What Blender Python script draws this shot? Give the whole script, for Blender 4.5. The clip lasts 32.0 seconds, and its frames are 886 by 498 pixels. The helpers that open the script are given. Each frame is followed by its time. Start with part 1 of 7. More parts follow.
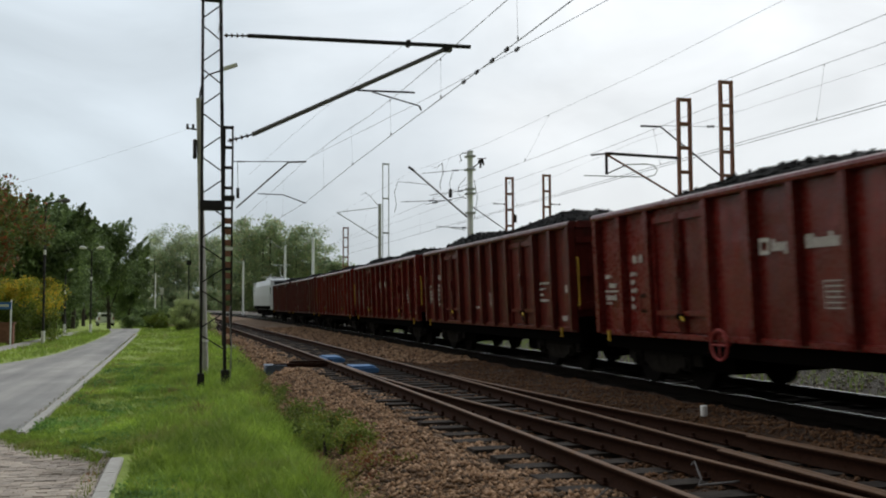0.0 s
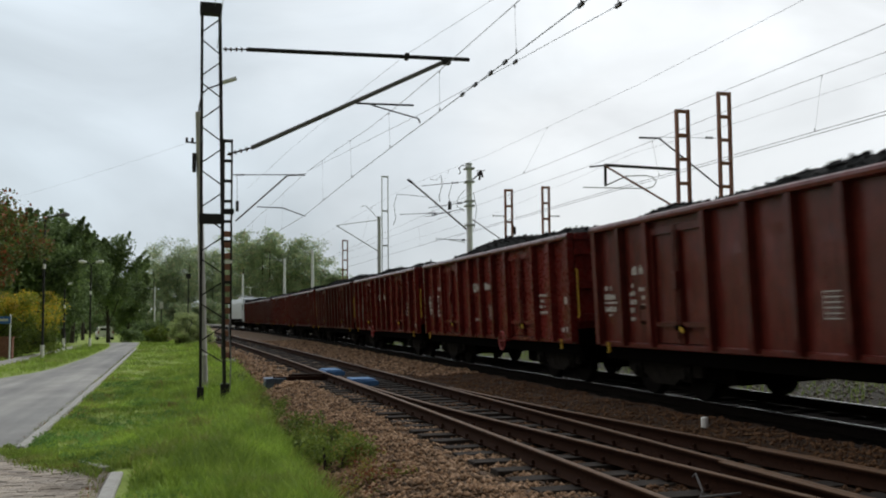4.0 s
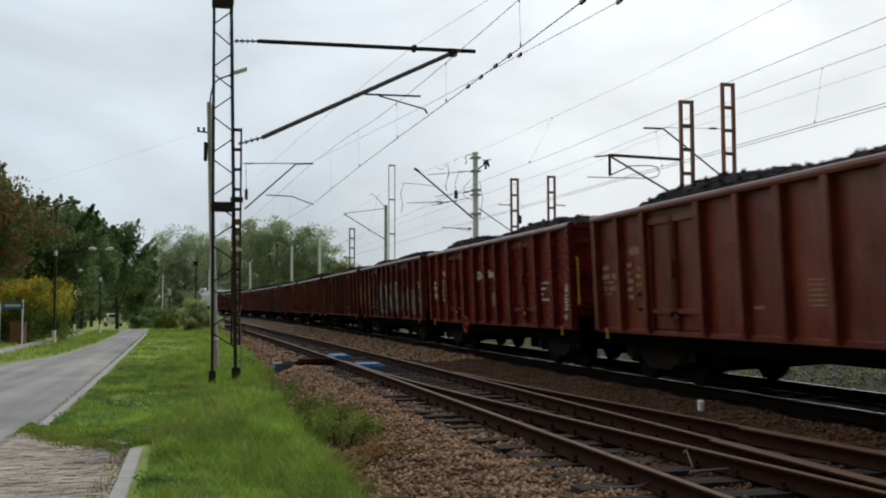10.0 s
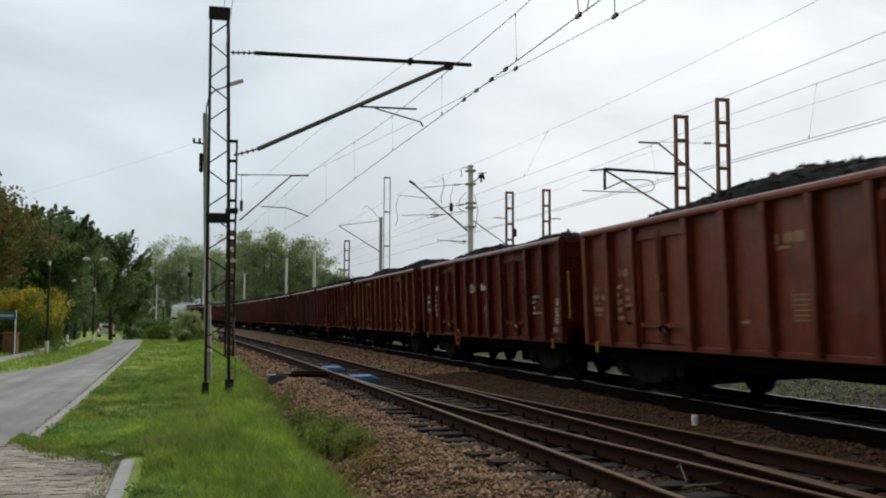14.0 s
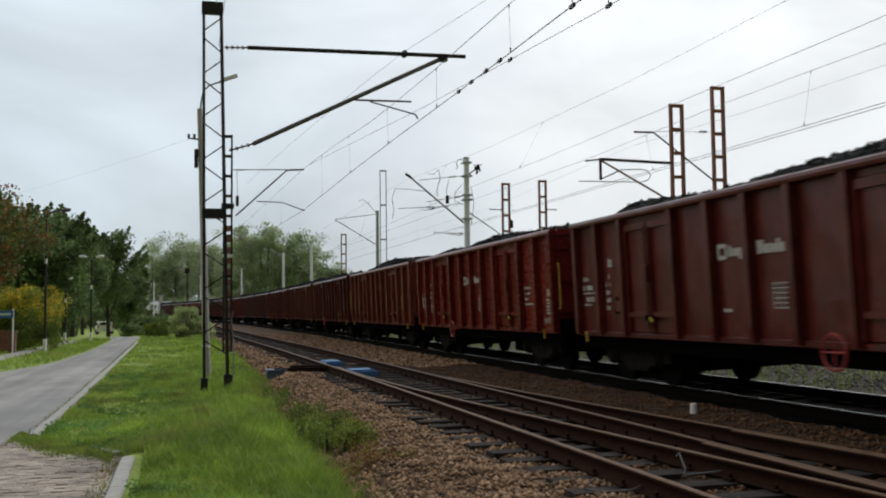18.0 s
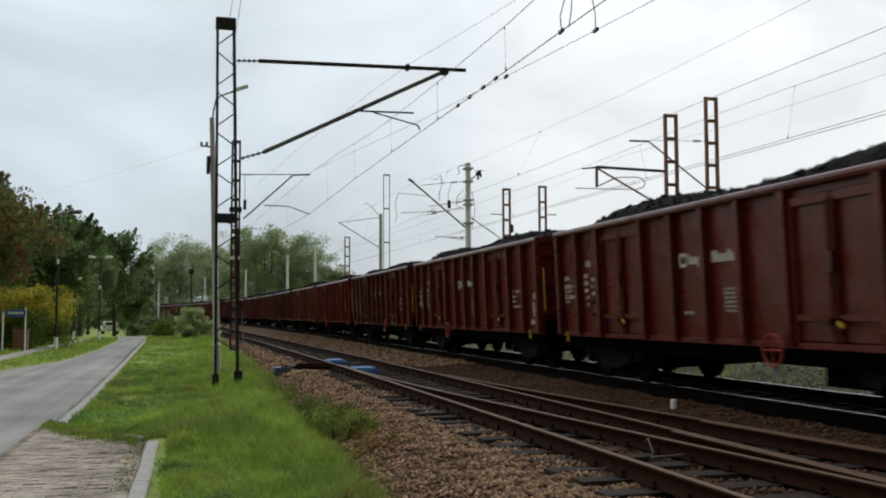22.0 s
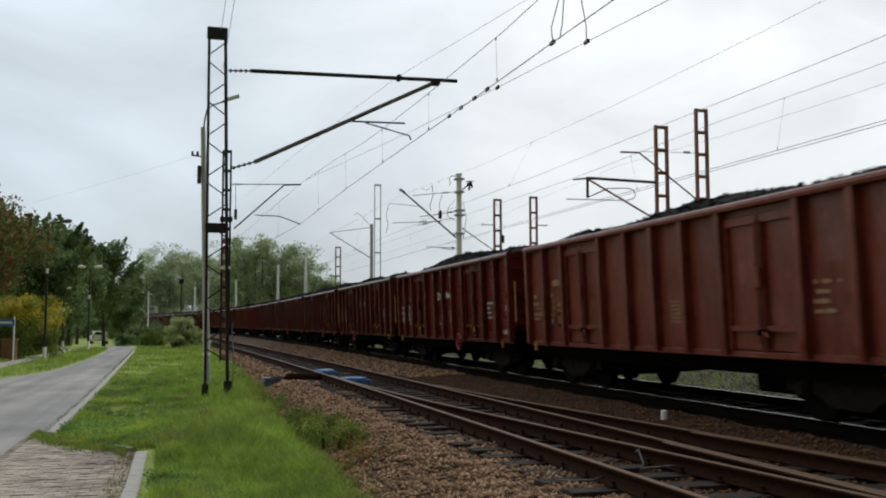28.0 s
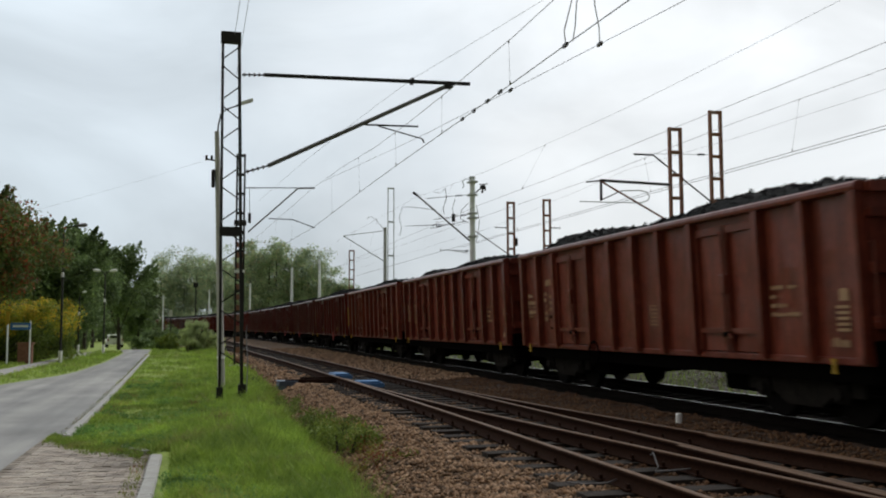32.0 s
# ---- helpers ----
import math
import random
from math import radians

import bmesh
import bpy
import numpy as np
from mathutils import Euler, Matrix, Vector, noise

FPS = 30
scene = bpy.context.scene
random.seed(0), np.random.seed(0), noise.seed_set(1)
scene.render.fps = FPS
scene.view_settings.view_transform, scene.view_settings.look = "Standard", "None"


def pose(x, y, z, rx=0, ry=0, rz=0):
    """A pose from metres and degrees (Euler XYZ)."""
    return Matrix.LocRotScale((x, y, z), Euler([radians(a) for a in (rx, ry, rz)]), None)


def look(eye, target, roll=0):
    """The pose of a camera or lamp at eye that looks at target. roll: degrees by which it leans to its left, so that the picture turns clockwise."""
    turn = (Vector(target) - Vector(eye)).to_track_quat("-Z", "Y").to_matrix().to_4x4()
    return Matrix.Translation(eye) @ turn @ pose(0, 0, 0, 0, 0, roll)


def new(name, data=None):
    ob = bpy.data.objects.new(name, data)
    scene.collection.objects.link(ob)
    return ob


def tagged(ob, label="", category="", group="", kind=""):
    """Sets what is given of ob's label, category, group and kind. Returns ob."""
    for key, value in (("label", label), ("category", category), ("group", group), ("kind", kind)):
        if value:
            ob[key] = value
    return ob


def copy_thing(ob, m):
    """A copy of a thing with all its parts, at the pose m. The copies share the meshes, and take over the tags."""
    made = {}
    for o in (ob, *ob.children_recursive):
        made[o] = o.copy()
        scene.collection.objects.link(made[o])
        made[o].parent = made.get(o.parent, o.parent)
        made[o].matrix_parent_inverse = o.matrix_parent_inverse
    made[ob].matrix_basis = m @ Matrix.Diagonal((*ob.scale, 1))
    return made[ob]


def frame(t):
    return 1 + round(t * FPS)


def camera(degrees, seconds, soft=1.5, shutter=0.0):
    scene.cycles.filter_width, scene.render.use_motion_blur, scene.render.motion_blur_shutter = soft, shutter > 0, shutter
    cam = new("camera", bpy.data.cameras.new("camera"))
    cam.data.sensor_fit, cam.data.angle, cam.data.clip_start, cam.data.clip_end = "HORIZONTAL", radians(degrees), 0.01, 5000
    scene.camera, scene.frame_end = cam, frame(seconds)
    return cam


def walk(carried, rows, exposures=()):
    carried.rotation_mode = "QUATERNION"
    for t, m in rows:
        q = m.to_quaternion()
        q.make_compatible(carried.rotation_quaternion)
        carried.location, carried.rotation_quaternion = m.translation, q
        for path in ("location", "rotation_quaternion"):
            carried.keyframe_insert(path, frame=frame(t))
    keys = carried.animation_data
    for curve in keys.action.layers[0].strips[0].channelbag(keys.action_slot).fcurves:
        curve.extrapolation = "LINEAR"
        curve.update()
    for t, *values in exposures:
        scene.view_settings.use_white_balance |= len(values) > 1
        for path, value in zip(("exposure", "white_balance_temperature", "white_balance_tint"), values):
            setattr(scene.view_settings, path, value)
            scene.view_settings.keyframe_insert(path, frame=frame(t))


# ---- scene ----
PATH = [
    (0, 0.164, 0.788, 1.43, 14.883, 3.304, -0.159), (0.5, 0.164, 0.788, 1.43, 14.801, 3.404, -0.125), (1, 0.164, 0.788, 1.43, 14.799, 4.089, -0.331),
    (1.5, 0.164, 0.788, 1.43, 14.901, 4.213, -0.642), (2, 0.164, 0.788, 1.43, 14.952, 3.795, -0.556), (2.5, 0.164, 0.788, 1.43, 14.921, 3.617, -0.144),
    (3, 0.164, 0.788, 1.43, 14.876, 3.754, -0.229), (3.5, 0.164, 0.788, 1.43, 14.885, 3.915, -0.437), (5.5, 0.164, 0.788, 1.43, 14.999, 4.206, -0.128),
    (6, 0.164, 0.788, 1.43, 14.75, 3.947, 0.036), (6.5, 0.164, 0.788, 1.43, 14.572, 3.794, 0.118), (7, 0.164, 0.788, 1.43, 14.264, 3.704, 0.124),
    (7.5, 0.164, 0.788, 1.43, 14.356, 3.402, 0.19), (8, 0.164, 0.788, 1.43, 14.511, 3.418, 0.497), (8.5, 0.164, 0.788, 1.43, 14.577, 3.415, 0.386),
    (9, 0.058, 0.335, 1.387, 14.563, 3.455, 0.132), (9.5, 0.058, 0.335, 1.387, 14.55, 3.456, -0.22), (10, 0.058, 0.335, 1.387, 14.525, 3.362, -0.166),
    (10.5, 0.058, 0.335, 1.387, 14.802, 3.351, -0.076), (11, 0.058, 0.335, 1.387, 14.959, 3.494, 0.087), (11.5, 0.058, 0.335, 1.387, 15.16, 3.601, 0.081),
    (12, 0.058, 0.335, 1.387, 15.23, 3.762, -0.265), (12.5, 0.058, 0.335, 1.387, 15.139, 3.813, -0.083), (13, 0.058, 0.335, 1.387, 14.976, 3.658, -0.007),
    (13.5, 0.058, 0.335, 1.387, 14.946, 3.831, 0.182), (14, 0.058, 0.335, 1.387, 14.837, 4.126, 0.189), (14.5, 0.058, 0.335, 1.387, 14.776, 4.346, 0.189),
    (16.5, 0.058, 0.335, 1.387, 15.096, 4.158, -0.608), (17, 0.058, 0.335, 1.387, 15.043, 4.019, -0.567), (17.5, 0.058, 0.335, 1.387, 15.023, 3.78, -0.619),
    (18, 0.058, 0.335, 1.387, 15.027, 3.667, -0.63), (18.5, 0.058, 0.335, 1.387, 15.107, 3.602, -0.768), (19, 0.058, 0.335, 1.387, 15.029, 3.586, -0.777),
    (19.5, 0.058, 0.335, 1.387, 14.966, 3.591, -0.705), (20, 0.058, 0.335, 1.387, 14.87, 3.669, -0.693), (20.5, -0.046, -0.203, 1.368, 14.881, 3.657, -0.384),
    (21, -0.15, -0.742, 1.349, 14.761, 3.72, -0.366), (21.5, -0.15, -0.742, 1.349, 14.737, 3.762, -0.018), (22, -0.15, -0.742, 1.349, 14.837, 3.841, -0.211),
    (22.5, -0.15, -0.742, 1.349, 14.91, 4.113, -0.479), (23, -0.15, -0.742, 1.349, 14.844, 4.301, -0.284), (23.5, -0.15, -0.742, 1.349, 14.811, 4.445, -0.397),
    (24, -0.15, -0.742, 1.349, 14.87, 4.577, -0.461), (24.5, -0.15, -0.742, 1.349, 14.973, 4.7, -0.468), (25, -0.15, -0.742, 1.349, 15.103, 4.751, -0.327),
    (25.5, -0.15, -0.742, 1.349, 15.247, 4.696, -0.341), (27.5, -0.15, -0.742, 1.349, 15.322, 4.459, -0.181), (28, -0.15, -0.742, 1.349, 15.387, 4.465, -0.087),
    (28.5, -0.15, -0.742, 1.349, 15.142, 4.446, -0.268), (29, -0.15, -0.742, 1.349, 14.876, 4.341, -0.159), (29.5, -0.15, -0.742, 1.349, 14.874, 4.368, -0.193),
    (30, -0.15, -0.742, 1.349, 14.802, 4.51, -0.208), (30.5, -0.15, -0.742, 1.349, 14.711, 4.562, -0.196), (31, -0.15, -0.742, 1.349, 14.759, 4.607, -0.199),
    (31.5, -0.15, -0.742, 1.349, 14.635, 4.592, -0.195), (32, -0.15, -0.742, 1.349, 14.578, 4.646, -0.174),
]


def rig(row):
    """The pose of the camera: place, turn to the right, tilt up and roll in degrees."""
    t, x, y, z, turn, tilt, roll = row
    return t, pose(x, y, z, 90 + tilt, 0, -turn) @ pose(0, 0, 0, 0, 0, roll)


cam = camera(50.0, 32.0, soft=2.0, shutter=0.5)
walk(cam, [rig(r) for r in PATH])

# ---- light: an overcast sky, brighter low on the far side of the tracks ----
scene.view_settings.exposure = 0.0
world = bpy.data.worlds.new("overcast_sky")
scene.world = world
world.use_nodes = True


def make_world():
    nt = world.node_tree
    nt.nodes.clear()
    N, L = nt.nodes.new, nt.links.new
    out = N("ShaderNodeOutputWorld")
    sky = N("ShaderNodeTexSky")
    sky.sky_type, sky.sun_disc = "NISHITA", False
    sky.sun_elevation, sky.sun_rotation = radians(38), radians(60)
    bg_sky = N("ShaderNodeBackground")
    bg_sky.inputs["Strength"].default_value = 0.08
    L(sky.outputs["Color"], bg_sky.inputs["Color"])
    co = N("ShaderNodeTexCoord")
    # broad change from the grey-blue side to the bright side
    dot = N("ShaderNodeVectorMath")
    dot.operation = "DOT_PRODUCT"
    dot.inputs[1].default_value = (0.75, 0.70, 0.34)
    L(co.outputs["Generated"], dot.inputs[0])
    ramp = N("ShaderNodeValToRGB")
    e = ramp.color_ramp.elements
    e[0].position, e[0].color = 0.04, (0.62, 0.65, 0.67, 1)
    e[1].position, e[1].color = 0.99, (0.80, 0.83, 0.85, 1)
    for p, c in ((0.14, (0.92, 0.88, 0.83, 1)), (0.46, (0.86, 0.83, 0.79, 1)), (0.64, (0.55, 0.63, 0.68, 1)), (0.71, (0.73, 0.795, 0.84, 1)), (0.80, (0.63, 0.71, 0.77, 1)), (0.85, (0.66, 0.735, 0.795, 1)), (0.90, (0.60, 0.665, 0.715, 1)), (0.95, (0.715, 0.765, 0.805, 1))):
        e.new(p).color = c
    add = N("ShaderNodeMath")
    add.operation = "MULTIPLY_ADD"
    add.inputs[1].default_value, add.inputs[2].default_value = 0.5, 0.5
    L(dot.outputs["Value"], add.inputs[0])
    scl = N("ShaderNodeMapping")
    scl.inputs["Scale"].default_value = (1.8, 1.8, 3.4)
    L(co.outputs["Generated"], scl.inputs["Vector"])
    noi = N("ShaderNodeTexNoise")
    noi.inputs["Scale"].default_value, noi.inputs["Detail"].default_value = 1.6, 5.0
    L(scl.outputs["Vector"], noi.inputs["Vector"])
    clouds = N("ShaderNodeMath")
    clouds.operation = "MULTIPLY_ADD"
    clouds.inputs[1].default_value = 0.13
    L(noi.outputs["Fac"], clouds.inputs[0])
    sub = N("ShaderNodeMath")
    sub.operation = "ADD"
    sub.inputs[1].default_value = -0.065
    L(add.outputs["Value"], sub.inputs[0])
    L(sub.outputs["Value"], clouds.inputs[2])
    L(clouds.outputs["Value"], ramp.inputs["Fac"])
    bg = N("ShaderNodeBackground")
    bg.inputs["Strength"].default_value = 1.0
    # the clouds are heavier behind the camera
    sep = N("ShaderNodeSeparateXYZ")
    L(co.outputs["Generated"], sep.inputs["Vector"])
    dark = N("ShaderNodeMapRange")
    dark.inputs["From Min"].default_value, dark.inputs["From Max"].default_value = -0.55, 0.22
    dark.inputs["To Min"].default_value, dark.inputs["To Max"].default_value = 0.17, 1.0
    L(sep.outputs["Y"], dark.inputs["Value"])
    soft = N("ShaderNodeTexNoise")
    soft.inputs["Scale"].default_value, soft.inputs["Detail"].default_value = 2.2, 6.0
    soft.inputs["Distortion"].default_value = 0.6
    L(scl.outputs["Vector"], soft.inputs["Vector"])
    veil = N("ShaderNodeMapRange")
    veil.inputs["From Min"].default_value, veil.inputs["From Max"].default_value = 0.3, 0.7
    veil.inputs["To Min"].default_value, veil.inputs["To Max"].default_value = 0.84, 1.11
    L(soft.outputs["Fac"], veil.inputs["Value"])
    both = N("ShaderNodeMath")
    both.operation = "MULTIPLY"
    L(dark.outputs["Result"], both.inputs[0])
    L(veil.outputs["Result"], both.inputs[1])
    # an overcast sky is brightest overhead
    high = N("ShaderNodeMapRange")
    high.inputs["From Min"].default_value, high.inputs["From Max"].default_value = 0.42, 0.95
    high.inputs["To Min"].default_value, high.inputs["To Max"].default_value = 1.0, 1.10
    L(sep.outputs["Z"], high.inputs["Value"])
    rise = N("ShaderNodeMapRange")
    rise.inputs["From Min"].default_value, rise.inputs["From Max"].default_value = 0.06, 0.42
    rise.inputs["To Min"].default_value, rise.inputs["To Max"].default_value = 0.98, 1.36
    L(sep.outputs["Z"], rise.inputs["Value"])
    low = N("ShaderNodeMath")
    low.operation = "MULTIPLY"
    L(both.outputs["Value"], low.inputs[0])
    L(rise.outputs["Result"], low.inputs[1])
    lit = N("ShaderNodeMath")
    lit.operation = "MULTIPLY"
    L(low.outputs["Value"], lit.inputs[0])
    L(high.outputs["Result"], lit.inputs[1])
    shade = N("ShaderNodeVectorMath")
    shade.operation = "SCALE"
    L(ramp.outputs["Color"], shade.inputs[0])
    L(lit.outputs["Value"], shade.inputs["Scale"])
    L(shade.outputs["Vector"], bg.inputs["Color"])
    mix = N("ShaderNodeMixShader")
    mix.inputs[0].default_value = 0.94
    L(bg_sky.outputs[0], mix.inputs[1])
    L(bg.outputs[0], mix.inputs[2])
    L(mix.outputs[0], out.inputs["Surface"])


make_world()
sun = new("sun", bpy.data.lights.new("sun", "SUN"))
sun.data.energy, sun.data.angle, sun.data.color = 1.5, radians(28), (1.0, 0.97, 0.93)
sun.matrix_world = look((70, 40, 62), (0, 0, 0))

# ---- materials ----


def nodes_of(name):
    m = bpy.data.materials.new(name)
    m.use_nodes = True
    nt = m.node_tree
    b = nt.nodes["Principled BSDF"]
    return m, nt, b


def noise_node(nt, scale, detail=4.0, rough=0.6, stretch=None, seed=0.0, coords="Object"):
    co = nt.nodes.new("ShaderNodeTexCoord")
    mp = nt.nodes.new("ShaderNodeMapping")
    mp.inputs["Location"].default_value = (seed * 3.7, seed * 1.9, seed * 5.3)
    if stretch:
        mp.inputs["Scale"].default_value = stretch
    nt.links.new(co.outputs[coords], mp.inputs["Vector"])
    n = nt.nodes.new("ShaderNodeTexNoise")
    n.inputs["Scale"].default_value, n.inputs["Detail"].default_value = scale, detail
    n.inputs["Roughness"].default_value = rough
    nt.links.new(mp.outputs["Vector"], n.inputs["Vector"])
    return n.outputs["Fac"]


def ramp_node(nt, fac, stops):
    r = nt.nodes.new("ShaderNodeValToRGB")
    els = r.color_ramp.elements
    while len(els) < len(stops):
        els.new(0.5)
    for el, (p, c) in zip(els, stops):
        el.position, el.color = p, (*c, 1)
    nt.links.new(fac, r.inputs["Fac"])
    return r.outputs["Color"]


def mix_node(nt, fac, a, b, mode="MIX"):
    m = nt.nodes.new("ShaderNodeMix")
    m.data_type, m.blend_type = "RGBA", mode
    for sock, v in ((m.inputs["Factor"], fac), (m.inputs["A"], a), (m.inputs["B"], b)):
        if isinstance(v, (int, float)):
            sock.default_value = v
        elif isinstance(v, tuple):
            sock.default_value = (*v, 1)
        else:
            nt.links.new(v, sock)
    return m.outputs["Result"]


def bump_node(nt, b, height, strength, dist):
    bp = nt.nodes.new("ShaderNodeBump")
    bp.inputs["Strength"].default_value, bp.inputs["Distance"].default_value = strength, dist
    nt.links.new(height, bp.inputs["Height"])
    nt.links.new(bp.outputs["Normal"], b.inputs["Normal"])


def simple(name, dark, light, scale=8.0, rough=0.7, metal=0.0, bump=0.3, dist=0.01, island=0.0, spec=0.4, seed=0.0, fine=None):
    """A surface with two scales of variation, a fine grain and relief."""
    m, nt, b = nodes_of(name)
    big = noise_node(nt, scale * 0.18, 3.0, 0.6, seed=seed)
    fin = noise_node(nt, fine or scale, 6.0, 0.7, seed=seed + 1)
    c = ramp_node(nt, fin, [(0.28, dark), (0.72, light)])
    mid = tuple((a + e) * 0.5 for a, e in zip(dark, light))
    fac = ramp_node(nt, big, [(0.35, (0.0, 0.0, 0.0)), (0.7, (0.55, 0.55, 0.55))])
    c = mix_node(nt, fac, c, tuple(v * 0.8 for v in mid))
    if island:
        g = nt.nodes.new("ShaderNodeNewGeometry")
        lo, hi = 1 - island, 1 + island
        v = ramp_node(nt, g.outputs["Random Per Island"], [(0.0, (lo * 1.02, lo, lo * 0.96)), (0.6, (1.06, 0.98, 0.88)), (1.0, (hi * 0.92, hi * 0.98, hi * 1.08))])
        c = mix_node(nt, 1.0, c, v, "MULTIPLY")
    nt.links.new(c, b.inputs["Base Color"])
    b.inputs["Roughness"].default_value, b.inputs["Metallic"].default_value = rough, metal
    b.inputs["Specular IOR Level"].default_value = spec
    if bump:
        bump_node(nt, b, fin, bump, dist)
    return m


def leafy(name, dark, light, other=None, share=0.0, bare=None):
    """Leaves: each one its own tone, some light passing through."""
    m, nt, b = nodes_of(name)
    g = nt.nodes.new("ShaderNodeNewGeometry")
    stops = [(0.0, dark), (0.8, light)]
    if other:
        stops = [(0.0, dark), (1.0 - share - 0.05, light), (1.0 - share + 0.02, other)]
    # neighbouring leaves share a tone, so that it changes from clump to clump
    clump = noise_node(nt, 1.1, 4.0, 0.6, seed=2)
    wide = nt.nodes.new("ShaderNodeMapRange")
    wide.inputs["From Min"].default_value, wide.inputs["From Max"].default_value = 0.3, 0.7
    nt.links.new(clump, wide.inputs["Value"])
    blend = nt.nodes.new("ShaderNodeMix")
    blend.inputs["Factor"].default_value = 0.5
    nt.links.new(g.outputs["Random Per Island"], blend.inputs["A"])
    nt.links.new(wide.outputs["Result"], blend.inputs["B"])
    c = ramp_node(nt, blend.outputs["Result"], stops)
    big = noise_node(nt, 0.45, 3.0)
    v = ramp_node(nt, big, [(0.35, (0.62, 0.63, 0.62)), (0.68, (1.24, 1.22, 1.12))])
    c = mix_node(nt, 1.0, c, v, "MULTIPLY")
    fine = noise_node(nt, 3.4, 3.0, 0.6, seed=4)
    c = mix_node(nt, 1.0, c, ramp_node(nt, fine, [(0.32, (0.66, 0.70, 0.70)), (0.66, (1.26, 1.22, 1.15))]), "MULTIPLY")
    if bare:
        spots = noise_node(nt, 0.8, 4.0, 0.65, seed=9)
        f = ramp_node(nt, spots, [(0.54, (0, 0, 0)), (0.68, (0.8, 0.8, 0.8))])
        c = mix_node(nt, f, c, bare)
    nt.links.new(c, b.inputs["Base Color"])
    b.inputs["Roughness"].default_value = 0.6
    b.inputs["Specular IOR Level"].default_value = 0.25
    tr = nt.nodes.new("ShaderNodeBsdfTranslucent")
    nt.links.new(c, tr.inputs["Color"])
    mx = nt.nodes.new("ShaderNodeMixShader")
    mx.inputs[0].default_value = 0.36
    nt.links.new(b.outputs[0], mx.inputs[1])
    nt.links.new(tr.outputs[0], mx.inputs[2])
    nt.links.new(mx.outputs[0], nt.nodes["Material Output"].inputs["Surface"])
    return m


def wagon_paint(name, base, worn, rust, seed, dirt=0.5, rough=0.42):
    """Old wagon paint: faded patches, rust, streaks that run down, and dents."""
    m, nt, b = nodes_of(name)
    seen = set(nt.nodes)
    patch = noise_node(nt, 0.9, 4.0, 0.6, seed=seed)
    grain = noise_node(nt, 14.0, 6.0, 0.75, seed=seed + 2)
    streak = noise_node(nt, 3.0, 5.0, 0.7, stretch=(5.0, 5.0, 0.35), seed=seed + 4)
    c = ramp_node(nt, patch, [(0.3, base), (0.7, worn)])
    f = ramp_node(nt, streak, [(0.44, (0, 0, 0)), (0.66, (dirt * 1.3, dirt * 1.3, dirt * 1.3))])
    c = mix_node(nt, f, c, tuple(v * 0.45 for v in base))
    f = ramp_node(nt, grain, [(0.54, (0, 0, 0)), (0.72, (0.7, 0.7, 0.7))])
    c = mix_node(nt, f, c, rust)
    mottle = noise_node(nt, 6.5, 7.0, 0.75, stretch=(1.0, 1.0, 0.6), seed=seed + 11)
    c = mix_node(nt, 1.0, c, ramp_node(nt, mottle, [(0.34, (0.66, 0.65, 0.65)), (0.52, (1.0, 1.0, 1.0)), (0.70, (1.26, 1.21, 1.17))]), "MULTIPLY")
    scuff = noise_node(nt, 2.4, 7.0, 0.75, stretch=(1.0, 1.0, 0.6), seed=seed + 9)
    f = ramp_node(nt, scuff, [(0.58, (0, 0, 0)), (0.72, (0.55, 0.55, 0.55))])
    c = mix_node(nt, f, c, tuple(min(1.0, v * 1.5 + 0.02) for v in worn))
    nt.links.new(c, b.inputs["Base Color"])
    r = ramp_node(nt, grain, [(0.3, (rough - 0.16,) * 3), (0.7, (rough + 0.05,) * 3)])
    nt.links.new(r, b.inputs["Roughness"])
    b.inputs["Specular IOR Level"].default_value = 0.32
    dent = noise_node(nt, 1.5, 1.5, 0.4, stretch=(1.0, 1.0, 0.8), seed=seed + 7)
    both = mix_node(nt, 0.03, dent, grain)
    bump_node(nt, b, both, 0.5, 0.10)
    # every sheet has its own wear
    info = nt.nodes.new("ShaderNodeObjectInfo")
    far = nt.nodes.new("ShaderNodeMath")
    far.operation = "MULTIPLY"
    far.inputs[1].default_value = 40.0
    nt.links.new(info.outputs["Random"], far.inputs[0])
    for mp in [n for n in nt.nodes if n not in seen and n.bl_idname == "ShaderNodeMapping"]:
        nt.links.new(far.outputs[0], mp.inputs["Location"])
    hue = ramp_node(nt, info.outputs["Random"], [(0.0, (0.82, 0.80, 0.80)), (0.5, (1.0, 1.0, 1.0)), (1.0, (1.16, 1.22, 1.25))])
    nt.links.new(mix_node(nt, 1.0, c, hue, "MULTIPLY"), b.inputs["Base Color"])
    return m


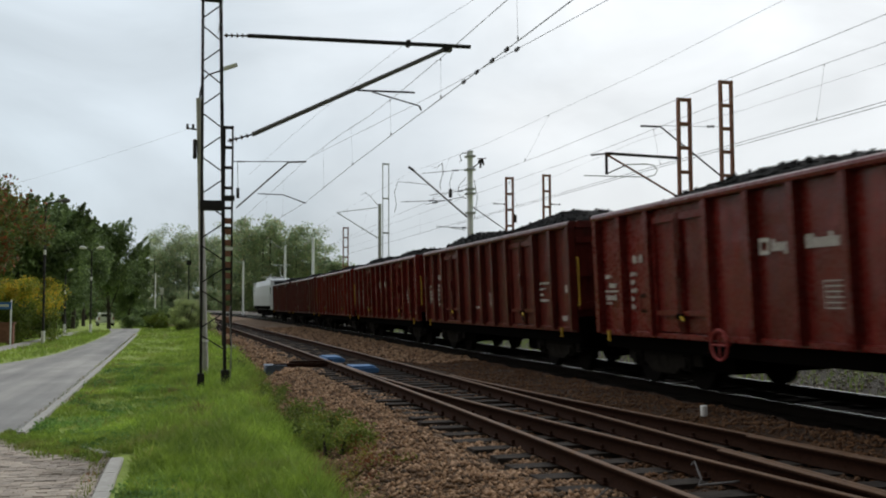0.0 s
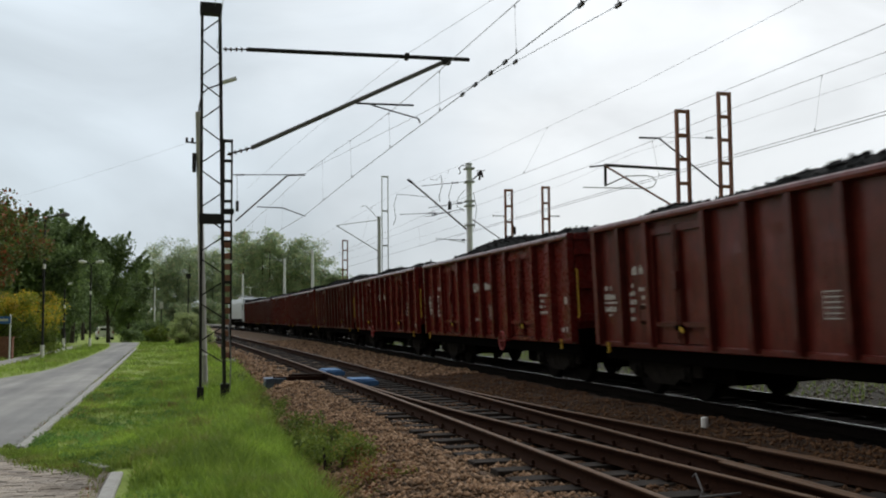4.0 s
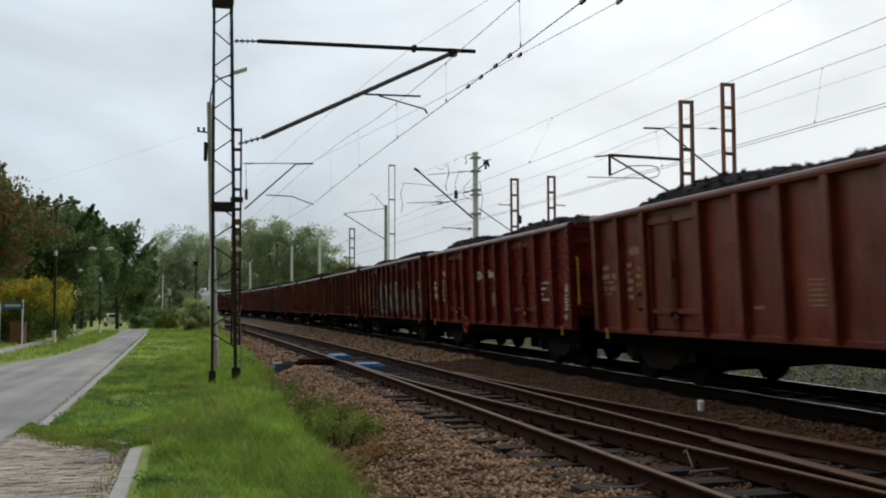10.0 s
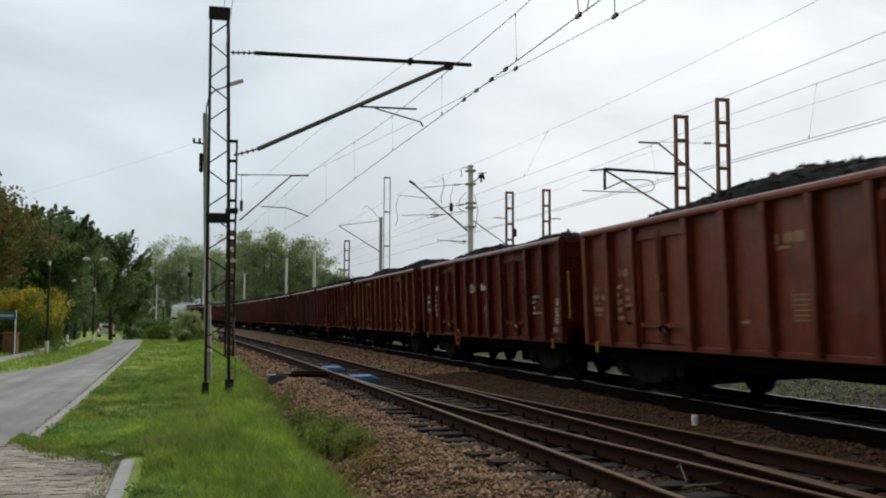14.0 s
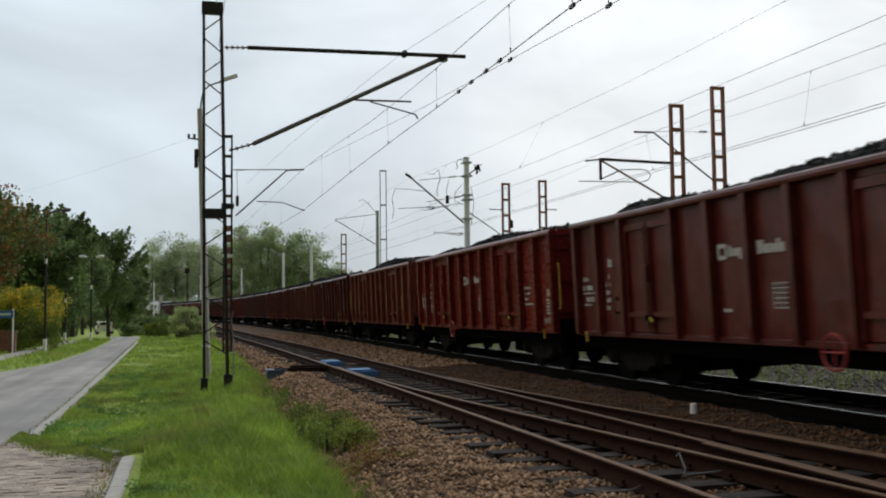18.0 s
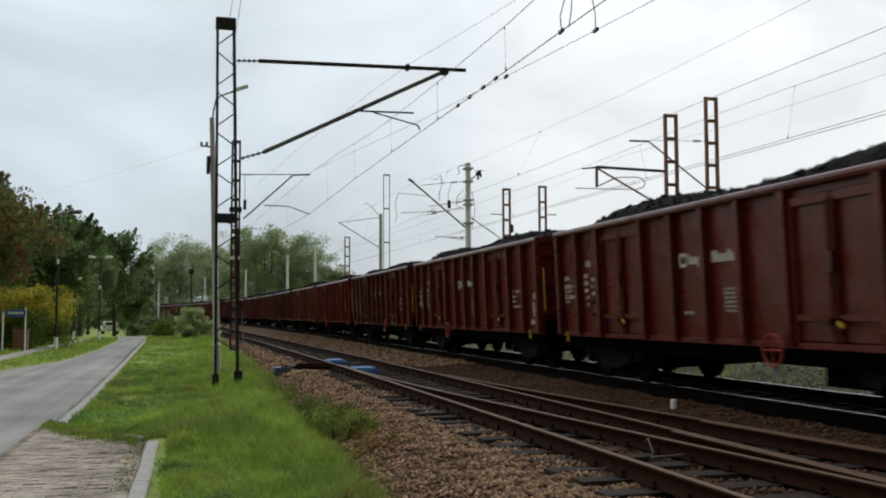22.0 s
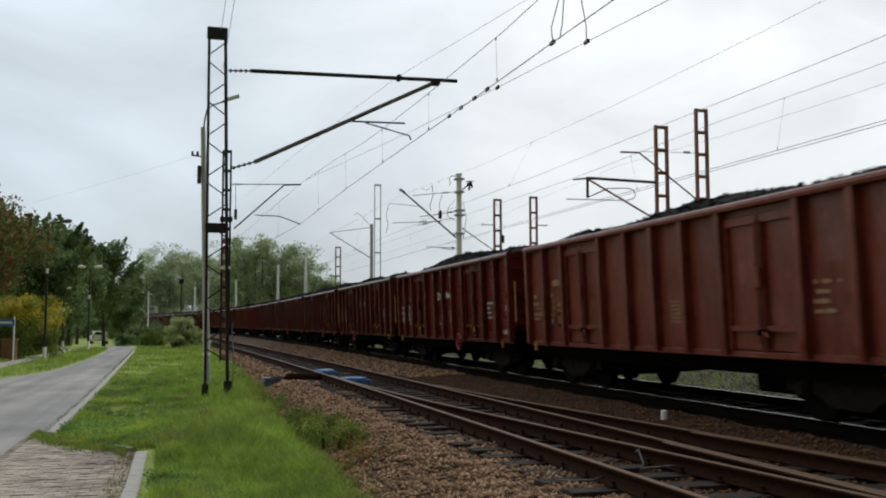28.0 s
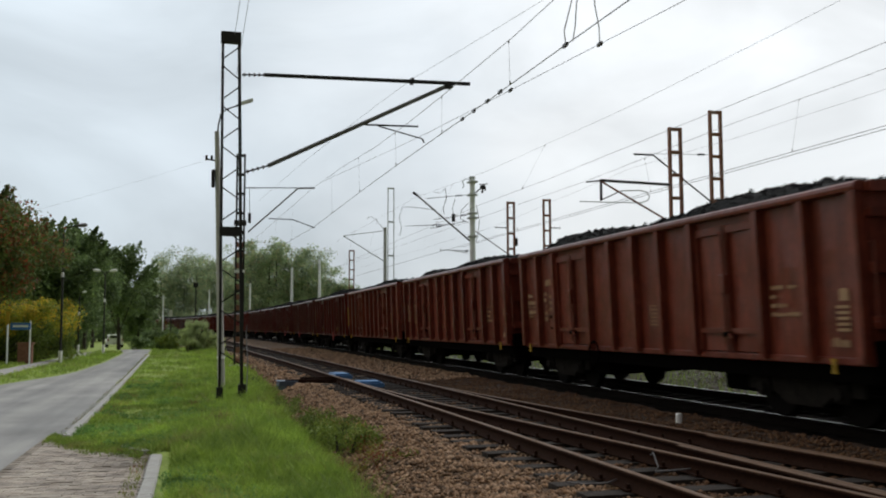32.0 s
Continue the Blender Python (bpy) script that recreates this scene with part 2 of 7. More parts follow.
RED = [wagon_paint("dark_red_wagon_paint", (0.118, 0.0113, 0.0092), (0.155, 0.0191, 0.0163), (0.069, 0.0141, 0.0078), 1, 0.5, 0.34),
       wagon_paint("maroon_wagon_paint", (0.097, 0.0113, 0.0092), (0.128, 0.0170, 0.0141), (0.058, 0.0127, 0.0078), 2, 0.5, 0.36),
       wagon_paint("bright_red_wagon_paint", (0.139, 0.0113, 0.0092), (0.174, 0.0191, 0.0141), (0.077, 0.0141, 0.0085), 3, 0.35, 0.34),
       wagon_paint("brown_wagon_paint", (0.137, 0.0237, 0.0123), (0.167, 0.0327, 0.0205), (0.091, 0.0205, 0.0082), 4, 0.6, 0.42),
       wagon_paint("faded_brown_wagon_paint", (0.149, 0.0286, 0.0147), (0.190, 0.0409, 0.0254), (0.097, 0.0221, 0.0090), 5, 0.6, 0.42),
       wagon_paint("dull_maroon_wagon_paint", (0.091, 0.0120, 0.0092), (0.121, 0.0191, 0.0141), (0.063, 0.0141, 0.0085), 6, 0.6, 0.40)]
# underframe and wheel colours near black, holding the shade under the wagons
UNDER = simple("shade-black_sooty_iron", (0.0014, 0.0012, 0.0011), (0.004, 0.0034, 0.003), 9, 0.95, 0.0, 0.4, spec=0.01)
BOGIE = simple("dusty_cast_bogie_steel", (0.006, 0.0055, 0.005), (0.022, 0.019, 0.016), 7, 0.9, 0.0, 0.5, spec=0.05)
TREAD = simple("shade-dark_worn_wheel_steel", (0.003, 0.0026, 0.0024), (0.009, 0.0078, 0.007), 20, 0.8, 0.0, 0.2, spec=0.04)
COAL = simple("black_coal", (0.003, 0.003, 0.003), (0.011, 0.011, 0.012), 14, 0.85, 0, 1.0, 0.05, spec=0.1)
YELLOW = simple("yellow_safety_paint", (0.42, 0.25, 0.02), (0.62, 0.40, 0.04), 12, 0.55)
WHITE_MARK = simple("weathered_white_lettering", (0.30, 0.27, 0.25), (0.62, 0.60, 0.57), 16, 0.7, bump=0)
TAN_MARK = simple("faded_ochre_lettering", (0.26, 0.15, 0.08), (0.42, 0.27, 0.15), 16, 0.7, bump=0)
RED_IRON = simple("red_painted_iron", (0.22, 0.02, 0.02), (0.34, 0.04, 0.035), 12, 0.5)
RAIL_SIDE = simple("rusty_rail_steel", (0.012, 0.0046, 0.0026), (0.037, 0.0150, 0.0076), 25, 0.85, 0.0, 0.3, 0.004, spec=0.08)
RAIL_HEAD = simple("dull_rail_head_steel", (0.066, 0.033, 0.015), (0.175, 0.094, 0.046), 25, 0.55, 0.0, 0.1, 0.002, spec=0.2)
RAIL_BRIGHT = simple("polished_rail_head_steel", (0.30, 0.29, 0.29), (0.46, 0.45, 0.44), 25, 0.24, 0.9, 0.05, 0.002)
SLEEPER = simple("weathered_sleeper_wood", (0.016, 0.013, 0.011), (0.062, 0.051, 0.044), 12, 0.9, 0, 0.6, 0.02, spec=0.1)
BALLAST = simple("brown_ballast", (0.045, 0.025, 0.012), (0.21, 0.122, 0.062), 40, 0.9, 0, 1.0, 0.06)
STONE = simple("rust_stained_ballast_stone", (0.125, 0.072, 0.038), (0.36, 0.225, 0.130), 8, 0.9, 0, 0.4, 0.02, island=0.8)
GREY_BALLAST = simple("grey_ballast", (0.06, 0.055, 0.045), (0.15, 0.135, 0.11), 40, 0.9, 0, 1.0, 0.04)
GREY_STONE = simple("pale_ballast_stone", (0.12, 0.11, 0.09), (0.30, 0.27, 0.22), 8, 0.9, 0, 0.4, 0.02, island=0.55)
# copies of the ballast colours, darkened for the shade beside the train
DARK_BALLAST = simple("shade-dark_brown_ballast", (0.018, 0.0082, 0.0034), (0.082, 0.039, 0.0155), 30, 0.9, 0, 1.0, 0.06)
DARK_STONE = simple("shade-dark_ballast_stone", (0.040, 0.018, 0.0066), (0.160, 0.078, 0.032), 8, 0.9, 0, 0.4, 0.02, island=0.5)
# the train's shade on ballast, sleepers and rail sides, as a near-black colour
TRAIN_SHADE = simple("train_shade_black", (0.003, 0.0024, 0.002), (0.011, 0.008, 0.006), 26, 0.95, 0, 1.0, 0.05, spec=0.05)
EARTH = simple("grassy_earth", (0.155, 0.205, 0.038), (0.31, 0.40, 0.082), 5, 0.95, 0, 0.7, 0.05)


def worn_asphalt():
    m, nt, b = nodes_of("worn_grey_asphalt")
    grain = noise_node(nt, 60, 6.0, 0.7)
    streak = noise_node(nt, 1.6, 5.0, 0.6, stretch=(1.0, 0.045, 1.0), seed=3)
    stain = noise_node(nt, 0.35, 5.0, 0.65, seed=5)
    c = ramp_node(nt, grain, [(0.3, (0.215, 0.207, 0.194)), (0.7, (0.345, 0.334, 0.316))])
    v = ramp_node(nt, streak, [(0.34, (0.68, 0.68, 0.69)), (0.66, (1.16, 1.15, 1.13))])
    c = mix_node(nt, 1.0, c, v, "MULTIPLY")
    v = ramp_node(nt, stain, [(0.36, (0.72, 0.72, 0.72)), (0.60, (1.06, 1.06, 1.05))])
    c = mix_node(nt, 1.0, c, v, "MULTIPLY")
    nt.links.new(c, b.inputs["Base Color"])
    b.inputs["Roughness"].default_value = 0.7
    bump_node(nt, b, grain, 0.3, 0.01)
    return m


ASPHALT = worn_asphalt()
CONCRETE = simple("pale_concrete", (0.26, 0.25, 0.23), (0.42, 0.41, 0.38), 14, 0.85, 0, 0.3, 0.01)
def paver():
    """Concrete blocks, each with its own tone, under broad dirty stains."""
    m, nt, b = nodes_of("weathered_paving_block")
    grain = noise_node(nt, 16, 6.0, 0.7, coords="Generated")
    info = nt.nodes.new("ShaderNodeObjectInfo")
    geo = nt.nodes.new("ShaderNodeNewGeometry")
    both = nt.nodes.new("ShaderNodeMath")
    both.operation = "FRACT"
    add = nt.nodes.new("ShaderNodeMath")
    nt.links.new(info.outputs["Random"], add.inputs[0])
    nt.links.new(geo.outputs["Random Per Island"], add.inputs[1])
    nt.links.new(add.outputs[0], both.inputs[0])
    c = ramp_node(nt, grain, [(0.3, (0.24, 0.21, 0.175)), (0.7, (0.44, 0.39, 0.34))])
    c = mix_node(nt, 1.0, c, ramp_node(nt, both.outputs[0], [(0.0, (0.74, 0.74, 0.74)), (1.0, (1.18, 1.16, 1.12))]), "MULTIPLY")
    spot = nt.nodes.new("ShaderNodeTexNoise")
    spot.inputs["Scale"].default_value, spot.inputs["Detail"].default_value = 0.9, 6.0
    spot.inputs["Roughness"].default_value = 0.65
    nt.links.new(geo.outputs["Position"], spot.inputs["Vector"])
    c = mix_node(nt, 1.0, c, ramp_node(nt, spot.outputs["Fac"], [(0.40, (0.46, 0.43, 0.40)), (0.50, (0.85, 0.82, 0.80)), (0.60, (1.12, 1.10, 1.08))]), "MULTIPLY")
    sand = nt.nodes.new("ShaderNodeTexNoise")
    sand.inputs["Scale"].default_value, sand.inputs["Detail"].default_value = 3.4, 8.0
    sand.inputs["Roughness"].default_value = 0.75
    nt.links.new(geo.outputs["Position"], sand.inputs["Vector"])
    c = mix_node(nt, ramp_node(nt, sand.outputs["Fac"], [(0.50, (0, 0, 0)), (0.62, (0.75, 0.75, 0.75))]), c, (0.40, 0.35, 0.29))
    nt.links.new(c, b.inputs["Base Color"])
    b.inputs["Roughness"].default_value = 0.85
    bump_node(nt, b, grain, 0.4, 0.01)
    return m


PAVER = paver()
JOINT_SAND = simple("sandy_joint_filling", (0.10, 0.085, 0.065), (0.24, 0.205, 0.16), 20, 0.95, 0, 0.6, 0.01)
MAST_DARK = simple("dark_painted_mast_steel", (0.012, 0.011, 0.012), (0.035, 0.032, 0.032), 10, 0.6, 0.3, 0.2)
MAST_RUST = simple("rust_brown_mast_steel", (0.17, 0.070, 0.046), (0.32, 0.155, 0.105), 9, 0.8, 0.0, 0.3)
MAST_GREY = simple("galvanised_mast_steel", (0.38, 0.40, 0.41), (0.58, 0.60, 0.61), 8, 0.55, 0.0, 0.15)
MAST_MID = simple("grey_weathered_tube_steel", (0.09, 0.085, 0.085), (0.19, 0.18, 0.18), 9, 0.7, 0.0, 0.2)
SIGN_BLUE = simple("blue_sign_enamel", (0.04, 0.15, 0.50), (0.07, 0.22, 0.62), 6, 0.4, 0.0, 0.0)
MAST_PALE = simple("pale_concrete_mast", (0.78, 0.82, 0.85), (0.90, 0.93, 0.95), 6, 0.75, 0, 0.2)
WIRE = simple("catenary_wire", (0.14, 0.14, 0.15), (0.24, 0.24, 0.25), 10, 0.6, 0.0, 0)
INSULATOR = simple("dark_brown_glazed_insulator", (0.02, 0.012, 0.01), (0.05, 0.03, 0.02), 10, 0.25, 0, 0)
BLUE = simple("blue_point_machine_paint", (0.04, 0.13, 0.30), (0.08, 0.22, 0.44), 9, 0.6)
GREY_BLUE = simple("grey_blue_cast_cover", (0.06, 0.09, 0.14), (0.12, 0.16, 0.22), 9, 0.6)
WHITE = simple("white_paint", (0.74, 0.74, 0.72), (0.88, 0.88, 0.86), 10, 0.6)
BARK = simple("dark_bark", (0.022, 0.018, 0.014), (0.06, 0.048, 0.036), 14, 0.9, 0, 0.9, 0.03)
OLD_WOOD = simple("grey_timber_pole", (0.34, 0.33, 0.31), (0.54, 0.52, 0.49), 10, 0.85, 0, 0.4, 0.01)
LOCO_GREY = simple("pale_grey_locomotive_paint", (0.46, 0.50, 0.53), (0.60, 0.63, 0.66), 3, 0.4, 0, 0.05)
GLASS_DARK = simple("dark_window_glass", (0.01, 0.012, 0.014), (0.02, 0.022, 0.025), 3, 0.08, 0, 0)
GRASS = leafy("meadow_grass", (0.135, 0.240, 0.036), (0.375, 0.515, 0.092), (0.46, 0.42, 0.15), 0.10, (0.26, 0.22, 0.09))
DEAD = leafy("dead_brown_grass", (0.15, 0.115, 0.045), (0.32, 0.25, 0.11))
WEED_DEEP = leafy("deep_green_clover_leaves", (0.075, 0.175, 0.040), (0.22, 0.38, 0.105))
DRY = leafy("dry_weeds", (0.12, 0.16, 0.03), (0.26, 0.30, 0.07), (0.28, 0.14, 0.06), 0.25)
LEAF_DARK = leafy("dark_green_leaves", (0.048, 0.088, 0.034), (0.23, 0.32, 0.130))
RED_WEED = leafy("reddening_weed_leaves", (0.10, 0.11, 0.025), (0.26, 0.26, 0.06), (0.22, 0.075, 0.035), 0.40)
LEAF_SCRUB = leafy("weedy_scrub_leaves", (0.055, 0.095, 0.020), (0.20, 0.26, 0.050), (0.26, 0.20, 0.05), 0.16)
# pale grey-green, since the haze of distance is mixed into the leaf colours
LEAF_WOOD = leafy("hazy_woodland_leaves", (0.21, 0.30, 0.19), (0.43, 0.53, 0.34), (0.54, 0.48, 0.33), 0.30)
LEAF_ROWAN = leafy("rowan_leaves_and_berries", (0.055, 0.090, 0.026), (0.17, 0.21, 0.065), (0.30, 0.095, 0.048), 0.36)
LEAF_HEDGE = leafy("yellowing_hedge_leaves", (0.14, 0.18, 0.025), (0.38, 0.40, 0.05), (0.68, 0.46, 0.05), 0.36)
LEAF_BUSH = leafy("grey_green_willow_leaves", (0.32, 0.40, 0.18), (0.62, 0.70, 0.38))
SPRAY = [simple("navy_spray_paint", (0.010, 0.018, 0.030), (0.030, 0.050, 0.075), 9, 0.6, bump=0), simple("white_spray_paint", (0.28, 0.29, 0.29), (0.60, 0.61, 0.60), 9, 0.6, bump=0),
         simple("grey_spray_paint", (0.07, 0.065, 0.060), (0.15, 0.14, 0.13), 9, 0.6, bump=0), simple("cream_spray_paint", (0.42, 0.33, 0.16), (0.60, 0.52, 0.30), 9, 0.6, bump=0),
         simple("orange_spray_paint", (0.22, 0.07, 0.025), (0.32, 0.12, 0.05), 9, 0.6, bump=0), simple("teal_spray_paint", (0.03, 0.075, 0.095), (0.09, 0.15, 0.18), 9, 0.6, bump=0)]

# ---- mesh helpers ----


class Geo:
    """Collects points and faces of one mesh."""

    def __init__(self):
        self.v, self.f = [], []

    def box(self, x0, x1, y0, y1, z0, z1, c=0.0):
        """A box; with c its edges along y are chamfered."""
        if c:
            prof = [(x0 + c, z0), (x1 - c, z0), (x1, z0 + c), (x1, z1 - c), (x1 - c, z1), (x0 + c, z1), (x0, z1 - c), (x0, z0 + c)]
            return self.extrude(prof, y0, y1)
        n = len(self.v)
        self.v += [(x, y, z) for z in (z0, z1) for y in (y0, y1) for x in (x0, x1)]
        self.f += [tuple(n + i for i in q) for q in ((0, 2, 3, 1), (4, 5, 7, 6), (0, 1, 5, 4), (2, 6, 7, 3), (0, 4, 6, 2), (1, 3, 7, 5))]
        return self

    def extrude(self, prof, y0, y1):
        """A profile of (x, z), counterclockwise seen from -y, drawn along y."""
        n, k = len(self.v), len(prof)
        self.v += [(x, y0, z) for x, z in prof] + [(x, y1, z) for x, z in prof]
        self.f += [(n + i, n + (i + 1) % k, n + k + (i + 1) % k, n + k + i) for i in range(k)]
        self.f += [tuple(n + i for i in reversed(range(k))), tuple(n + k + i for i in range(k))]
        return self

    def extrude_z(self, prof, z0, z1):
        """A profile of (x, y) drawn upwards."""
        n, k = len(self.v), len(prof)
        self.v += [(x, y, z0) for x, y in prof] + [(x, y, z1) for x, y in prof]
        self.f += [(n + i, n + (i + 1) % k, n + k + (i + 1) % k, n + k + i) for i in range(k)]
        self.f += [tuple(n + i for i in reversed(range(k))), tuple(n + k + i for i in range(k))]
        return self

    def tube(self, p, q, r, r2=None, k=8):
        """A round bar from p to q, tapering from r to r2."""
        p, q = Vector(p), Vector(q)
        w = (q - p).normalized()
        a = w.orthogonal().normalized()
        b = w.cross(a)
        n = len(self.v)
        for c, rr in ((p, r), (q, r if r2 is None else r2)):
            self.v += [tuple(c + (a * math.cos(2 * math.pi * i / k) + b * math.sin(2 * math.pi * i / k)) * rr) for i in range(k)]
        self.f += [(n + i, n + (i + 1) % k, n + k + (i + 1) % k, n + k + i) for i in range(k)]
        self.f += [tuple(n + i for i in reversed(range(k))), tuple(n + k + i for i in range(k))]
        return self

    def beam(self, p, q, w, h, up=(0, 0, 1)):
        """A square bar from p to q, w wide and h high."""
        p, q = Vector(p), Vector(q)
        d = (q - p).normalized()
        u = Vector(up)
        if abs(d.dot(u)) > 0.98:
            u = Vector((0, 1, 0))
        a = d.cross(u).normalized()
        b = a.cross(d)
        n = len(self.v)
        for c in (p, q):
            self.v += [tuple(c + a * (i * w / 2) + b * (j * h / 2)) for i, j in ((-1, -1), (1, -1), (1, 1), (-1, 1))]
        self.f += [(n + i, n + (i + 1) % 4, n + 4 + (i + 1) % 4, n + 4 + i) for i in range(4)]
        self.f += [(n + 3, n + 2, n + 1, n), (n + 4, n + 5, n + 6, n + 7)]
        return self

    def line(self, pts, r, k=6):
        """A bent round bar through points, in one piece."""
        pts = [Vector(p) for p in pts]
        n, m = len(self.v), len(pts)
        a = None
        for i, p in enumerate(pts):
            w = (pts[min(i + 1, m - 1)] - pts[max(i - 1, 0)]).normalized()
            a = w.orthogonal().normalized() if a is None else (a - w * a.dot(w)).normalized()
            b = w.cross(a)
            self.v += [tuple(p + (a * math.cos(2 * math.pi * j / k) + b * math.sin(2 * math.pi * j / k)) * r) for j in range(k)]
        for i in range(m - 1):
            c = n + i * k
            self.f += [(c + j, c + (j + 1) % k, c + k + (j + 1) % k, c + k + j) for j in range(k)]
        self.f += [tuple(n + j for j in reversed(range(k))), tuple(n + (m - 1) * k + j for j in range(k))]
        return self

    def ring(self, c, axis, R, r, k=16, k2=6):
        c, w = Vector(c), Vector(axis).normalized()
        a = w.orthogonal().normalized()
        b = w.cross(a)
        n = len(self.v)
        for i in range(k):
            t = 2 * math.pi * i / k
            o = a * math.cos(t) + b * math.sin(t)
            for j in range(k2):
                s = 2 * math.pi * j / k2
                self.v.append(tuple(c + o * (R + r * math.cos(s)) + w * (r * math.sin(s))))
        for i in range(k):
            for j in range(k2):
                self.f.append((n + i * k2 + j, n + ((i + 1) % k) * k2 + j, n + ((i + 1) % k) * k2 + (j + 1) % k2, n + i * k2 + (j + 1) % k2))
        return self

    def mesh(self, name, material=None):
        me = bpy.data.meshes.new(name)
        me.from_pydata(self.v, [], self.f)
        bm = bmesh.new()
        bm.from_mesh(me)
        bmesh.ops.recalc_face_normals(bm, faces=bm.faces)
        bm.to_mesh(me)
        bm.free()
        if material:
            me.materials.append(material)
        return me


def part(name, geo, material, parent, label="", at=None):
    """Links one mesh as a part under its thing."""
    ob = new(name, geo if isinstance(geo, bpy.types.Mesh) else geo.mesh(name, material))
    ob.parent = parent
    if at is not None:
        ob.matrix_basis = at
    return tagged(ob, label)


def thing(name, label, category, at=None, group="", kind=""):
    ob = new(name)
    ob.empty_display_size = 0.2
    if at is not None:
        ob.matrix_basis = at
    return tagged(ob, label, category, group, kind)


def solid(name, geo, material, label, category="", at=None, group="", kind="", smooth=False):
    ob = new(name, geo if isinstance(geo, bpy.types.Mesh) else geo.mesh(name, material))
    if at is not None:
        ob.matrix_basis = at
    return tagged(ob, label, category, group, kind)


def fast_mesh(name, verts, faces, material):
    """A large mesh from arrays: verts n x 3, faces m x k."""
    me = bpy.data.meshes.new(name)
    m, k = faces.shape
    me.vertices.add(len(verts))
    me.vertices.foreach_set("co", np.ascontiguousarray(verts, dtype=np.float32).ravel())
    me.loops.add(m * k)
    me.loops.foreach_set("vertex_index", np.ascontiguousarray(faces, dtype=np.int32).ravel())
    me.polygons.add(m)
    me.polygons.foreach_set("loop_start", np.arange(0, m * k, k, dtype=np.int32))
    me.update(calc_edges=True)
    me.materials.append(material)
    return me


# ---- the lines of the tracks ----
STEP = 0.5
S_AXIS = np.arange(-60, 420, STEP)


def clothoid(x0):
    """The train's track: straight, then a curve to the left that tightens."""
    bend = np.clip(6 * (S_AXIS - 30) / 450000, 0, 1 / 625)
    head = np.cumsum(bend) * STEP
    x = x0 - np.cumsum(np.sin(head)) * STEP
    y = -60 + np.cumsum(np.cos(head)) * STEP - STEP
    return x, y, head


TX, TY, THEAD = clothoid(9.4)


def on_track(s, off=0.0):
    """Place and heading on the train's track at the length s, off metres to its right."""
    h = float(np.interp(s, S_AXIS, THEAD))
    return float(np.interp(s, S_AXIS, TX)) + off * math.cos(h), float(np.interp(s, S_AXIS, TY)) + off * math.sin(h), h


def near_x(y):
    """The near track's middle line."""
    y = np.asarray(y, float)
    a = np.clip(y, 0, 45)
    return 4.55 - 0.00037 * a * a - 0.0333 * np.clip(y - 45, 0, 400) - np.clip(y - 90, 0, 400) ** 2 * 0.0006


def far_x(y):
    """The train's track as x over y."""
    return np.interp(y, TY, TX)


CANT = -2.3

# ---- ground, ballast, road ----


def smooth(a, b, v):
    t = np.clip((np.asarray(v, float) - a) / (b - a), 0, 1)
    return t * t * (3 - 2 * t)


def wave(x, y):
    """Gentle unevenness of the ground."""
    return 0.035 * np.sin(x * 1.7 + 0.6 * np.sin(y * 0.8)) * np.sin(y * 0.9 + x * 0.5) + 0.02 * np.sin(x * 4.1 + y * 2.3) + 0.015 * np.sin(y * 5.1 - x * 3.2)


def road_right(y):
    return np.interp(y, [-20, 15, 20, 30, 58, 75, 90], [-2.0, -2.05, -2.1, -2.28, -2.85, -3.4, -5.2])


def road_left(y):
    return np.interp(y, [-20, 15, 28, 31.5, 33, 37, 46, 58, 64, 75, 90], [-6.6, -6.3, -5.7, -5.24, -4.78, -4.4, -4.26, -4.4, -4.6, -5.6, -8.5])


def ground_z(x, y):
    x, y = np.asarray(x, float), np.asarray(y, float)
    drop = -1.1 * smooth(70, 112, y) * (1 - smooth(-3.0, 2.0, x + np.clip(y - 70, 0, 400) * 0.02))
    z = -0.30 + drop + wave(x, y) * smooth(-0.2, 0.8, x - road_right(y)) + 0.5 * wave(x, y) * smooth(0.2, 1.0, road_left(y) - x)
    z = z - 0.26 * smooth(1.15, 1.95, x - np.clip(y - 17, 0, 15) * 0.03)
    on_road = smooth(0.0, 0.25, x - road_left(y)) * (1 - smooth(-0.25, 0.0, x - road_right(y))) * smooth(-30, -20, y)
    in_yard = smooth(-2.6, -2.3, x) * (1 - smooth(-0.75, -0.6, x)) * (1 - smooth(0.0, 0.3, y - 12.1 - (-0.68 - x) * 1.54)) * smooth(-1, 1, y)
    return z - 0.06 * on_road - 0.12 * in_yard * (1 - on_road)


def grid_object(name, xs, ys, height, material, label, kind="structure"):
    X, Y = np.meshgrid(xs, ys)
    V = np.stack([X, Y, height(X, Y)], -1).reshape(-1, 3)
    nx, ny = len(xs), len(ys)
    i = (np.arange(ny - 1)[:, None] * nx + np.arange(nx - 1)[None, :]).ravel()
    F4 = np.stack([i, i + 1, i + nx + 1, i + nx], 1)
    me = fast_mesh(name, V, F4, material)
    me.polygons.foreach_set("use_smooth", np.ones(len(F4), bool))
    ob = new(name, me)
    return tagged(ob, label, "", "", kind)


gx = np.concatenate([-np.geomspace(2000, 14, 26), np.arange(-13.5, 22, 0.35), np.geomspace(23, 2000, 26)])
gy = np.concatenate([-np.geomspace(1500, 10, 18), np.arange(-9, 90, 0.5), np.geomspace(92, 3500, 50)])
grid_object("ground", gx, gy, ground_z, EARTH, "uneven grassy ground beside the railway")


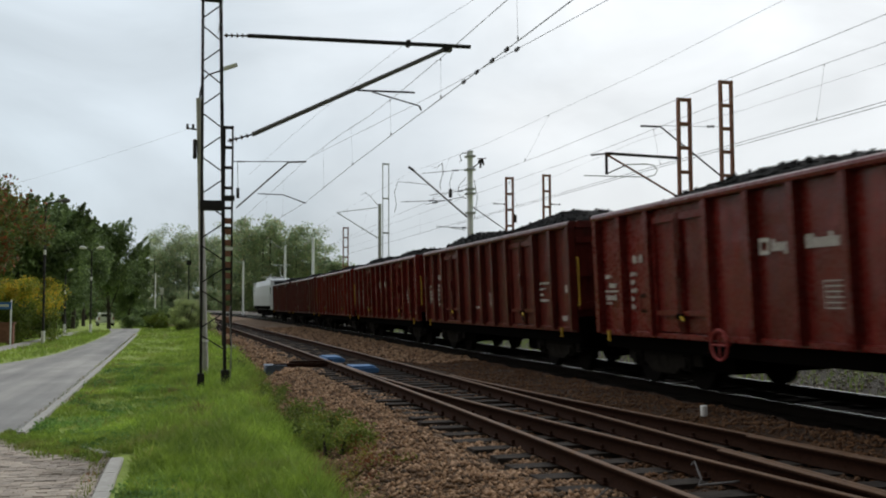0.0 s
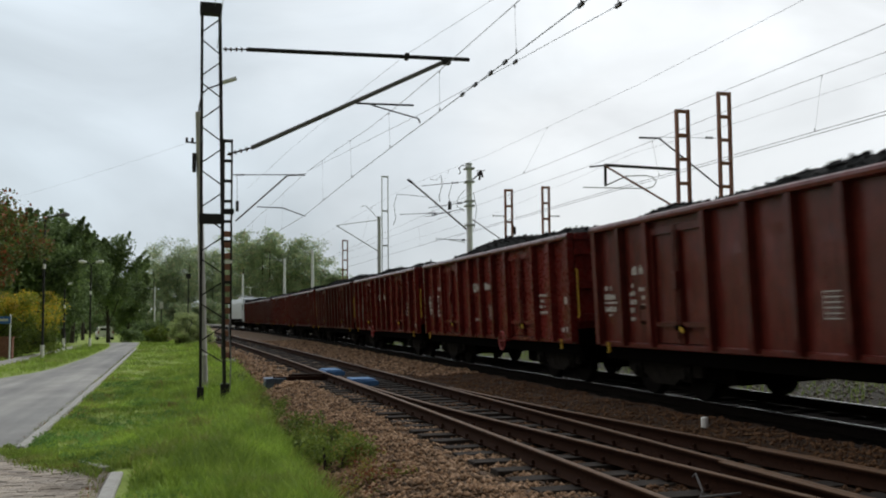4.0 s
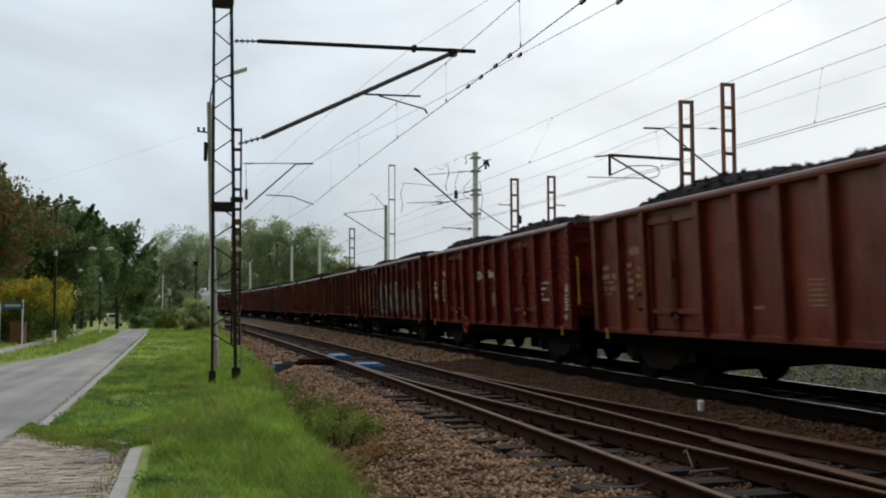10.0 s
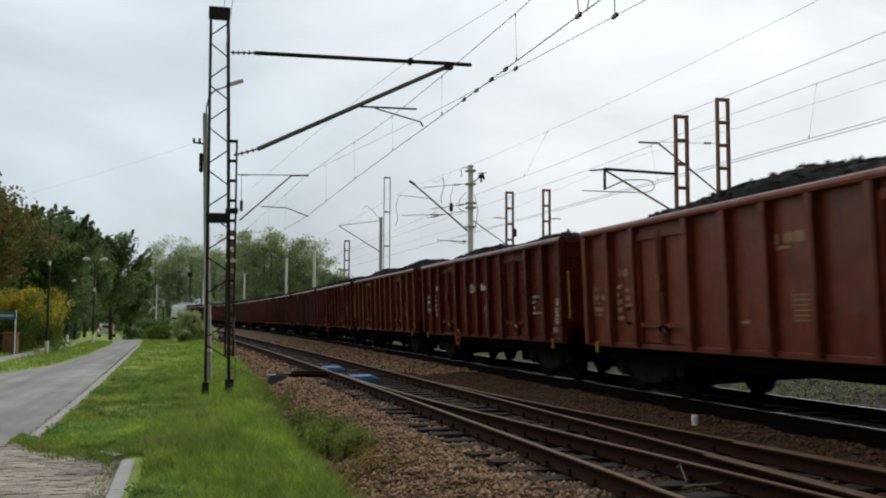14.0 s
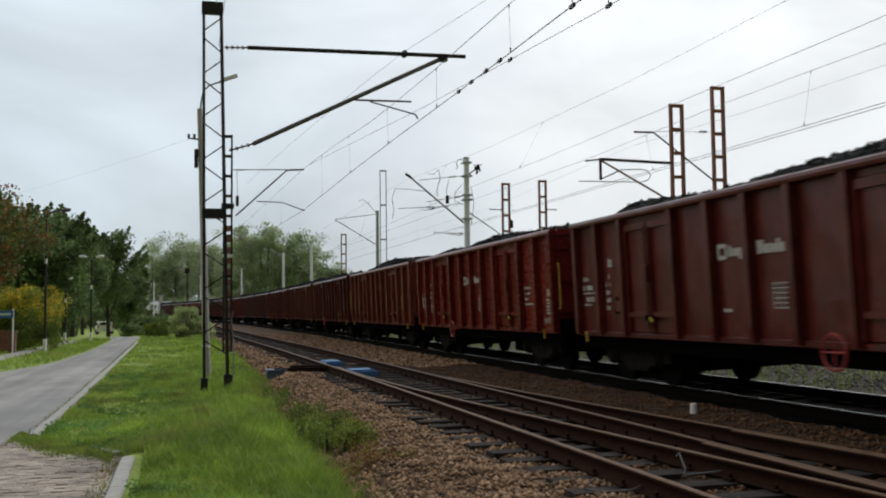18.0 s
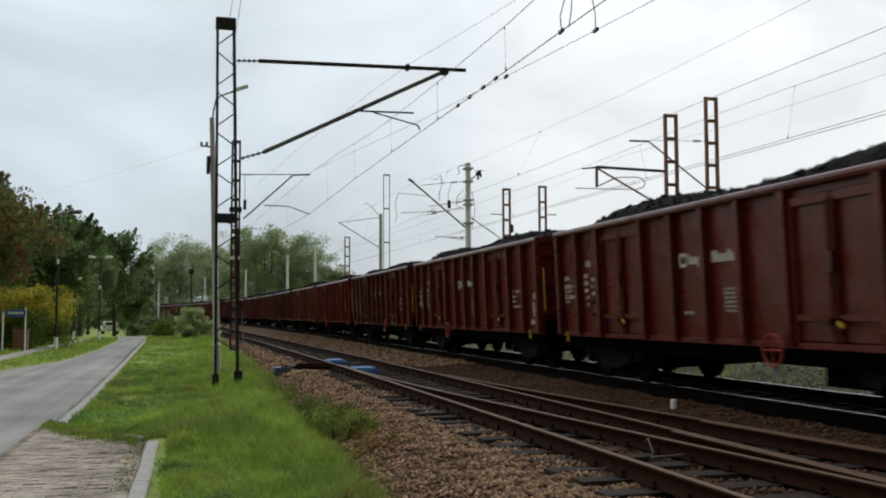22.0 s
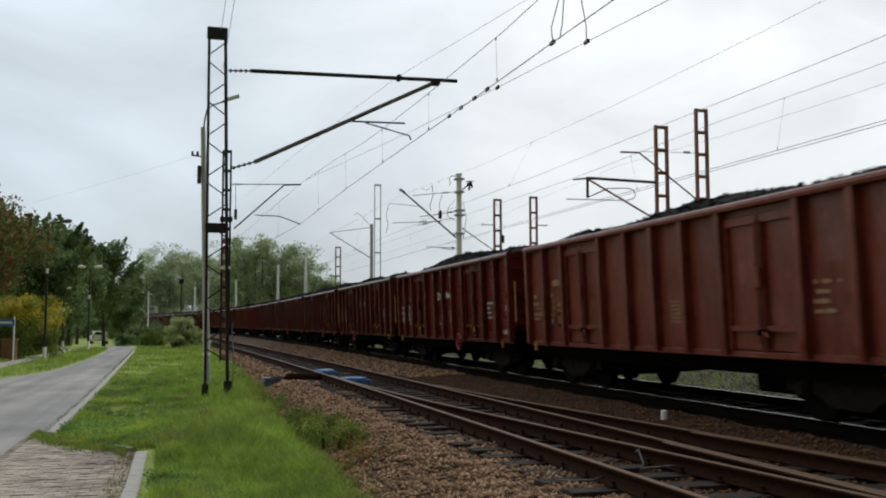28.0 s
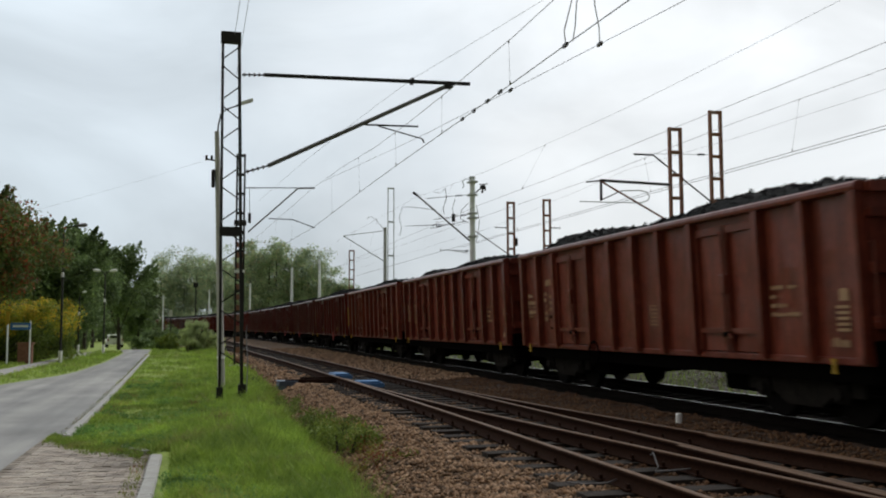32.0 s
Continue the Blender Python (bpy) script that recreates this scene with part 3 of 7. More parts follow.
def ballast_z(u, y):
    """Height of the ballast over the way across the tracks."""
    left = 1.45 + 0.10 * np.sin(y * 0.55) + 0.08 * np.sin(y * 1.3 + 1) + np.clip(y - 17, 0, 15) * 0.033
    z = -0.52 + 0.33 * smooth(left - 0.3, 2.95, u)
    z = np.where(u > 2.95, -0.19 - 0.018 * smooth(2.95, 3.3, u), z)
    z = z - 0.05 * smooth(6.1, 6.7, u) * (1 - smooth(7.3, 7.9, u)) + 0.02 * smooth(8.2, 10, u)
    z = z - 0.10 * smooth(10.9, 11.6, u) + 0.42 * smooth(11.9, 13.3, u)
    return z + 0.022 * np.sin(u * 7.3 + y * 3.1) * np.sin(y * 6.7 - u * 2.9) + 0.018 * np.sin(y * 2.1 + u * 4.4)


def ballast_x(u, y):
    """Follows the near track on the left and the train's track on the right."""
    w = smooth(5.4, 8.6, u)
    return u + (near_x(y) - 4.55) * (1 - w) + (far_x(y) - 9.4) * w


def ballast_bed():
    us = np.concatenate([np.arange(0.6, 3.4, 0.12), np.arange(3.5, 18.5, 0.25)])
    ys = np.concatenate([np.arange(-40, 0, 1.0), np.arange(0, 26, 0.12), np.arange(26, 60, 0.4), np.arange(60, 330, 2.0)])
    U, Y = np.meshgrid(us, ys)
    V = np.stack([ballast_x(U, Y), Y, ballast_z(U, Y)], -1).reshape(-1, 3)
    nx, ny = len(us), len(ys)
    i = (np.arange(ny - 1)[:, None] * nx + np.arange(nx - 1)[None, :]).ravel()
    me = fast_mesh("ballast_bed", V, np.stack([i, i + 1, i + nx + 1, i + nx], 1), BALLAST)
    me.materials.append(GREY_BALLAST)
    me.materials.append(TRAIN_SHADE)
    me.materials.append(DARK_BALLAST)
    # 2 lays the painted shade under the train, 3 the darkened copy beside it
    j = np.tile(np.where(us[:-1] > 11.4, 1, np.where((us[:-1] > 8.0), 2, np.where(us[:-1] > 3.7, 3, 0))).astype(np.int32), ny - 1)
    # beyond the turnout the bed goes back to the undarkened ballast
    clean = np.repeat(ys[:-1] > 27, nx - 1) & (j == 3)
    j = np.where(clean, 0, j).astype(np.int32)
    me.polygons.foreach_set("material_index", j)
    me.polygons.foreach_set("use_smooth", np.ones(len(j), bool))
    tagged(new("ballast_bed", me), "bed of rust-brown crushed stone under the tracks", "", "", "structure")


ballast_bed()


def stones(name, n, u0, u1, y0, y1, label, material, size=(0.015, 0.040)):
    rng = np.random.default_rng(7 + int(u0 * 10))
    y = y0 + (y1 - y0) * rng.random(n) ** 1.5
    u = u0 + (u1 - u0) * rng.random(n)
    z = ballast_z(u, y)
    on_sleeper = (np.abs((y - 2.0 + 0.3) % 0.6 - 0.3) < 0.14) & (u > 3.12) & (u < 6.3)
    keep = (z > ground_z(u, y) - 0.03) & ~on_sleeper
    u, y, z = u[keep], y[keep], z[keep]
    n = len(u)
    r = size[0] + (size[1] - size[0]) * rng.random(n) ** 2
    base = np.array([(1, 0, 0), (0, 1, 0), (-1, 0, 0), (0, -1, 0), (0, 0, 1), (0, 0, -1)], float)
    ang = rng.random(n) * 6.28
    P = base[None] * (0.7 + 0.6 * rng.random((n, 6, 1))) + 0.25 * (rng.random((n, 6, 3)) - 0.5)
    c, s = np.cos(ang)[:, None], np.sin(ang)[:, None]
    Q = np.stack([P[..., 0] * c - P[..., 1] * s, P[..., 0] * s + P[..., 1] * c, P[..., 2] * 0.75], -1) * r[:, None, None]
    Q += np.stack([ballast_x(u, y), y, z + r * 0.3], -1)[:, None, :]
    t = np.array([(0, 1, 4), (1, 2, 4), (2, 3, 4), (3, 0, 4), (1, 0, 5), (2, 1, 5), (3, 2, 5), (0, 3, 5)])
    Fc = (np.arange(n)[:, None, None] * 6 + t[None]).reshape(-1, 3)
    ob = new(name, fast_mesh(name, Q.reshape(-1, 3), Fc, material))
    tagged(ob, label, "ballast stones", "", "stuff")


stones("ballast_stones", 34000, 1.35, 3.9, 5.5, 24, "loose rust-brown ballast stones beside the near track", STONE)
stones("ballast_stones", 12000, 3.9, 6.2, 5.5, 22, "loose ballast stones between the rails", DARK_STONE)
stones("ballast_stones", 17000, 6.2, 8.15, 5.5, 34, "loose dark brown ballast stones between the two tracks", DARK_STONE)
stones("ballast_stones", 9000, 6.1, 8.2, 27, 70, "ballast stones between the tracks beyond the turnout", STONE, (0.03, 0.075))
stones("ballast_stones", 4000, 2.0, 3.6, 24, 55, "ballast stones on the shoulder beyond the mast", STONE, (0.03, 0.07))
stones("ballast_stones", 5000, 11.4, 13.4, 6, 30, "pale ballast stones beyond the train", GREY_STONE, (0.025, 0.055))


def ribbon(name, left, right, ys, z, material, label, thick=0.05):
    g = Geo()
    n = len(ys)
    for y in ys:
        g.v += [(float(left(y)), y, float(z(y))), (float(right(y)), y, float(z(y))), (float(right(y)), y, float(z(y)) - thick), (float(left(y)), y, float(z(y)) - thick)]
    for i in range(n - 1):
        a, b = i * 4, i * 4 + 4
        g.f += [(a, a + 1, b + 1, b), (a + 1, a + 2, b + 2, b + 1), (a + 3, a, b, b + 3), (a + 2, a + 3, b + 3, b + 2)]
    return solid(name, g, material, label, "", None, "", "structure")


def road_z(y):
    return -0.30 - 1.1 * smooth(70, 112, y)


ribbon("road", road_left, road_right, np.concatenate([np.arange(-20, 60, 2.0), np.arange(60, 91, 1.0)]), road_z, ASPHALT, "narrow grey asphalt road with faint cracks")

# paved yard of concrete blocks, its kerbs and the road's edging
PAVE_Z = -0.285
yard = solid("pavement", Geo().extrude_z([(-2.3, 3.0), (-0.68, 3.0), (-0.68, 12.1), (-2.3, 14.6)], -0.42, PAVE_Z - 0.012), JOINT_SAND, "bedding under the paved yard", "", None, "", "structure")


def paving_blocks():
    prof = [(-0.097, -0.047), (0.097, -0.047), (0.097, 0.047), (-0.097, 0.047)]
    g = Geo()
    g.v = [(x, y, -0.04) for x, y in prof] + [(x, y, -0.006) for x, y in prof] + [(x * 0.95, y * 0.90, 0.0) for x, y in prof]
    g.f = [(0, 1, 5, 4), (1, 2, 6, 5), (2, 3, 7, 6), (3, 0, 4, 7), (4, 5, 9, 8), (5, 6, 10, 9), (6, 7, 11, 10), (7, 4, 8, 11), (8, 9, 10, 11)]
    me = g.mesh("paving_block", PAVER)
    rng = random.Random(4)
    rest_v, rest_f = [], []
    count = 0
    row = 0
    y = 14.6
    while y > 7.0:
        x = -0.785 + (0.1 if row % 2 else 0.0)
        while x > -2.25:
            if y < 12.1 + (-0.68 - x) * 1.54:
                z = PAVE_Z + rng.uniform(-0.006, 0.005)
                m = pose(x, y, z, rng.uniform(-1.5, 1.5), rng.uniform(-1.5, 1.5), rng.uniform(-1.5, 1.5))
                if count < 300:
                    part("paving_block", me, None, yard, "", m)
                    count += 1
                else:
                    n = len(rest_v)
                    rest_v += [tuple(m @ Vector(v)) for v in g.v]
                    rest_f += [tuple(n + i for i in f) for f in g.f]
            x -= 0.2
        y -= 0.1
        row += 1
    r = Geo()
    r.v, r.f = rest_v, rest_f
    tagged(part("paving_blocks", r, PAVER, yard), kind="stuff")


def kerb_stone(x, y, turn, length, z=-0.255, w=0.15):
    g = Geo().box(-w / 2, w / 2, -length / 2, length / 2, -0.2, 0.0, 0.018)
    return solid("kerb_stone", g, CONCRETE, "pale weathered concrete kerb stone in the grass", "kerb", pose(x, y, z, 0, 0, turn), "kerb stones of the yard")


for i in range(9):
    kerb_stone(-0.60 + 0.004 * (i % 3), 11.5 - i * 1.0, 0.6 * math.sin(i * 2.0), 0.985)
kerb_stone(-0.90, 12.72, 25, 0.80, -0.25)
for i in range(43):
    y0 = 15.0 + i * 1.0
    x0 = float(road_right(y0)) + 0.06
    dx = float(road_right(y0 + 0.5) - road_right(y0 - 0.5))
    kerb_stone(x0, y0, math.degrees(math.atan(-dx)), 0.985, -0.245, 0.13)

# ---- tracks ----
RAIL_PROFILE = [(-0.075, -0.16), (0.075, -0.16), (0.075, -0.148), (0.014, -0.13), (0.010, -0.045), (0.036, -0.036), (0.036, -0.006), (0.030, 0.0),
                (-0.030, 0.0), (-0.036, -0.006), (-0.036, -0.036), (-0.010, -0.045), (-0.014, -0.13), (-0.075, -0.148)]


def rail(parent, path, head, lift=0.0, label="", side_paint=None):
    """One rail drawn along points (x, y)."""
    P = np.array(path, float)
    d = np.gradient(P, axis=0)
    d /= np.linalg.norm(d, axis=1)[:, None]
    side = np.stack([d[:, 1], -d[:, 0]], 1)
    k = len(RAIL_PROFILE)
    V = []
    for p, s in zip(P, side):
        V += [(p[0] + s[0] * u, p[1] + s[1] * u, z + lift) for u, z in RAIL_PROFILE]
    n = len(P)
    F4 = np.array([(i * k + j, i * k + (j + 1) % k, (i + 1) * k + (j + 1) % k, (i + 1) * k + j) for i in range(n - 1) for j in range(k)])
    me = fast_mesh("rail", np.array(V), F4, side_paint or RAIL_SIDE)
    me.materials.append(head)
    me.polygons.foreach_set("material_index", np.tile(np.array([1 if j in (6, 7, 8) else 0 for j in range(k)], np.int32), n - 1))
    ob = new("rail", me)
    ob.parent = parent
    return tagged(ob, label)


near_track = thing("track_near", "rusty siding track with a turnout on dark wooden sleepers", "railway track", None, "", "structure")
main_track = thing("track_main", "track with polished rails under the coal train", "railway track", None, "", "structure")
third_track = thing("track_far", "track beyond the train on pale ballast", "railway track", None, "", "structure")
YS = np.concatenate([np.arange(-30, 60, 1.0), np.arange(60, 300, 4.0)])


def turnout_x(y):
    """The left rail of the branch that leaves the near track towards the train's track."""
    a = np.clip(24 - np.asarray(y, float), 0, 10)
    return 3.66 + 0.00525 * a * a + 0.105 * np.clip(14 - np.asarray(y, float), 0, 60)


rail(near_track, [(near_x(y) - 0.75, y) for y in YS], RAIL_HEAD, label="rusty outer rail")
rail(near_track, [(near_x(y) + 0.75, y) for y in YS], RAIL_HEAD, label="rusty inner rail")
YT = np.arange(-24, 24.5, 0.5)
rail(near_track, [(float(turnout_x(y)) + 0.01, y) for y in YT], RAIL_HEAD, label="branch rail of the turnout")
rail(near_track, [(float(turnout_x(y)) + 1.50, y) for y in np.arange(-24, 20, 0.5)], RAIL_HEAD, label="branch rail of the turnout")
rail(near_track, [(float(near_x(y)) + 0.69 - 0.0, y) for y in np.arange(4.0, 9.6, 0.4)], RAIL_HEAD, -0.004, label="short check rail")
rail(near_track, [(float(turnout_x(y)) + 1.43, y) for y in np.arange(4.0, 10.2, 0.4)], RAIL_HEAD, -0.004, label="short check rail")
SS = np.arange(-40, 345, 2.0)
# the rail sides take the painted train shade too
rail(main_track, [on_track(s, -0.75)[:2] for s in SS], RAIL_BRIGHT, -0.03, "rail with a polished head", TRAIN_SHADE)
rail(main_track, [on_track(s, 0.75)[:2] for s in SS], RAIL_BRIGHT, 0.03, "rail with a polished head", TRAIN_SHADE)
rail(third_track, [on_track(s, 4.6)[:2] for s in SS[:100]], RAIL_HEAD, 0.32)
rail(third_track, [on_track(s, 6.1)[:2] for s in SS[:100]], RAIL_HEAD, 0.32)


def sleepers():
    def slab(length, material=SLEEPER):
        return Geo().box(-length / 2, length / 2, -0.125, 0.125, -0.15, 0.0).mesh("sleeper", material)
    short, mid, long, shaded = slab(2.5), slab(3.2), slab(4.1), slab(2.5, TRAIN_SHADE)
    rng = random.Random(9)
    for i in range(150):
        y = 2.0 + i * 0.6
        me, x = short, float(near_x(y))
        if y < 8.5:
            me, x = long, x + 0.75
        elif y < 17:
            me, x = mid, x + 0.30
        part("sleeper", me, None, near_track, "", pose(x + rng.uniform(-0.05, 0.05), y, (-0.162 if y < 27 else -0.180) + rng.uniform(-0.008, 0.004), 0, 0, rng.uniform(-1.2, 1.2) + 1.2))
    for i in range(150):
        s = 2.0 + i * 0.6
        x, y, h = on_track(s)
        part("sleeper", shaded, None, main_track, "", pose(x, y, -0.185, 0, CANT, math.degrees(h)))
    # rail fastenings along the outer rail of the near track
    clip = Geo().box(-0.11, 0.11, -0.06, 0.06, 0, 0.018).box(-0.085, -0.055, -0.02, 0.02, 0.015, 0.06).box(0.055, 0.085, -0.02, 0.02, 0.015, 0.06).mesh("rail_clip", RAIL_SIDE)
    for i in range(34):
        y = 5.0 + i * 0.6
        for off in (-0.75, 0.75):
            part("rail_clip", clip, None, near_track, "", pose(float(near_x(y)) + off, y, -0.157))
        if y < 18:
            part("rail_clip", clip, None, near_track, "", pose(float(turnout_x(y)), y, -0.157, 0, 0, 5))
            part("rail_clip", clip, None, near_track, "", pose(float(turnout_x(y)) + 1.5, y, -0.157, 0, 0, 5))


# ---- the open wagons ----
RIBS = [0.0, 1.15, 2.25, 4.2, 5.35, 6.4, 7.45, 8.6, 10.55, 11.65, 12.8]
PANELS = [(0.0, 1.15), (1.15, 2.25), (4.2, 5.35), (5.35, 6.4), (6.4, 7.45), (7.45, 8.6), (10.55, 11.65), (11.65, 12.8)]
DOORS = [(2.25, 4.2), (8.6, 10.55)]
Z0W, Z1W, HALF = 0.98, 3.10, 6.4
PAINT = RED[0]


def side_parts(w, flip):
    """One long side: panels, ribs, doors, top rail and sill. flip turns it to the other side."""
    at = pose(0, 0, 0, 0, 0, 180) if flip else pose(0, 0, 0)
    X = -1.31
    dent_rng = random.Random(12 + flip)
    for a, b in PANELS:
        g = Geo()
        # a dented sheet with a thickness
        nu, nz = 9, 13
        dents = [(dent_rng.uniform(0.1, 0.9), dent_rng.uniform(0.05, 0.95), dent_rng.uniform(-0.014, 0.010), dent_rng.uniform(0.10, 0.30)) for i in range(6)]
        for k, dx in ((0, 0.0), (1, 0.035)):
            for i in range(nu):
                for j in range(nz):
                    u, v = i / (nu - 1), j / (nz - 1)
                    edge = min(1.0, 5 * u, 5 - 5 * u, 8 * v, 8 - 8 * v)
                    bulge = edge * (-0.012 * math.sin(math.pi * u) * math.sin(math.pi * v) + sum(d * math.exp(-((u - p) ** 2 + (2 * v - 2 * q) ** 2) / (r * r)) for p, q, d, r in dents)) if k == 0 else 0
                    bulge = max(bulge, -0.031)
                    g.v.append((X + dx + bulge, HALF - a - (b - a) * u, Z0W + (Z1W - Z0W) * v))
        for k in (0, 1):
            for i in range(nu - 1):
                for j in range(nz - 1):
                    n = k * nu * nz + i * nz + j
                    g.f.append((n, n + nz, n + nz + 1, n + 1) if k else (n, n + 1, n + nz + 1, n + nz))
        part("side_panel", g, PAINT, w, "", at)
    for r in RIBS:
        y = HALF - r
        wd = 0.085 if r in (0.0, 12.8) else 0.075
        y = min(max(y, -HALF + wd), HALF - wd)
        g = Geo()
        hat = [(X + 0.0, y - wd), (X + 0.0, y + wd), (X - 0.15, y + wd * 0.9), (X - 0.15, y - wd * 0.9)]
        n = len(g.v)
        # the rib leans in a little at its foot
        for z, k in ((Z0W - 0.06, 0.8 if 0 < r < 12.8 else 1.0), (Z0W + 0.14, 1.0), (Z1W, 1.0)):
            g.v += [(X + (x - X) * k - (0.0 if k == 1 else 0.01), yy, z) for x, yy in hat]
        for lev in (0, 4):
            g.f += [(n + lev + i, n + lev + (i + 1) % 4, n + lev + 4 + (i + 1) % 4, n + lev + 4 + i) for i in range(4)]
        g.f += [(n, n + 1, n + 2, n + 3), (n + 8, n + 9, n + 10, n + 11)]
        part("rib", g, PAINT, w, "", at)
    for a, b in DOORS:
        mid = (a + b) / 2
        for p, q in ((a + 0.08, mid - 0.03), (mid + 0.03, b - 0.08)):
            y0, y1 = HALF - q, HALF - p
            leaf = part("door_leaf", Geo().box(X - 0.005, X + 0.03, y0, y1, Z0W + 0.02, Z1W - 0.10), PAINT, w, "", at)
            f = Geo().box(X - 0.065, X - 0.004, y0, y0 + 0.07, Z0W + 0.02, Z1W - 0.12).box(X - 0.065, X - 0.004, y1 - 0.07, y1, Z0W + 0.02, Z1W - 0.12)
            f.box(X - 0.067, X - 0.004, y0 + 0.07, y1 - 0.07, Z1W - 0.24, Z1W - 0.12).box(X - 0.07, X - 0.004, y0 + 0.07, y1 - 0.07, Z0W + 0.30, Z0W + 0.38)
            part("door_frame", f, PAINT, leaf)
        bar = part("locking_bar", Geo().tube((X - 0.09, HALF - mid + 0.05, Z0W + 0.1), (X - 0.09, HALF - mid + 0.05, Z1W - 0.2), 0.020)
                   .tube((X - 0.09, HALF - mid - 0.05, Z0W + 0.1), (X - 0.09, HALF - mid - 0.05, Z1W - 0.2), 0.020), PAINT, w, "", at)
        part("latch_box", Geo().box(X - 0.15, X - 0.04, HALF - mid - 0.07, HALF - mid + 0.07, Z0W + 0.92, Z0W + 1.22, 0.015), PAINT, bar)
        part("latch_lever", Geo().box(X - 0.13, X - 0.06, HALF - mid - 0.12, HALF - mid + 0.07, Z0W + 0.24, Z0W + 0.33, 0.015), UNDER, bar)
        part("lever_grip", Geo().beam((X - 0.14, HALF - mid - 0.12, Z0W + 0.29), (X - 0.14, HALF - mid - 0.22, Z0W + 0.22), 0.03, 0.045), YELLOW, bar, "yellow lever grip")
        part("door_lintel", Geo().box(X - 0.02, X + 0.03, HALF - b + 0.08, HALF - a - 0.08, Z1W - 0.10, Z1W), PAINT, w, "", at)
    rim = [(X - 0.16, Z1W + 0.005), (X + 0.05, Z1W - 0.015), (X + 0.07, Z1W + 0.09), (X + 0.03, Z1W + 0.125), (X - 0.11, Z1W + 0.125), (X - 0.155, Z1W + 0.095), (X - 0.17, Z1W + 0.05)]
    part("top_rail", Geo().extrude(rim, -HALF - 0.02, HALF + 0.02), PAINT, w, "", at)
    part("side_sill", Geo().box(X - 0.05, X + 0.10, -HALF, HALF, Z0W - 0.10, Z0W + 0.0, 0.015), PAINT, w, "", at)


def end_parts(w, flip):
    at = pose(0, 0, 0, 0, 0, 180) if flip else pose(0, 0, 0)
    Y = -HALF
    part("end_wall", Geo().box(-1.29, 1.29, Y, Y + 0.05, Z0W - 0.05, Z1W), PAINT, w, "", at)
    for z, h, d in ((Z1W - 0.02, 0.14, 0.10), (Z1W - 0.34, 0.12, 0.08), (2.05, 0.14, 0.10), (1.35, 0.16, 0.10)):
        part("end_beam", Geo().box(-1.30, 1.30, Y - d, Y + 0.01, z, z + h, 0.02), PAINT, w, "", at)
    for x in (-0.62, 0.62):
        part("end_post", Geo().box(x - 0.08, x + 0.08, Y - 0.11, Y, Z0W, Z1W - 0.3, 0.0), PAINT, w, "", at)
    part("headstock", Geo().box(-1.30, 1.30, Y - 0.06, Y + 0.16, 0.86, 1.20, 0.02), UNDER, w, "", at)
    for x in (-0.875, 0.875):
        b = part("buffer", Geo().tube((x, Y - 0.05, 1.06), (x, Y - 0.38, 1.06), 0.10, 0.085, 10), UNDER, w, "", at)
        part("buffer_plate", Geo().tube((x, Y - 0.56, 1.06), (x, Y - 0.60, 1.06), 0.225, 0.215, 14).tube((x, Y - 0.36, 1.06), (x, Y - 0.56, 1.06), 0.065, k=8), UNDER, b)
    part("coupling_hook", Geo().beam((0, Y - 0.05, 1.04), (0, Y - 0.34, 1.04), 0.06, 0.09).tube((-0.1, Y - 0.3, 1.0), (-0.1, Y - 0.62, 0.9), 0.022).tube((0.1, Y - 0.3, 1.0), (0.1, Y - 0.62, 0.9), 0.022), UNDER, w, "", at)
    part("handrail", Geo().line([(-1.30, Y - 0.02, 1.45), (-1.30, Y - 0.10, 1.45), (-1.30, Y - 0.10, 2.45), (-1.30, Y - 0.02, 2.45)], 0.018), YELLOW, w, "yellow grab rail", at)
    part("step", Geo().line([(-1.25, Y + 0.1, 0.86), (-1.25, Y + 0.1, 0.50), (-0.85, Y + 0.1, 0.50), (-0.85, Y + 0.1, 0.86)], 0.016).box(-1.27, -0.83, Y + 0.0, Y + 0.2, 0.485, 0.51), UNDER, w, "", at)
    part("end_handle", Geo().line([(-0.45, Y - 0.03, 2.40), (-0.45, Y - 0.11, 2.40), (0.05, Y - 0.11, 2.40), (0.05, Y - 0.03, 2.40)], 0.016), YELLOW, w, "yellow grab rail", at)


def wheel_mesh():
    g = Geo()
    for x in (-0.75, 0.75):
        o = 1 if x > 0 else -1
        g.tube((x - 0.068 * o, 0, 0), (x + 0.060 * o, 0, 0), 0.46, 0.455, 24)
        g.tube((x - 0.085 * o, 0, 0), (x - 0.060 * o, 0, 0), 0.488, 0.488, 24)
        g.tube((x + 0.05 * o, 0, 0), (x + 0.10 * o, 0, 0), 0.11, 0.10, 12)
    g.tube((-1.05, 0, 0), (1.05, 0, 0), 0.075, k=10)
    return g


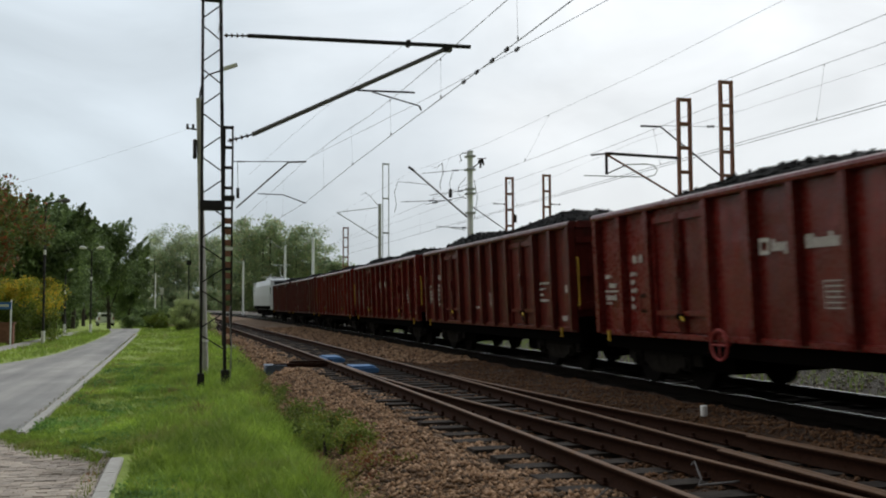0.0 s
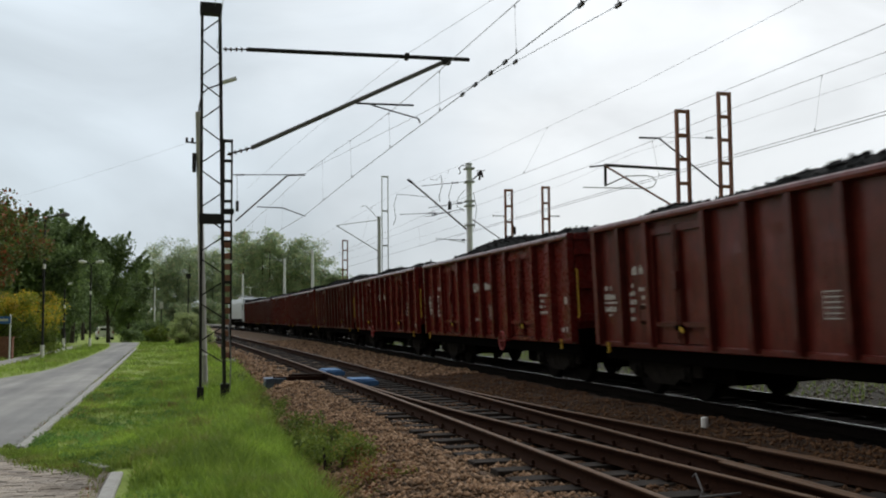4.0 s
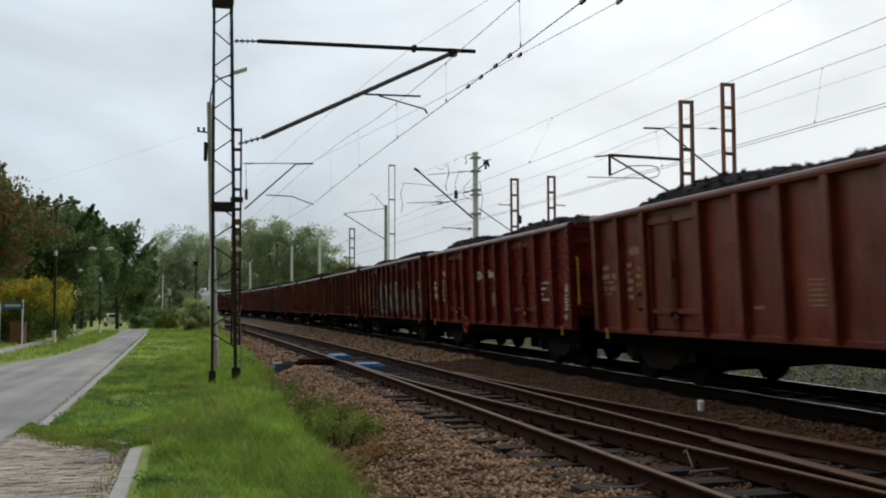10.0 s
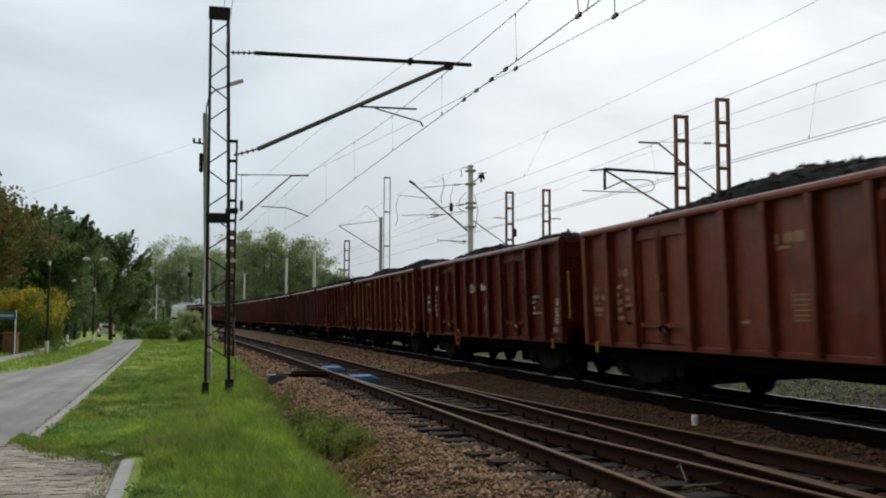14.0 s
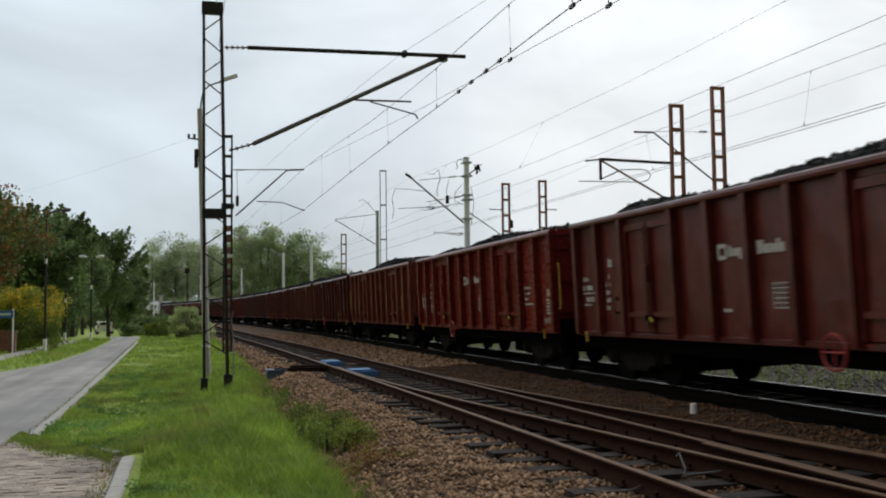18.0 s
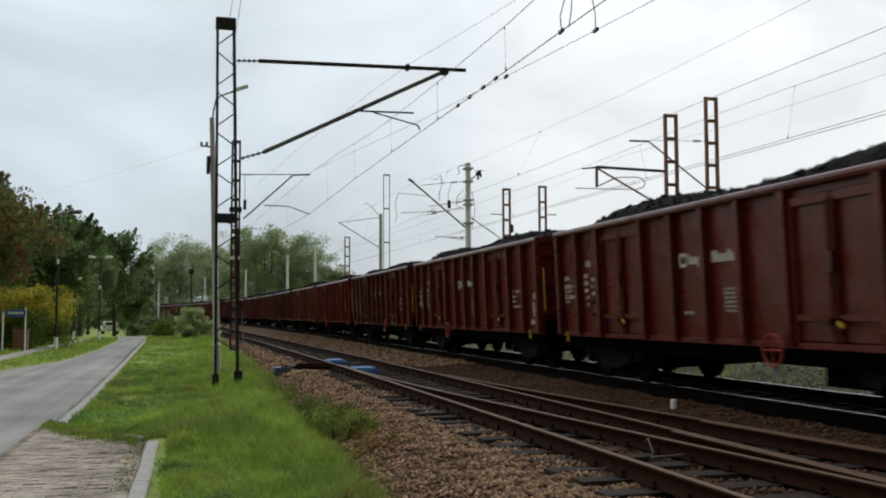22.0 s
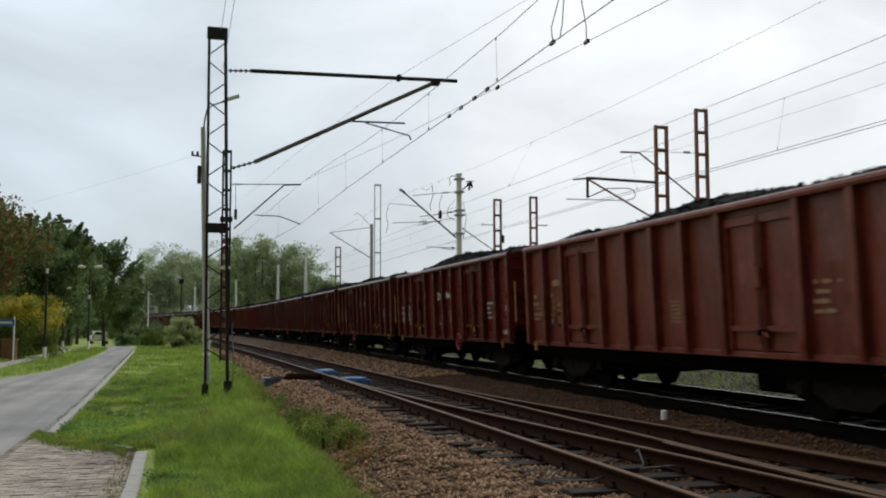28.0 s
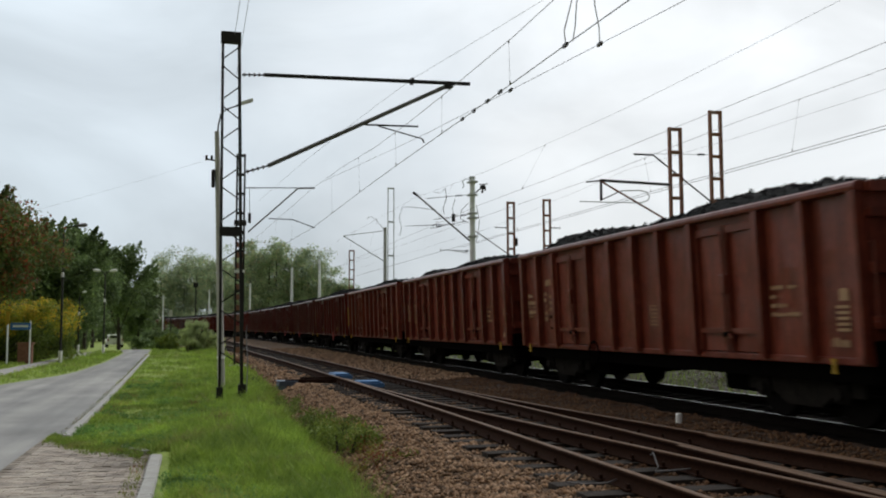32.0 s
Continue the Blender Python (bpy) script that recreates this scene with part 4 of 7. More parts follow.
def bogie(w, y):
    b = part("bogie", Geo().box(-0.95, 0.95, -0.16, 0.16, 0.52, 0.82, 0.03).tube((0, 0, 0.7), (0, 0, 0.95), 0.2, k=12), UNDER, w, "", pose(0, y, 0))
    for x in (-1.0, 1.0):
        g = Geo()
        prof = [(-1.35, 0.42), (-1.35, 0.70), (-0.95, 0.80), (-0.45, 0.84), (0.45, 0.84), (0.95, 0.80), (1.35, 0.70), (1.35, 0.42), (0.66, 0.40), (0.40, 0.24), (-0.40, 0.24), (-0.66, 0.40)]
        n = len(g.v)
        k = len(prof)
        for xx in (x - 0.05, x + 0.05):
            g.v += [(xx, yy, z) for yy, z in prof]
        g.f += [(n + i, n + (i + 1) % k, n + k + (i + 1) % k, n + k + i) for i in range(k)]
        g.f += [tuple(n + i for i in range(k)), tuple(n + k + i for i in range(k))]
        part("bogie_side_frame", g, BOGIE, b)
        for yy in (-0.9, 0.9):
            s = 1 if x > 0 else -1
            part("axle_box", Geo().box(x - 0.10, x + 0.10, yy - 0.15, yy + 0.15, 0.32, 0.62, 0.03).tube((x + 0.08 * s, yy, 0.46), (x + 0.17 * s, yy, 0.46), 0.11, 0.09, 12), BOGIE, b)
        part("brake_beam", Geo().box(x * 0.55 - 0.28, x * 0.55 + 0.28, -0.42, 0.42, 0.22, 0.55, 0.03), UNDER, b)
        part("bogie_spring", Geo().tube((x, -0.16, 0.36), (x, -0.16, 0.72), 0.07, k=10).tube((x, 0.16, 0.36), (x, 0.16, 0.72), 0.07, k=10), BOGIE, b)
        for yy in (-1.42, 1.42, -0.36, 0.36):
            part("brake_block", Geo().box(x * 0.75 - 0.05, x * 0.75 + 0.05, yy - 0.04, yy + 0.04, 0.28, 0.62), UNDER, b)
    return b


WHEELS = wheel_mesh().mesh("wheelset", TREAD)


def build_wagon():
    w = thing("coal_wagon", "x", "wagon", None, "wagons of the coal train")
    for flip in (False, True):
        side_parts(w, flip)
    for flip in (False, True):
        end_parts(w, flip)
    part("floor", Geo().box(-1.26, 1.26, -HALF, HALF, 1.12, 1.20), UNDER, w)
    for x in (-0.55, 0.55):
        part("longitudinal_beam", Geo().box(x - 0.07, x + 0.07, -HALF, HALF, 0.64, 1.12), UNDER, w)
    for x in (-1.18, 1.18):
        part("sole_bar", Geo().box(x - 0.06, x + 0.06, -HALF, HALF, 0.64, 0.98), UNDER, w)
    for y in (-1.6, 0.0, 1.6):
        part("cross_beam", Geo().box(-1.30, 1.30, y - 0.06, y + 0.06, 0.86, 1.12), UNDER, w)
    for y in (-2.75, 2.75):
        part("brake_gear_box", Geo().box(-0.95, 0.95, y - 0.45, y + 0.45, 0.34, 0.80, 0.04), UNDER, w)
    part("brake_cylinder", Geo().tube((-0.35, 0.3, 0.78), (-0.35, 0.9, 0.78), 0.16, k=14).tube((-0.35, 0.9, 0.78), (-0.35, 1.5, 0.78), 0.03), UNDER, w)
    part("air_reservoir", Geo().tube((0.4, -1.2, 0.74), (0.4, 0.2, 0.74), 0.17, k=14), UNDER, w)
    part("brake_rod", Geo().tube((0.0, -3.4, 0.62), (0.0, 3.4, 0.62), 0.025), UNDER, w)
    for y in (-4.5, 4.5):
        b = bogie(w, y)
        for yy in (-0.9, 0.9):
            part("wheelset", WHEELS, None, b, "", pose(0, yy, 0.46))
    for y in (HALF - 0.55, -HALF + 0.62):
        part("tow_eye", Geo().box(-1.46, -1.425, y - 0.02, y + 0.02, 0.80, 0.96).box(-1.465, -1.42, y - 0.036, y + 0.036, 0.775, 0.80).box(-1.465, -1.42, y - 0.03, y + 0.03, 0.93, 0.97), YELLOW, w, "yellow towing eye")
    return w


def coal_mesh(seed):
    rng = np.random.default_rng(seed)
    ny, nx = 150, 24
    y = np.linspace(-6.32, 6.32, ny)
    x = np.linspace(-1.26, 1.26, nx)
    X, Y = np.meshgrid(x, y)
    a, b = rng.uniform(-1.2, 1.2), rng.uniform(0.27, 0.42)
    ends = smooth(6.35, 4.4 + rng.uniform(-0.5, 0.8), np.abs(Y - 0.15 * a))
    side = 1 - (np.abs(X) / 1.27) ** 3.5
    shape = ends * (0.80 + 0.20 * np.sin(Y * 0.9 + seed)) * side
    lumps = np.zeros_like(X)
    for i in range(420):
        cx, cy, r, h = rng.uniform(-1.3, 1.3), rng.uniform(-6.3, 6.3), rng.uniform(0.05, 0.14), rng.uniform(0.02, 0.065)
        d2 = ((X - cx) ** 2 + (Y - cy) ** 2) / (r * r)
        lumps = np.maximum(lumps, h * np.clip(1 - d2, 0, 1) ** 0.5)
    Z = 2.86 + 0.26 * ends + (b + 0.08) * shape + lumps * (0.4 + 0.6 * side) + 0.02 * rng.random(X.shape) - 0.06 * (np.abs(X) > 1.2)
    V = np.stack([X, Y, Z], -1).reshape(-1, 3)
    i = (np.arange(ny - 1)[:, None] * nx + np.arange(nx - 1)[None, :]).ravel()
    T = np.concatenate([np.stack([i, i + 1, i + nx + 1], 1), np.stack([i, i + nx + 1, i + nx], 1)])
    # loose lumps on the heap
    n = 1900
    a, b = rng.integers(1, ny - 1, n), rng.integers(1, nx - 1, n)
    r = 0.020 + 0.030 * rng.random(n) ** 2
    base = np.array([(1, 0, 0), (0, 1, 0), (-1, 0, 0), (0, -1, 0), (0, 0, 1), (0, 0, -1)], float)
    Q = (base[None] * (0.6 + 0.8 * rng.random((n, 6, 1))) + 0.3 * (rng.random((n, 6, 3)) - 0.5)) * r[:, None, None]
    Q += np.stack([X[a, b], Y[a, b], Z[a, b] + r * 0.3], -1)[:, None, :]
    t = np.array([(0, 1, 4), (1, 2, 4), (2, 3, 4), (3, 0, 4), (1, 0, 5), (2, 1, 5), (3, 2, 5), (0, 3, 5)])
    T = np.concatenate([T, len(V) + (np.arange(n)[:, None, None] * 6 + t[None]).reshape(-1, 3)])
    return fast_mesh("coal_load", np.concatenate([V, Q.reshape(-1, 3)]), T, COAL)


COALS = [coal_mesh(s) for s in range(6)]
# paint by wagon, from the first behind the locomotive to the last
LOOKS = {-5: 1, -4: 1, -3: 2, -2: 0, -1: 5, 0: 0, 1: 0, 2: 5, 3: 5, 4: 0, 5: 3, 6: 1, 7: 4, 8: 2, 9: 5, 10: 1, 11: 1, 12: 5, 13: 1, 14: 4, 15: 3, 16: 4, 17: 3, 18: 3}
TINTS = ["dark red", "maroon", "bright red", "brown", "faded brown", "dull maroon"]
LOGO = {0, 1, 4, 6, 8, 9, 10, 11, 12, 13, -2, -3}
PITCH = 14.04


def bars(g, y, z, w, rows, rng, step=0.10, h=0.06, x=-1.345):
    """Rows of short bars in place of writing that cannot be read."""
    for i in range(rows):
        a = y
        end = y - w * rng.uniform(0.55, 1.0)
        while a > end:
            b = max(a - rng.uniform(0.02, 0.09), end)
            lo = rng.uniform(0.0, 0.25) * h
            if rng.random() < 0.85:
                g.box(x - 0.002, x + 0.002, b, a, z - i * step - h * 0.95, z - i * step - lo)
            a = b - rng.uniform(0.012, 0.04)
    return g


def markings(w, k):
    """Weathered lettering, plates and the maker's mark on the near side."""
    rng = random.Random(100 + k)
    m = TAN_MARK if LOOKS[k] in (3, 4) else WHITE_MARK
    X = -1.343

    def block(name, rows, label, material=m):
        """Rows of (offset, height, width, letter height), each broken into words."""
        g = Geo()
        for u, z, wd, h in rows:
            bars(g, HALF - u, z, wd, 1, rng, 0.1, h)
        tagged(part(name, g, material, w, label), kind="stuff")

    dz = rng.uniform(-0.12, 0.10)
    block("lettering", [(0.30, 2.14 + dz, 0.34, 0.10), (0.26, 1.98 + dz, 0.78, 0.12), (0.26, 1.83 + dz, 0.78, 0.045), (0.28, 1.74 + dz, 0.74, 0.11), (0.30, 1.60 + dz, 0.40, 0.05)], "faded rows of small lettering")
    block("lettering", [(1.50, 2.46 + dz, 0.46, 0.17)], "faded large lettering")
    block("lettering", [(1.38, 2.16 - 0.15 * i + dz, 0.26, 0.10) for i in range(5)], "faded column of small lettering")
    if k % 3:
        block("lettering", [(1.74, 2.08 - 0.15 * i + dz, 0.40, 0.09) for i in range(3)], "faded rows of small lettering")
    holder = part("document_holder", Geo().box(-1.375, -1.32, HALF - 2.10, HALF - 1.78, 1.32, 1.66, 0.03), RAIL_SIDE, w, "dark rusty document clip")
    part("clip_plate", Geo().box(-1.385, -1.374, HALF - 2.04, HALF - 1.84, 1.38, 1.58), PAINT, holder)
    if k in LOGO:
        g = Geo()
        for a, b, lo, hi in ((5.50, 5.55, 2.16, 2.40), (5.69, 5.74, 2.16, 2.40), (5.55, 5.69, 2.16, 2.22), (5.55, 5.69, 2.34, 2.40)):
            g.box(X - 0.003, X + 0.001, HALF - b, HALF - a, lo, hi)
        part("company_mark", g, WHITE_MARK, w, "white square company mark")
        g = Geo()
        for i in range(5):
            g.box(X - 0.003, X + 0.001, HALF - 5.87 - i * 0.092, HALF - 5.80 - i * 0.092, 2.20 - (0.05 if i == 3 else 0), 2.32 + (0.05 if i == 0 else 0))
        for i in range(8):
            g.box(X - 0.003, X + 0.001, HALF - 6.63 - i * 0.095, HALF - 6.555 - i * 0.095, 2.20, 2.33 + (0.06 if i in (0, 1, 5) else 0))
        tagged(part("lettering", g, WHITE_MARK, w, "white company lettering"), kind="stuff")
    if k == 7:
        block("lettering", [(6.56, 2.64, 0.72, 0.17), (6.60, 2.45, 0.30, 0.05)], "scraped ochre company lettering")
    g = Geo()
    for i in range(6):
        g.box(X - 0.002, X + 0.002, HALF - 7.25, HALF - 6.88, 1.76 - i * 0.07, 1.775 - i * 0.07)
    for u in (6.88, 7.0, 7.12, 7.235):
        g.box(X - 0.0035, X - 0.0022, HALF - u - 0.015, HALF - u, 1.41, 1.775)
    part("load_table", g, m, w, "faded white loading table")
    if k % 2:
        block("lettering", [(5.58, 1.42, 0.40, 0.06)], "faded small lettering")
    block("lettering", [(10.72, 1.98 - 0.13 * i, (0.85, 0.46, 0.40, 0.80)[i], 0.065) for i in range(4)], "faded rows of small lettering")
    g = Geo().box(X - 0.002, X + 0.002, HALF - 12.42, HALF - 12.24, 1.72, 1.88)
    if k % 2 == 0:
        for i in range(5):
            g.box(X - 0.002, X + 0.002, HALF - 12.42, HALF - 12.16, 1.62 - i * 0.075, 1.66 - i * 0.075)
    tagged(part("lettering", g, m, w, "faded small panel of lettering"), kind="stuff")
    block("lettering", [(12.02, 1.24, 0.50, 0.13)], "half-scraped patch of pale lettering")
    yw = 8.3 if k % 2 else 4.55
    if k in (8, 9, 10, 11, 12, 13, 0, 1, 3, 4, 6, 16):
        y, z = HALF - yw, 0.86
        part("hand_wheel", Geo().ring((-1.50, y, z), (1, 0, 0), 0.23, 0.022, 18).tube((-1.50, y - 0.2, z), (-1.50, y + 0.2, z), 0.014).tube((-1.50, y, z - 0.2), (-1.50, y, z + 0.2), 0.014).tube((-1.52, y, z), (-1.30, y, z), 0.025),
             RED_IRON if k not in (3, 16) else UNDER, w, "red spoked brake hand wheel")


def graffiti(w):
    """Weathered sprayed letters over the near side, broken by the ribs."""
    rng = random.Random(5)
    navy, white, grey, cream, orange, teal = SPRAY
    depth = [0]

    def field(u):
        for a, b in PANELS:
            if a <= u <= b:
                return a + 0.08, b - 0.08, 0.034
        for a, b in DOORS:
            mid = (a + b) / 2
            if a <= u <= mid:
                return a + 0.16, mid - 0.11, 0.008
            if u <= b:
                return mid + 0.11, b - 0.16, 0.008
        return u, u, 0.0

    def rounded(pts, closed):
        """Corners cut twice, as a sprayed line has none."""
        for k in range(2):
            out = [] if closed else [pts[0]]
            ring = pts + pts[:1] if closed else pts
            for (a, b), (c, d) in zip(ring, ring[1:]):
                out += [(a * 0.75 + c * 0.25, b * 0.75 + d * 0.25), (a * 0.25 + c * 0.75, b * 0.25 + d * 0.75)]
            pts = out if closed else out + [pts[-1]]
        return pts

    def scrawl(u, z, wide, high, material):
        """A hasty small tag."""
        n = 7
        stroke([(u + wide * i / n + rng.uniform(-0.03, 0.03), z + high * (0.5 if i % 2 else -0.5) * rng.uniform(0.3, 1.1)) for i in range(n + 1)], 0.011, material)

    def lay(pts, material, name):
        """One sprayed area of (offset, height), kept inside its sheet."""
        lo, hi, d = field(sum(p[0] for p in pts) / len(pts))
        depth[0] = (depth[0] + 1) % 5
        x = -1.31 - d - 0.002 - 0.0012 * depth[0]
        g = Geo()
        pts = rounded(pts, True)
        for u0, z0 in pts:
            u = u0 + rng.uniform(-0.02, 0.02)
            g.v.append((x, HALF - min(max(u, lo), hi), 1.05 + (z0 - 1.05) * 1.22 + rng.uniform(-0.02, 0.02)))
        g.f = [tuple(range(len(g.v)))]
        part(name, g, material, w)

    def stroke(pts, wd, material):
        """A sprayed line of even width."""
        left, right = [], []
        pts = rounded(pts, False)
        for i, p in enumerate(pts):
            wd = wd * rng.uniform(0.86, 1.16)
            q, r = pts[max(i - 1, 0)], pts[min(i + 1, len(pts) - 1)]
            du, dz = r[0] - q[0], r[1] - q[1]
            n = math.hypot(du, dz) or 1.0
            left.append((p[0] - dz / n * wd, p[1] + du / n * wd))
            right.append((p[0] + dz / n * wd, p[1] - du / n * wd))
        lo, hi, d = field(sum(p[0] for p in pts) / len(pts))
        g = Geo()
        x = -1.31 - d - 0.010
        for l, r in zip(left, right):
            g.v += [(x, HALF - min(max(l[0], lo), hi), 1.05 + (l[1] - 1.05) * 1.22), (x, HALF - min(max(r[0], lo), hi), 1.05 + (r[1] - 1.05) * 1.22)]
        g.f = [(2 * i, 2 * i + 1, 2 * i + 3, 2 * i + 2) for i in range(len(pts) - 1)]
        part("sprayed_line", g, material, w)

    # first door: an outlined round letter, ochre scrawl above it
    lay([(3.36, 1.15), (3.98, 1.10), (4.02, 1.90), (3.70, 2.02), (3.40, 1.85)], navy, "sprayed_letter")
    stroke([(3.42, 1.2), (3.40, 1.7), (3.6, 1.98), (3.95, 1.95), (4.0, 1.5), (3.98, 1.1)], 0.025, white)
    for z in (2.3, 2.1, 1.9, 1.65, 1.45):
        scrawl(2.5 + rng.uniform(0, 0.1), z, 0.5, 0.12, white if z > 1.8 else cream)
    stroke([(1.5, 1.5), (1.62, 1.3), (1.75, 1.1)], 0.03, cream)
    # a grey ground on the second door and the sheets beside it
    for a, b, z in ((7.56, 8.48, 1.95), (8.78, 9.44, 1.86), (9.72, 10.36, 1.90), (10.66, 11.54, 1.62)):
        lay([(a, 1.06), (b, 1.08), (b, z - 0.15), ((a + b) / 2, z), (a, z - 0.1)], grey, "sprayed_ground")
    # the dark blue letters over a dark ground
    for a, b in PANELS[2:6]:
        lay([(a + 0.08, 1.06), (b - 0.08, 1.04), (b - 0.08, 1.45), ((a + b) / 2, 1.6), (a + 0.08, 1.5)], navy, "sprayed_ground")
    lay([(4.35, 1.12), (5.24, 1.08), (5.22, 1.7), (4.9, 1.45), (4.6, 1.75), (4.3, 1.8)], grey, "sprayed_letter")
    stroke([(4.4, 2.0), (4.38, 1.4), (4.55, 1.18), (4.95, 1.15), (5.15, 1.35), (5.2, 1.8)], 0.035, white)
    for z in (2.25, 2.12, 2.0):
        scrawl(4.4, z, 0.75, 0.16, cream if z > 2.1 else white)
    lay([(5.45, 1.1), (6.3, 1.08), (6.3, 1.62), (6.05, 2.0), (5.8, 1.85), (5.6, 2.1), (5.45, 1.8)], navy, "sprayed_letter")
    lay([(5.6, 1.28), (6.05, 1.25), (6.15, 1.52), (5.8, 1.62)], orange, "sprayed_patch")
    stroke([(5.5, 2.05), (5.75, 1.95), (5.72, 1.7), (5.9, 1.62)], 0.04, white)
    stroke([(5.5, 1.14), (5.8, 1.11), (6.25, 1.16)], 0.03, white)
    lay([(6.5, 1.85), (7.3, 1.88), (7.35, 2.12), (6.6, 2.15)], orange, "sprayed_patch")
    lay([(6.5, 1.2), (7.36, 1.2), (7.38, 1.8), (7.1, 1.65), (6.8, 1.82), (6.5, 1.8)], navy, "sprayed_letter")
    stroke([(6.55, 1.75), (6.6, 1.4), (6.85, 1.22), (7.2, 1.28), (7.33, 1.6), (7.32, 1.95)], 0.04, white)
    lay([(7.55, 1.25), (8.5, 1.2), (8.5, 2.0), (8.3, 2.45), (8.05, 1.95), (7.8, 2.2), (7.55, 2.1)], teal, "sprayed_letter")
    lay([(7.6, 1.3), (8.0, 1.25), (8.0, 1.7), (7.7, 1.85)], navy, "sprayed_letter")
    stroke([(7.95, 1.2), (8.0, 1.5), (7.97, 1.75)], 0.045, cream)
    stroke([(8.3, 1.2), (8.34, 1.6), (8.28, 2.1), (8.38, 2.4)], 0.040, white)
    stroke([(7.62, 2.15), (7.85, 2.05), (8.1, 2.1), (8.45, 2.05)], 0.03, white)
    # grey rounded letters on the second door
    for u in (8.82, 9.74):
        lay([(u, 1.2), (u + 0.62, 1.15), (u + 0.62, 1.85), (u + 0.42, 2.08), (u + 0.12, 2.0), (u, 1.75)], grey, "sprayed_letter")
        stroke([(u + 0.06, 1.2), (u + 0.05, 1.7), (u + 0.2, 2.02), (u + 0.45, 2.02), (u + 0.58, 1.75), (u + 0.58, 1.25)], 0.018, white)
        stroke([(u + 0.3, 1.25), (u + 0.28, 1.55), (u + 0.38, 1.75)], 0.05, navy)
    # cream curves at the end
    lay([(10.66, 1.1), (11.3, 1.1), (11.2, 1.5), (10.9, 1.9), (10.66, 1.8)], grey, "sprayed_letter")
    lay([(11.05, 1.98), (11.5, 2.08), (11.42, 1.85), (11.52, 1.5), (11.3, 1.38), (11.18, 1.6), (11.25, 1.85)], cream, "sprayed_patch")
    lay([(11.75, 1.5), (12.2, 1.12), (12.6, 1.05), (12.6, 1.2), (12.1, 1.42), (11.8, 1.75)], grey, "sprayed_letter")
    lay([(12.3, 1.3), (12.55, 1.2), (12.62, 1.55), (12.45, 1.62)], teal, "sprayed_patch")
    stroke([(11.9, 1.9), (12.25, 1.92), (12.5, 1.8), (12.66, 1.55)], 0.035, cream)
    stroke([(11.78, 2.05), (11.95, 2.0), (12.1, 2.03)], 0.03, cream)
    for u in (3.5, 5.6, 6.6, 7.6, 8.0, 9.0, 11.8):
        for i in range(4):
            v, z = u + rng.uniform(0, 0.5), rng.uniform(1.2, 1.85)
            stroke([(v, z), (v + 0.05, z + 0.12), (v + 0.12, z + 0.05)], 0.016, rng.choice([teal, white, navy]))
    for i in range(130):
        u = rng.uniform(3.4, 12.5)
        z = rng.uniform(1.15, 2.05)
        stroke([(u, z), (u + rng.uniform(-0.06, 0.06), z - rng.uniform(0.08, 0.3))], rng.uniform(0.01, 0.03), rng.choice([navy, grey, white, teal, orange]))
    for r in RIBS[3:-1]:
        y = HALF - r
        part("sprayed_patch", Geo().box(-1.4635, -1.461, y - 0.06, y + 0.06, 1.2, 1.2 + rng.uniform(0.5, 0.9)), navy if r < 8 else grey, w)


def repaint(w, material):
    for o in w.children_recursive:
        if o.type == "MESH" and o.material_slots and o.data.materials[0] == PAINT:
            o.material_slots[0].link = "OBJECT"
            o.material_slots[0].material = material


def build_train():
    first = build_wagon()
    train = {}
    for k in range(-5, 19):
        w = first if k == 0 else copy_thing(first, pose(0, 0, 0))
        train[k] = w
    for k, w in train.items():
        part("coal_load", COALS[k % 6], None, w, "heaped black coal")
        markings(w, k)
        repaint(w, RED[LOOKS[k]])
        if k == 3 or LOOKS[k] in (3, 4):
            for o in w.children_recursive:
                if o.name.startswith(("handrail", "end_handle", "lever_grip")):
                    o.material_slots[0].link = "OBJECT"
                    o.material_slots[0].material = RED[LOOKS[k]]
                    o["label"] = "rusty painted grip" if o.name.startswith("lever") else "rusty painted grab rail"
        extra = " and white mark" if k in LOGO else ""
        if k == 11:
            g = Geo()
            g.v = [(-0.98, -6.515, 2.28), (-0.72, -6.515, 2.28), (-0.85, -6.515, 2.52), (-0.98, -6.50, 2.28), (-0.72, -6.50, 2.28), (-0.85, -6.50, 2.52)]
            g.f = [(0, 1, 2), (5, 4, 3), (0, 3, 4, 1), (1, 4, 5, 2), (2, 5, 3, 0)]
            part("warning_plate", g, YELLOW, w, "yellow warning triangle")
        if k == 3:
            extra = " and graffiti"
            graffiti(w)
        tagged(w, TINTS[LOOKS[k]] + " ribbed open wagon heaped with coal" + extra)
    return train


TRAIN = build_train()


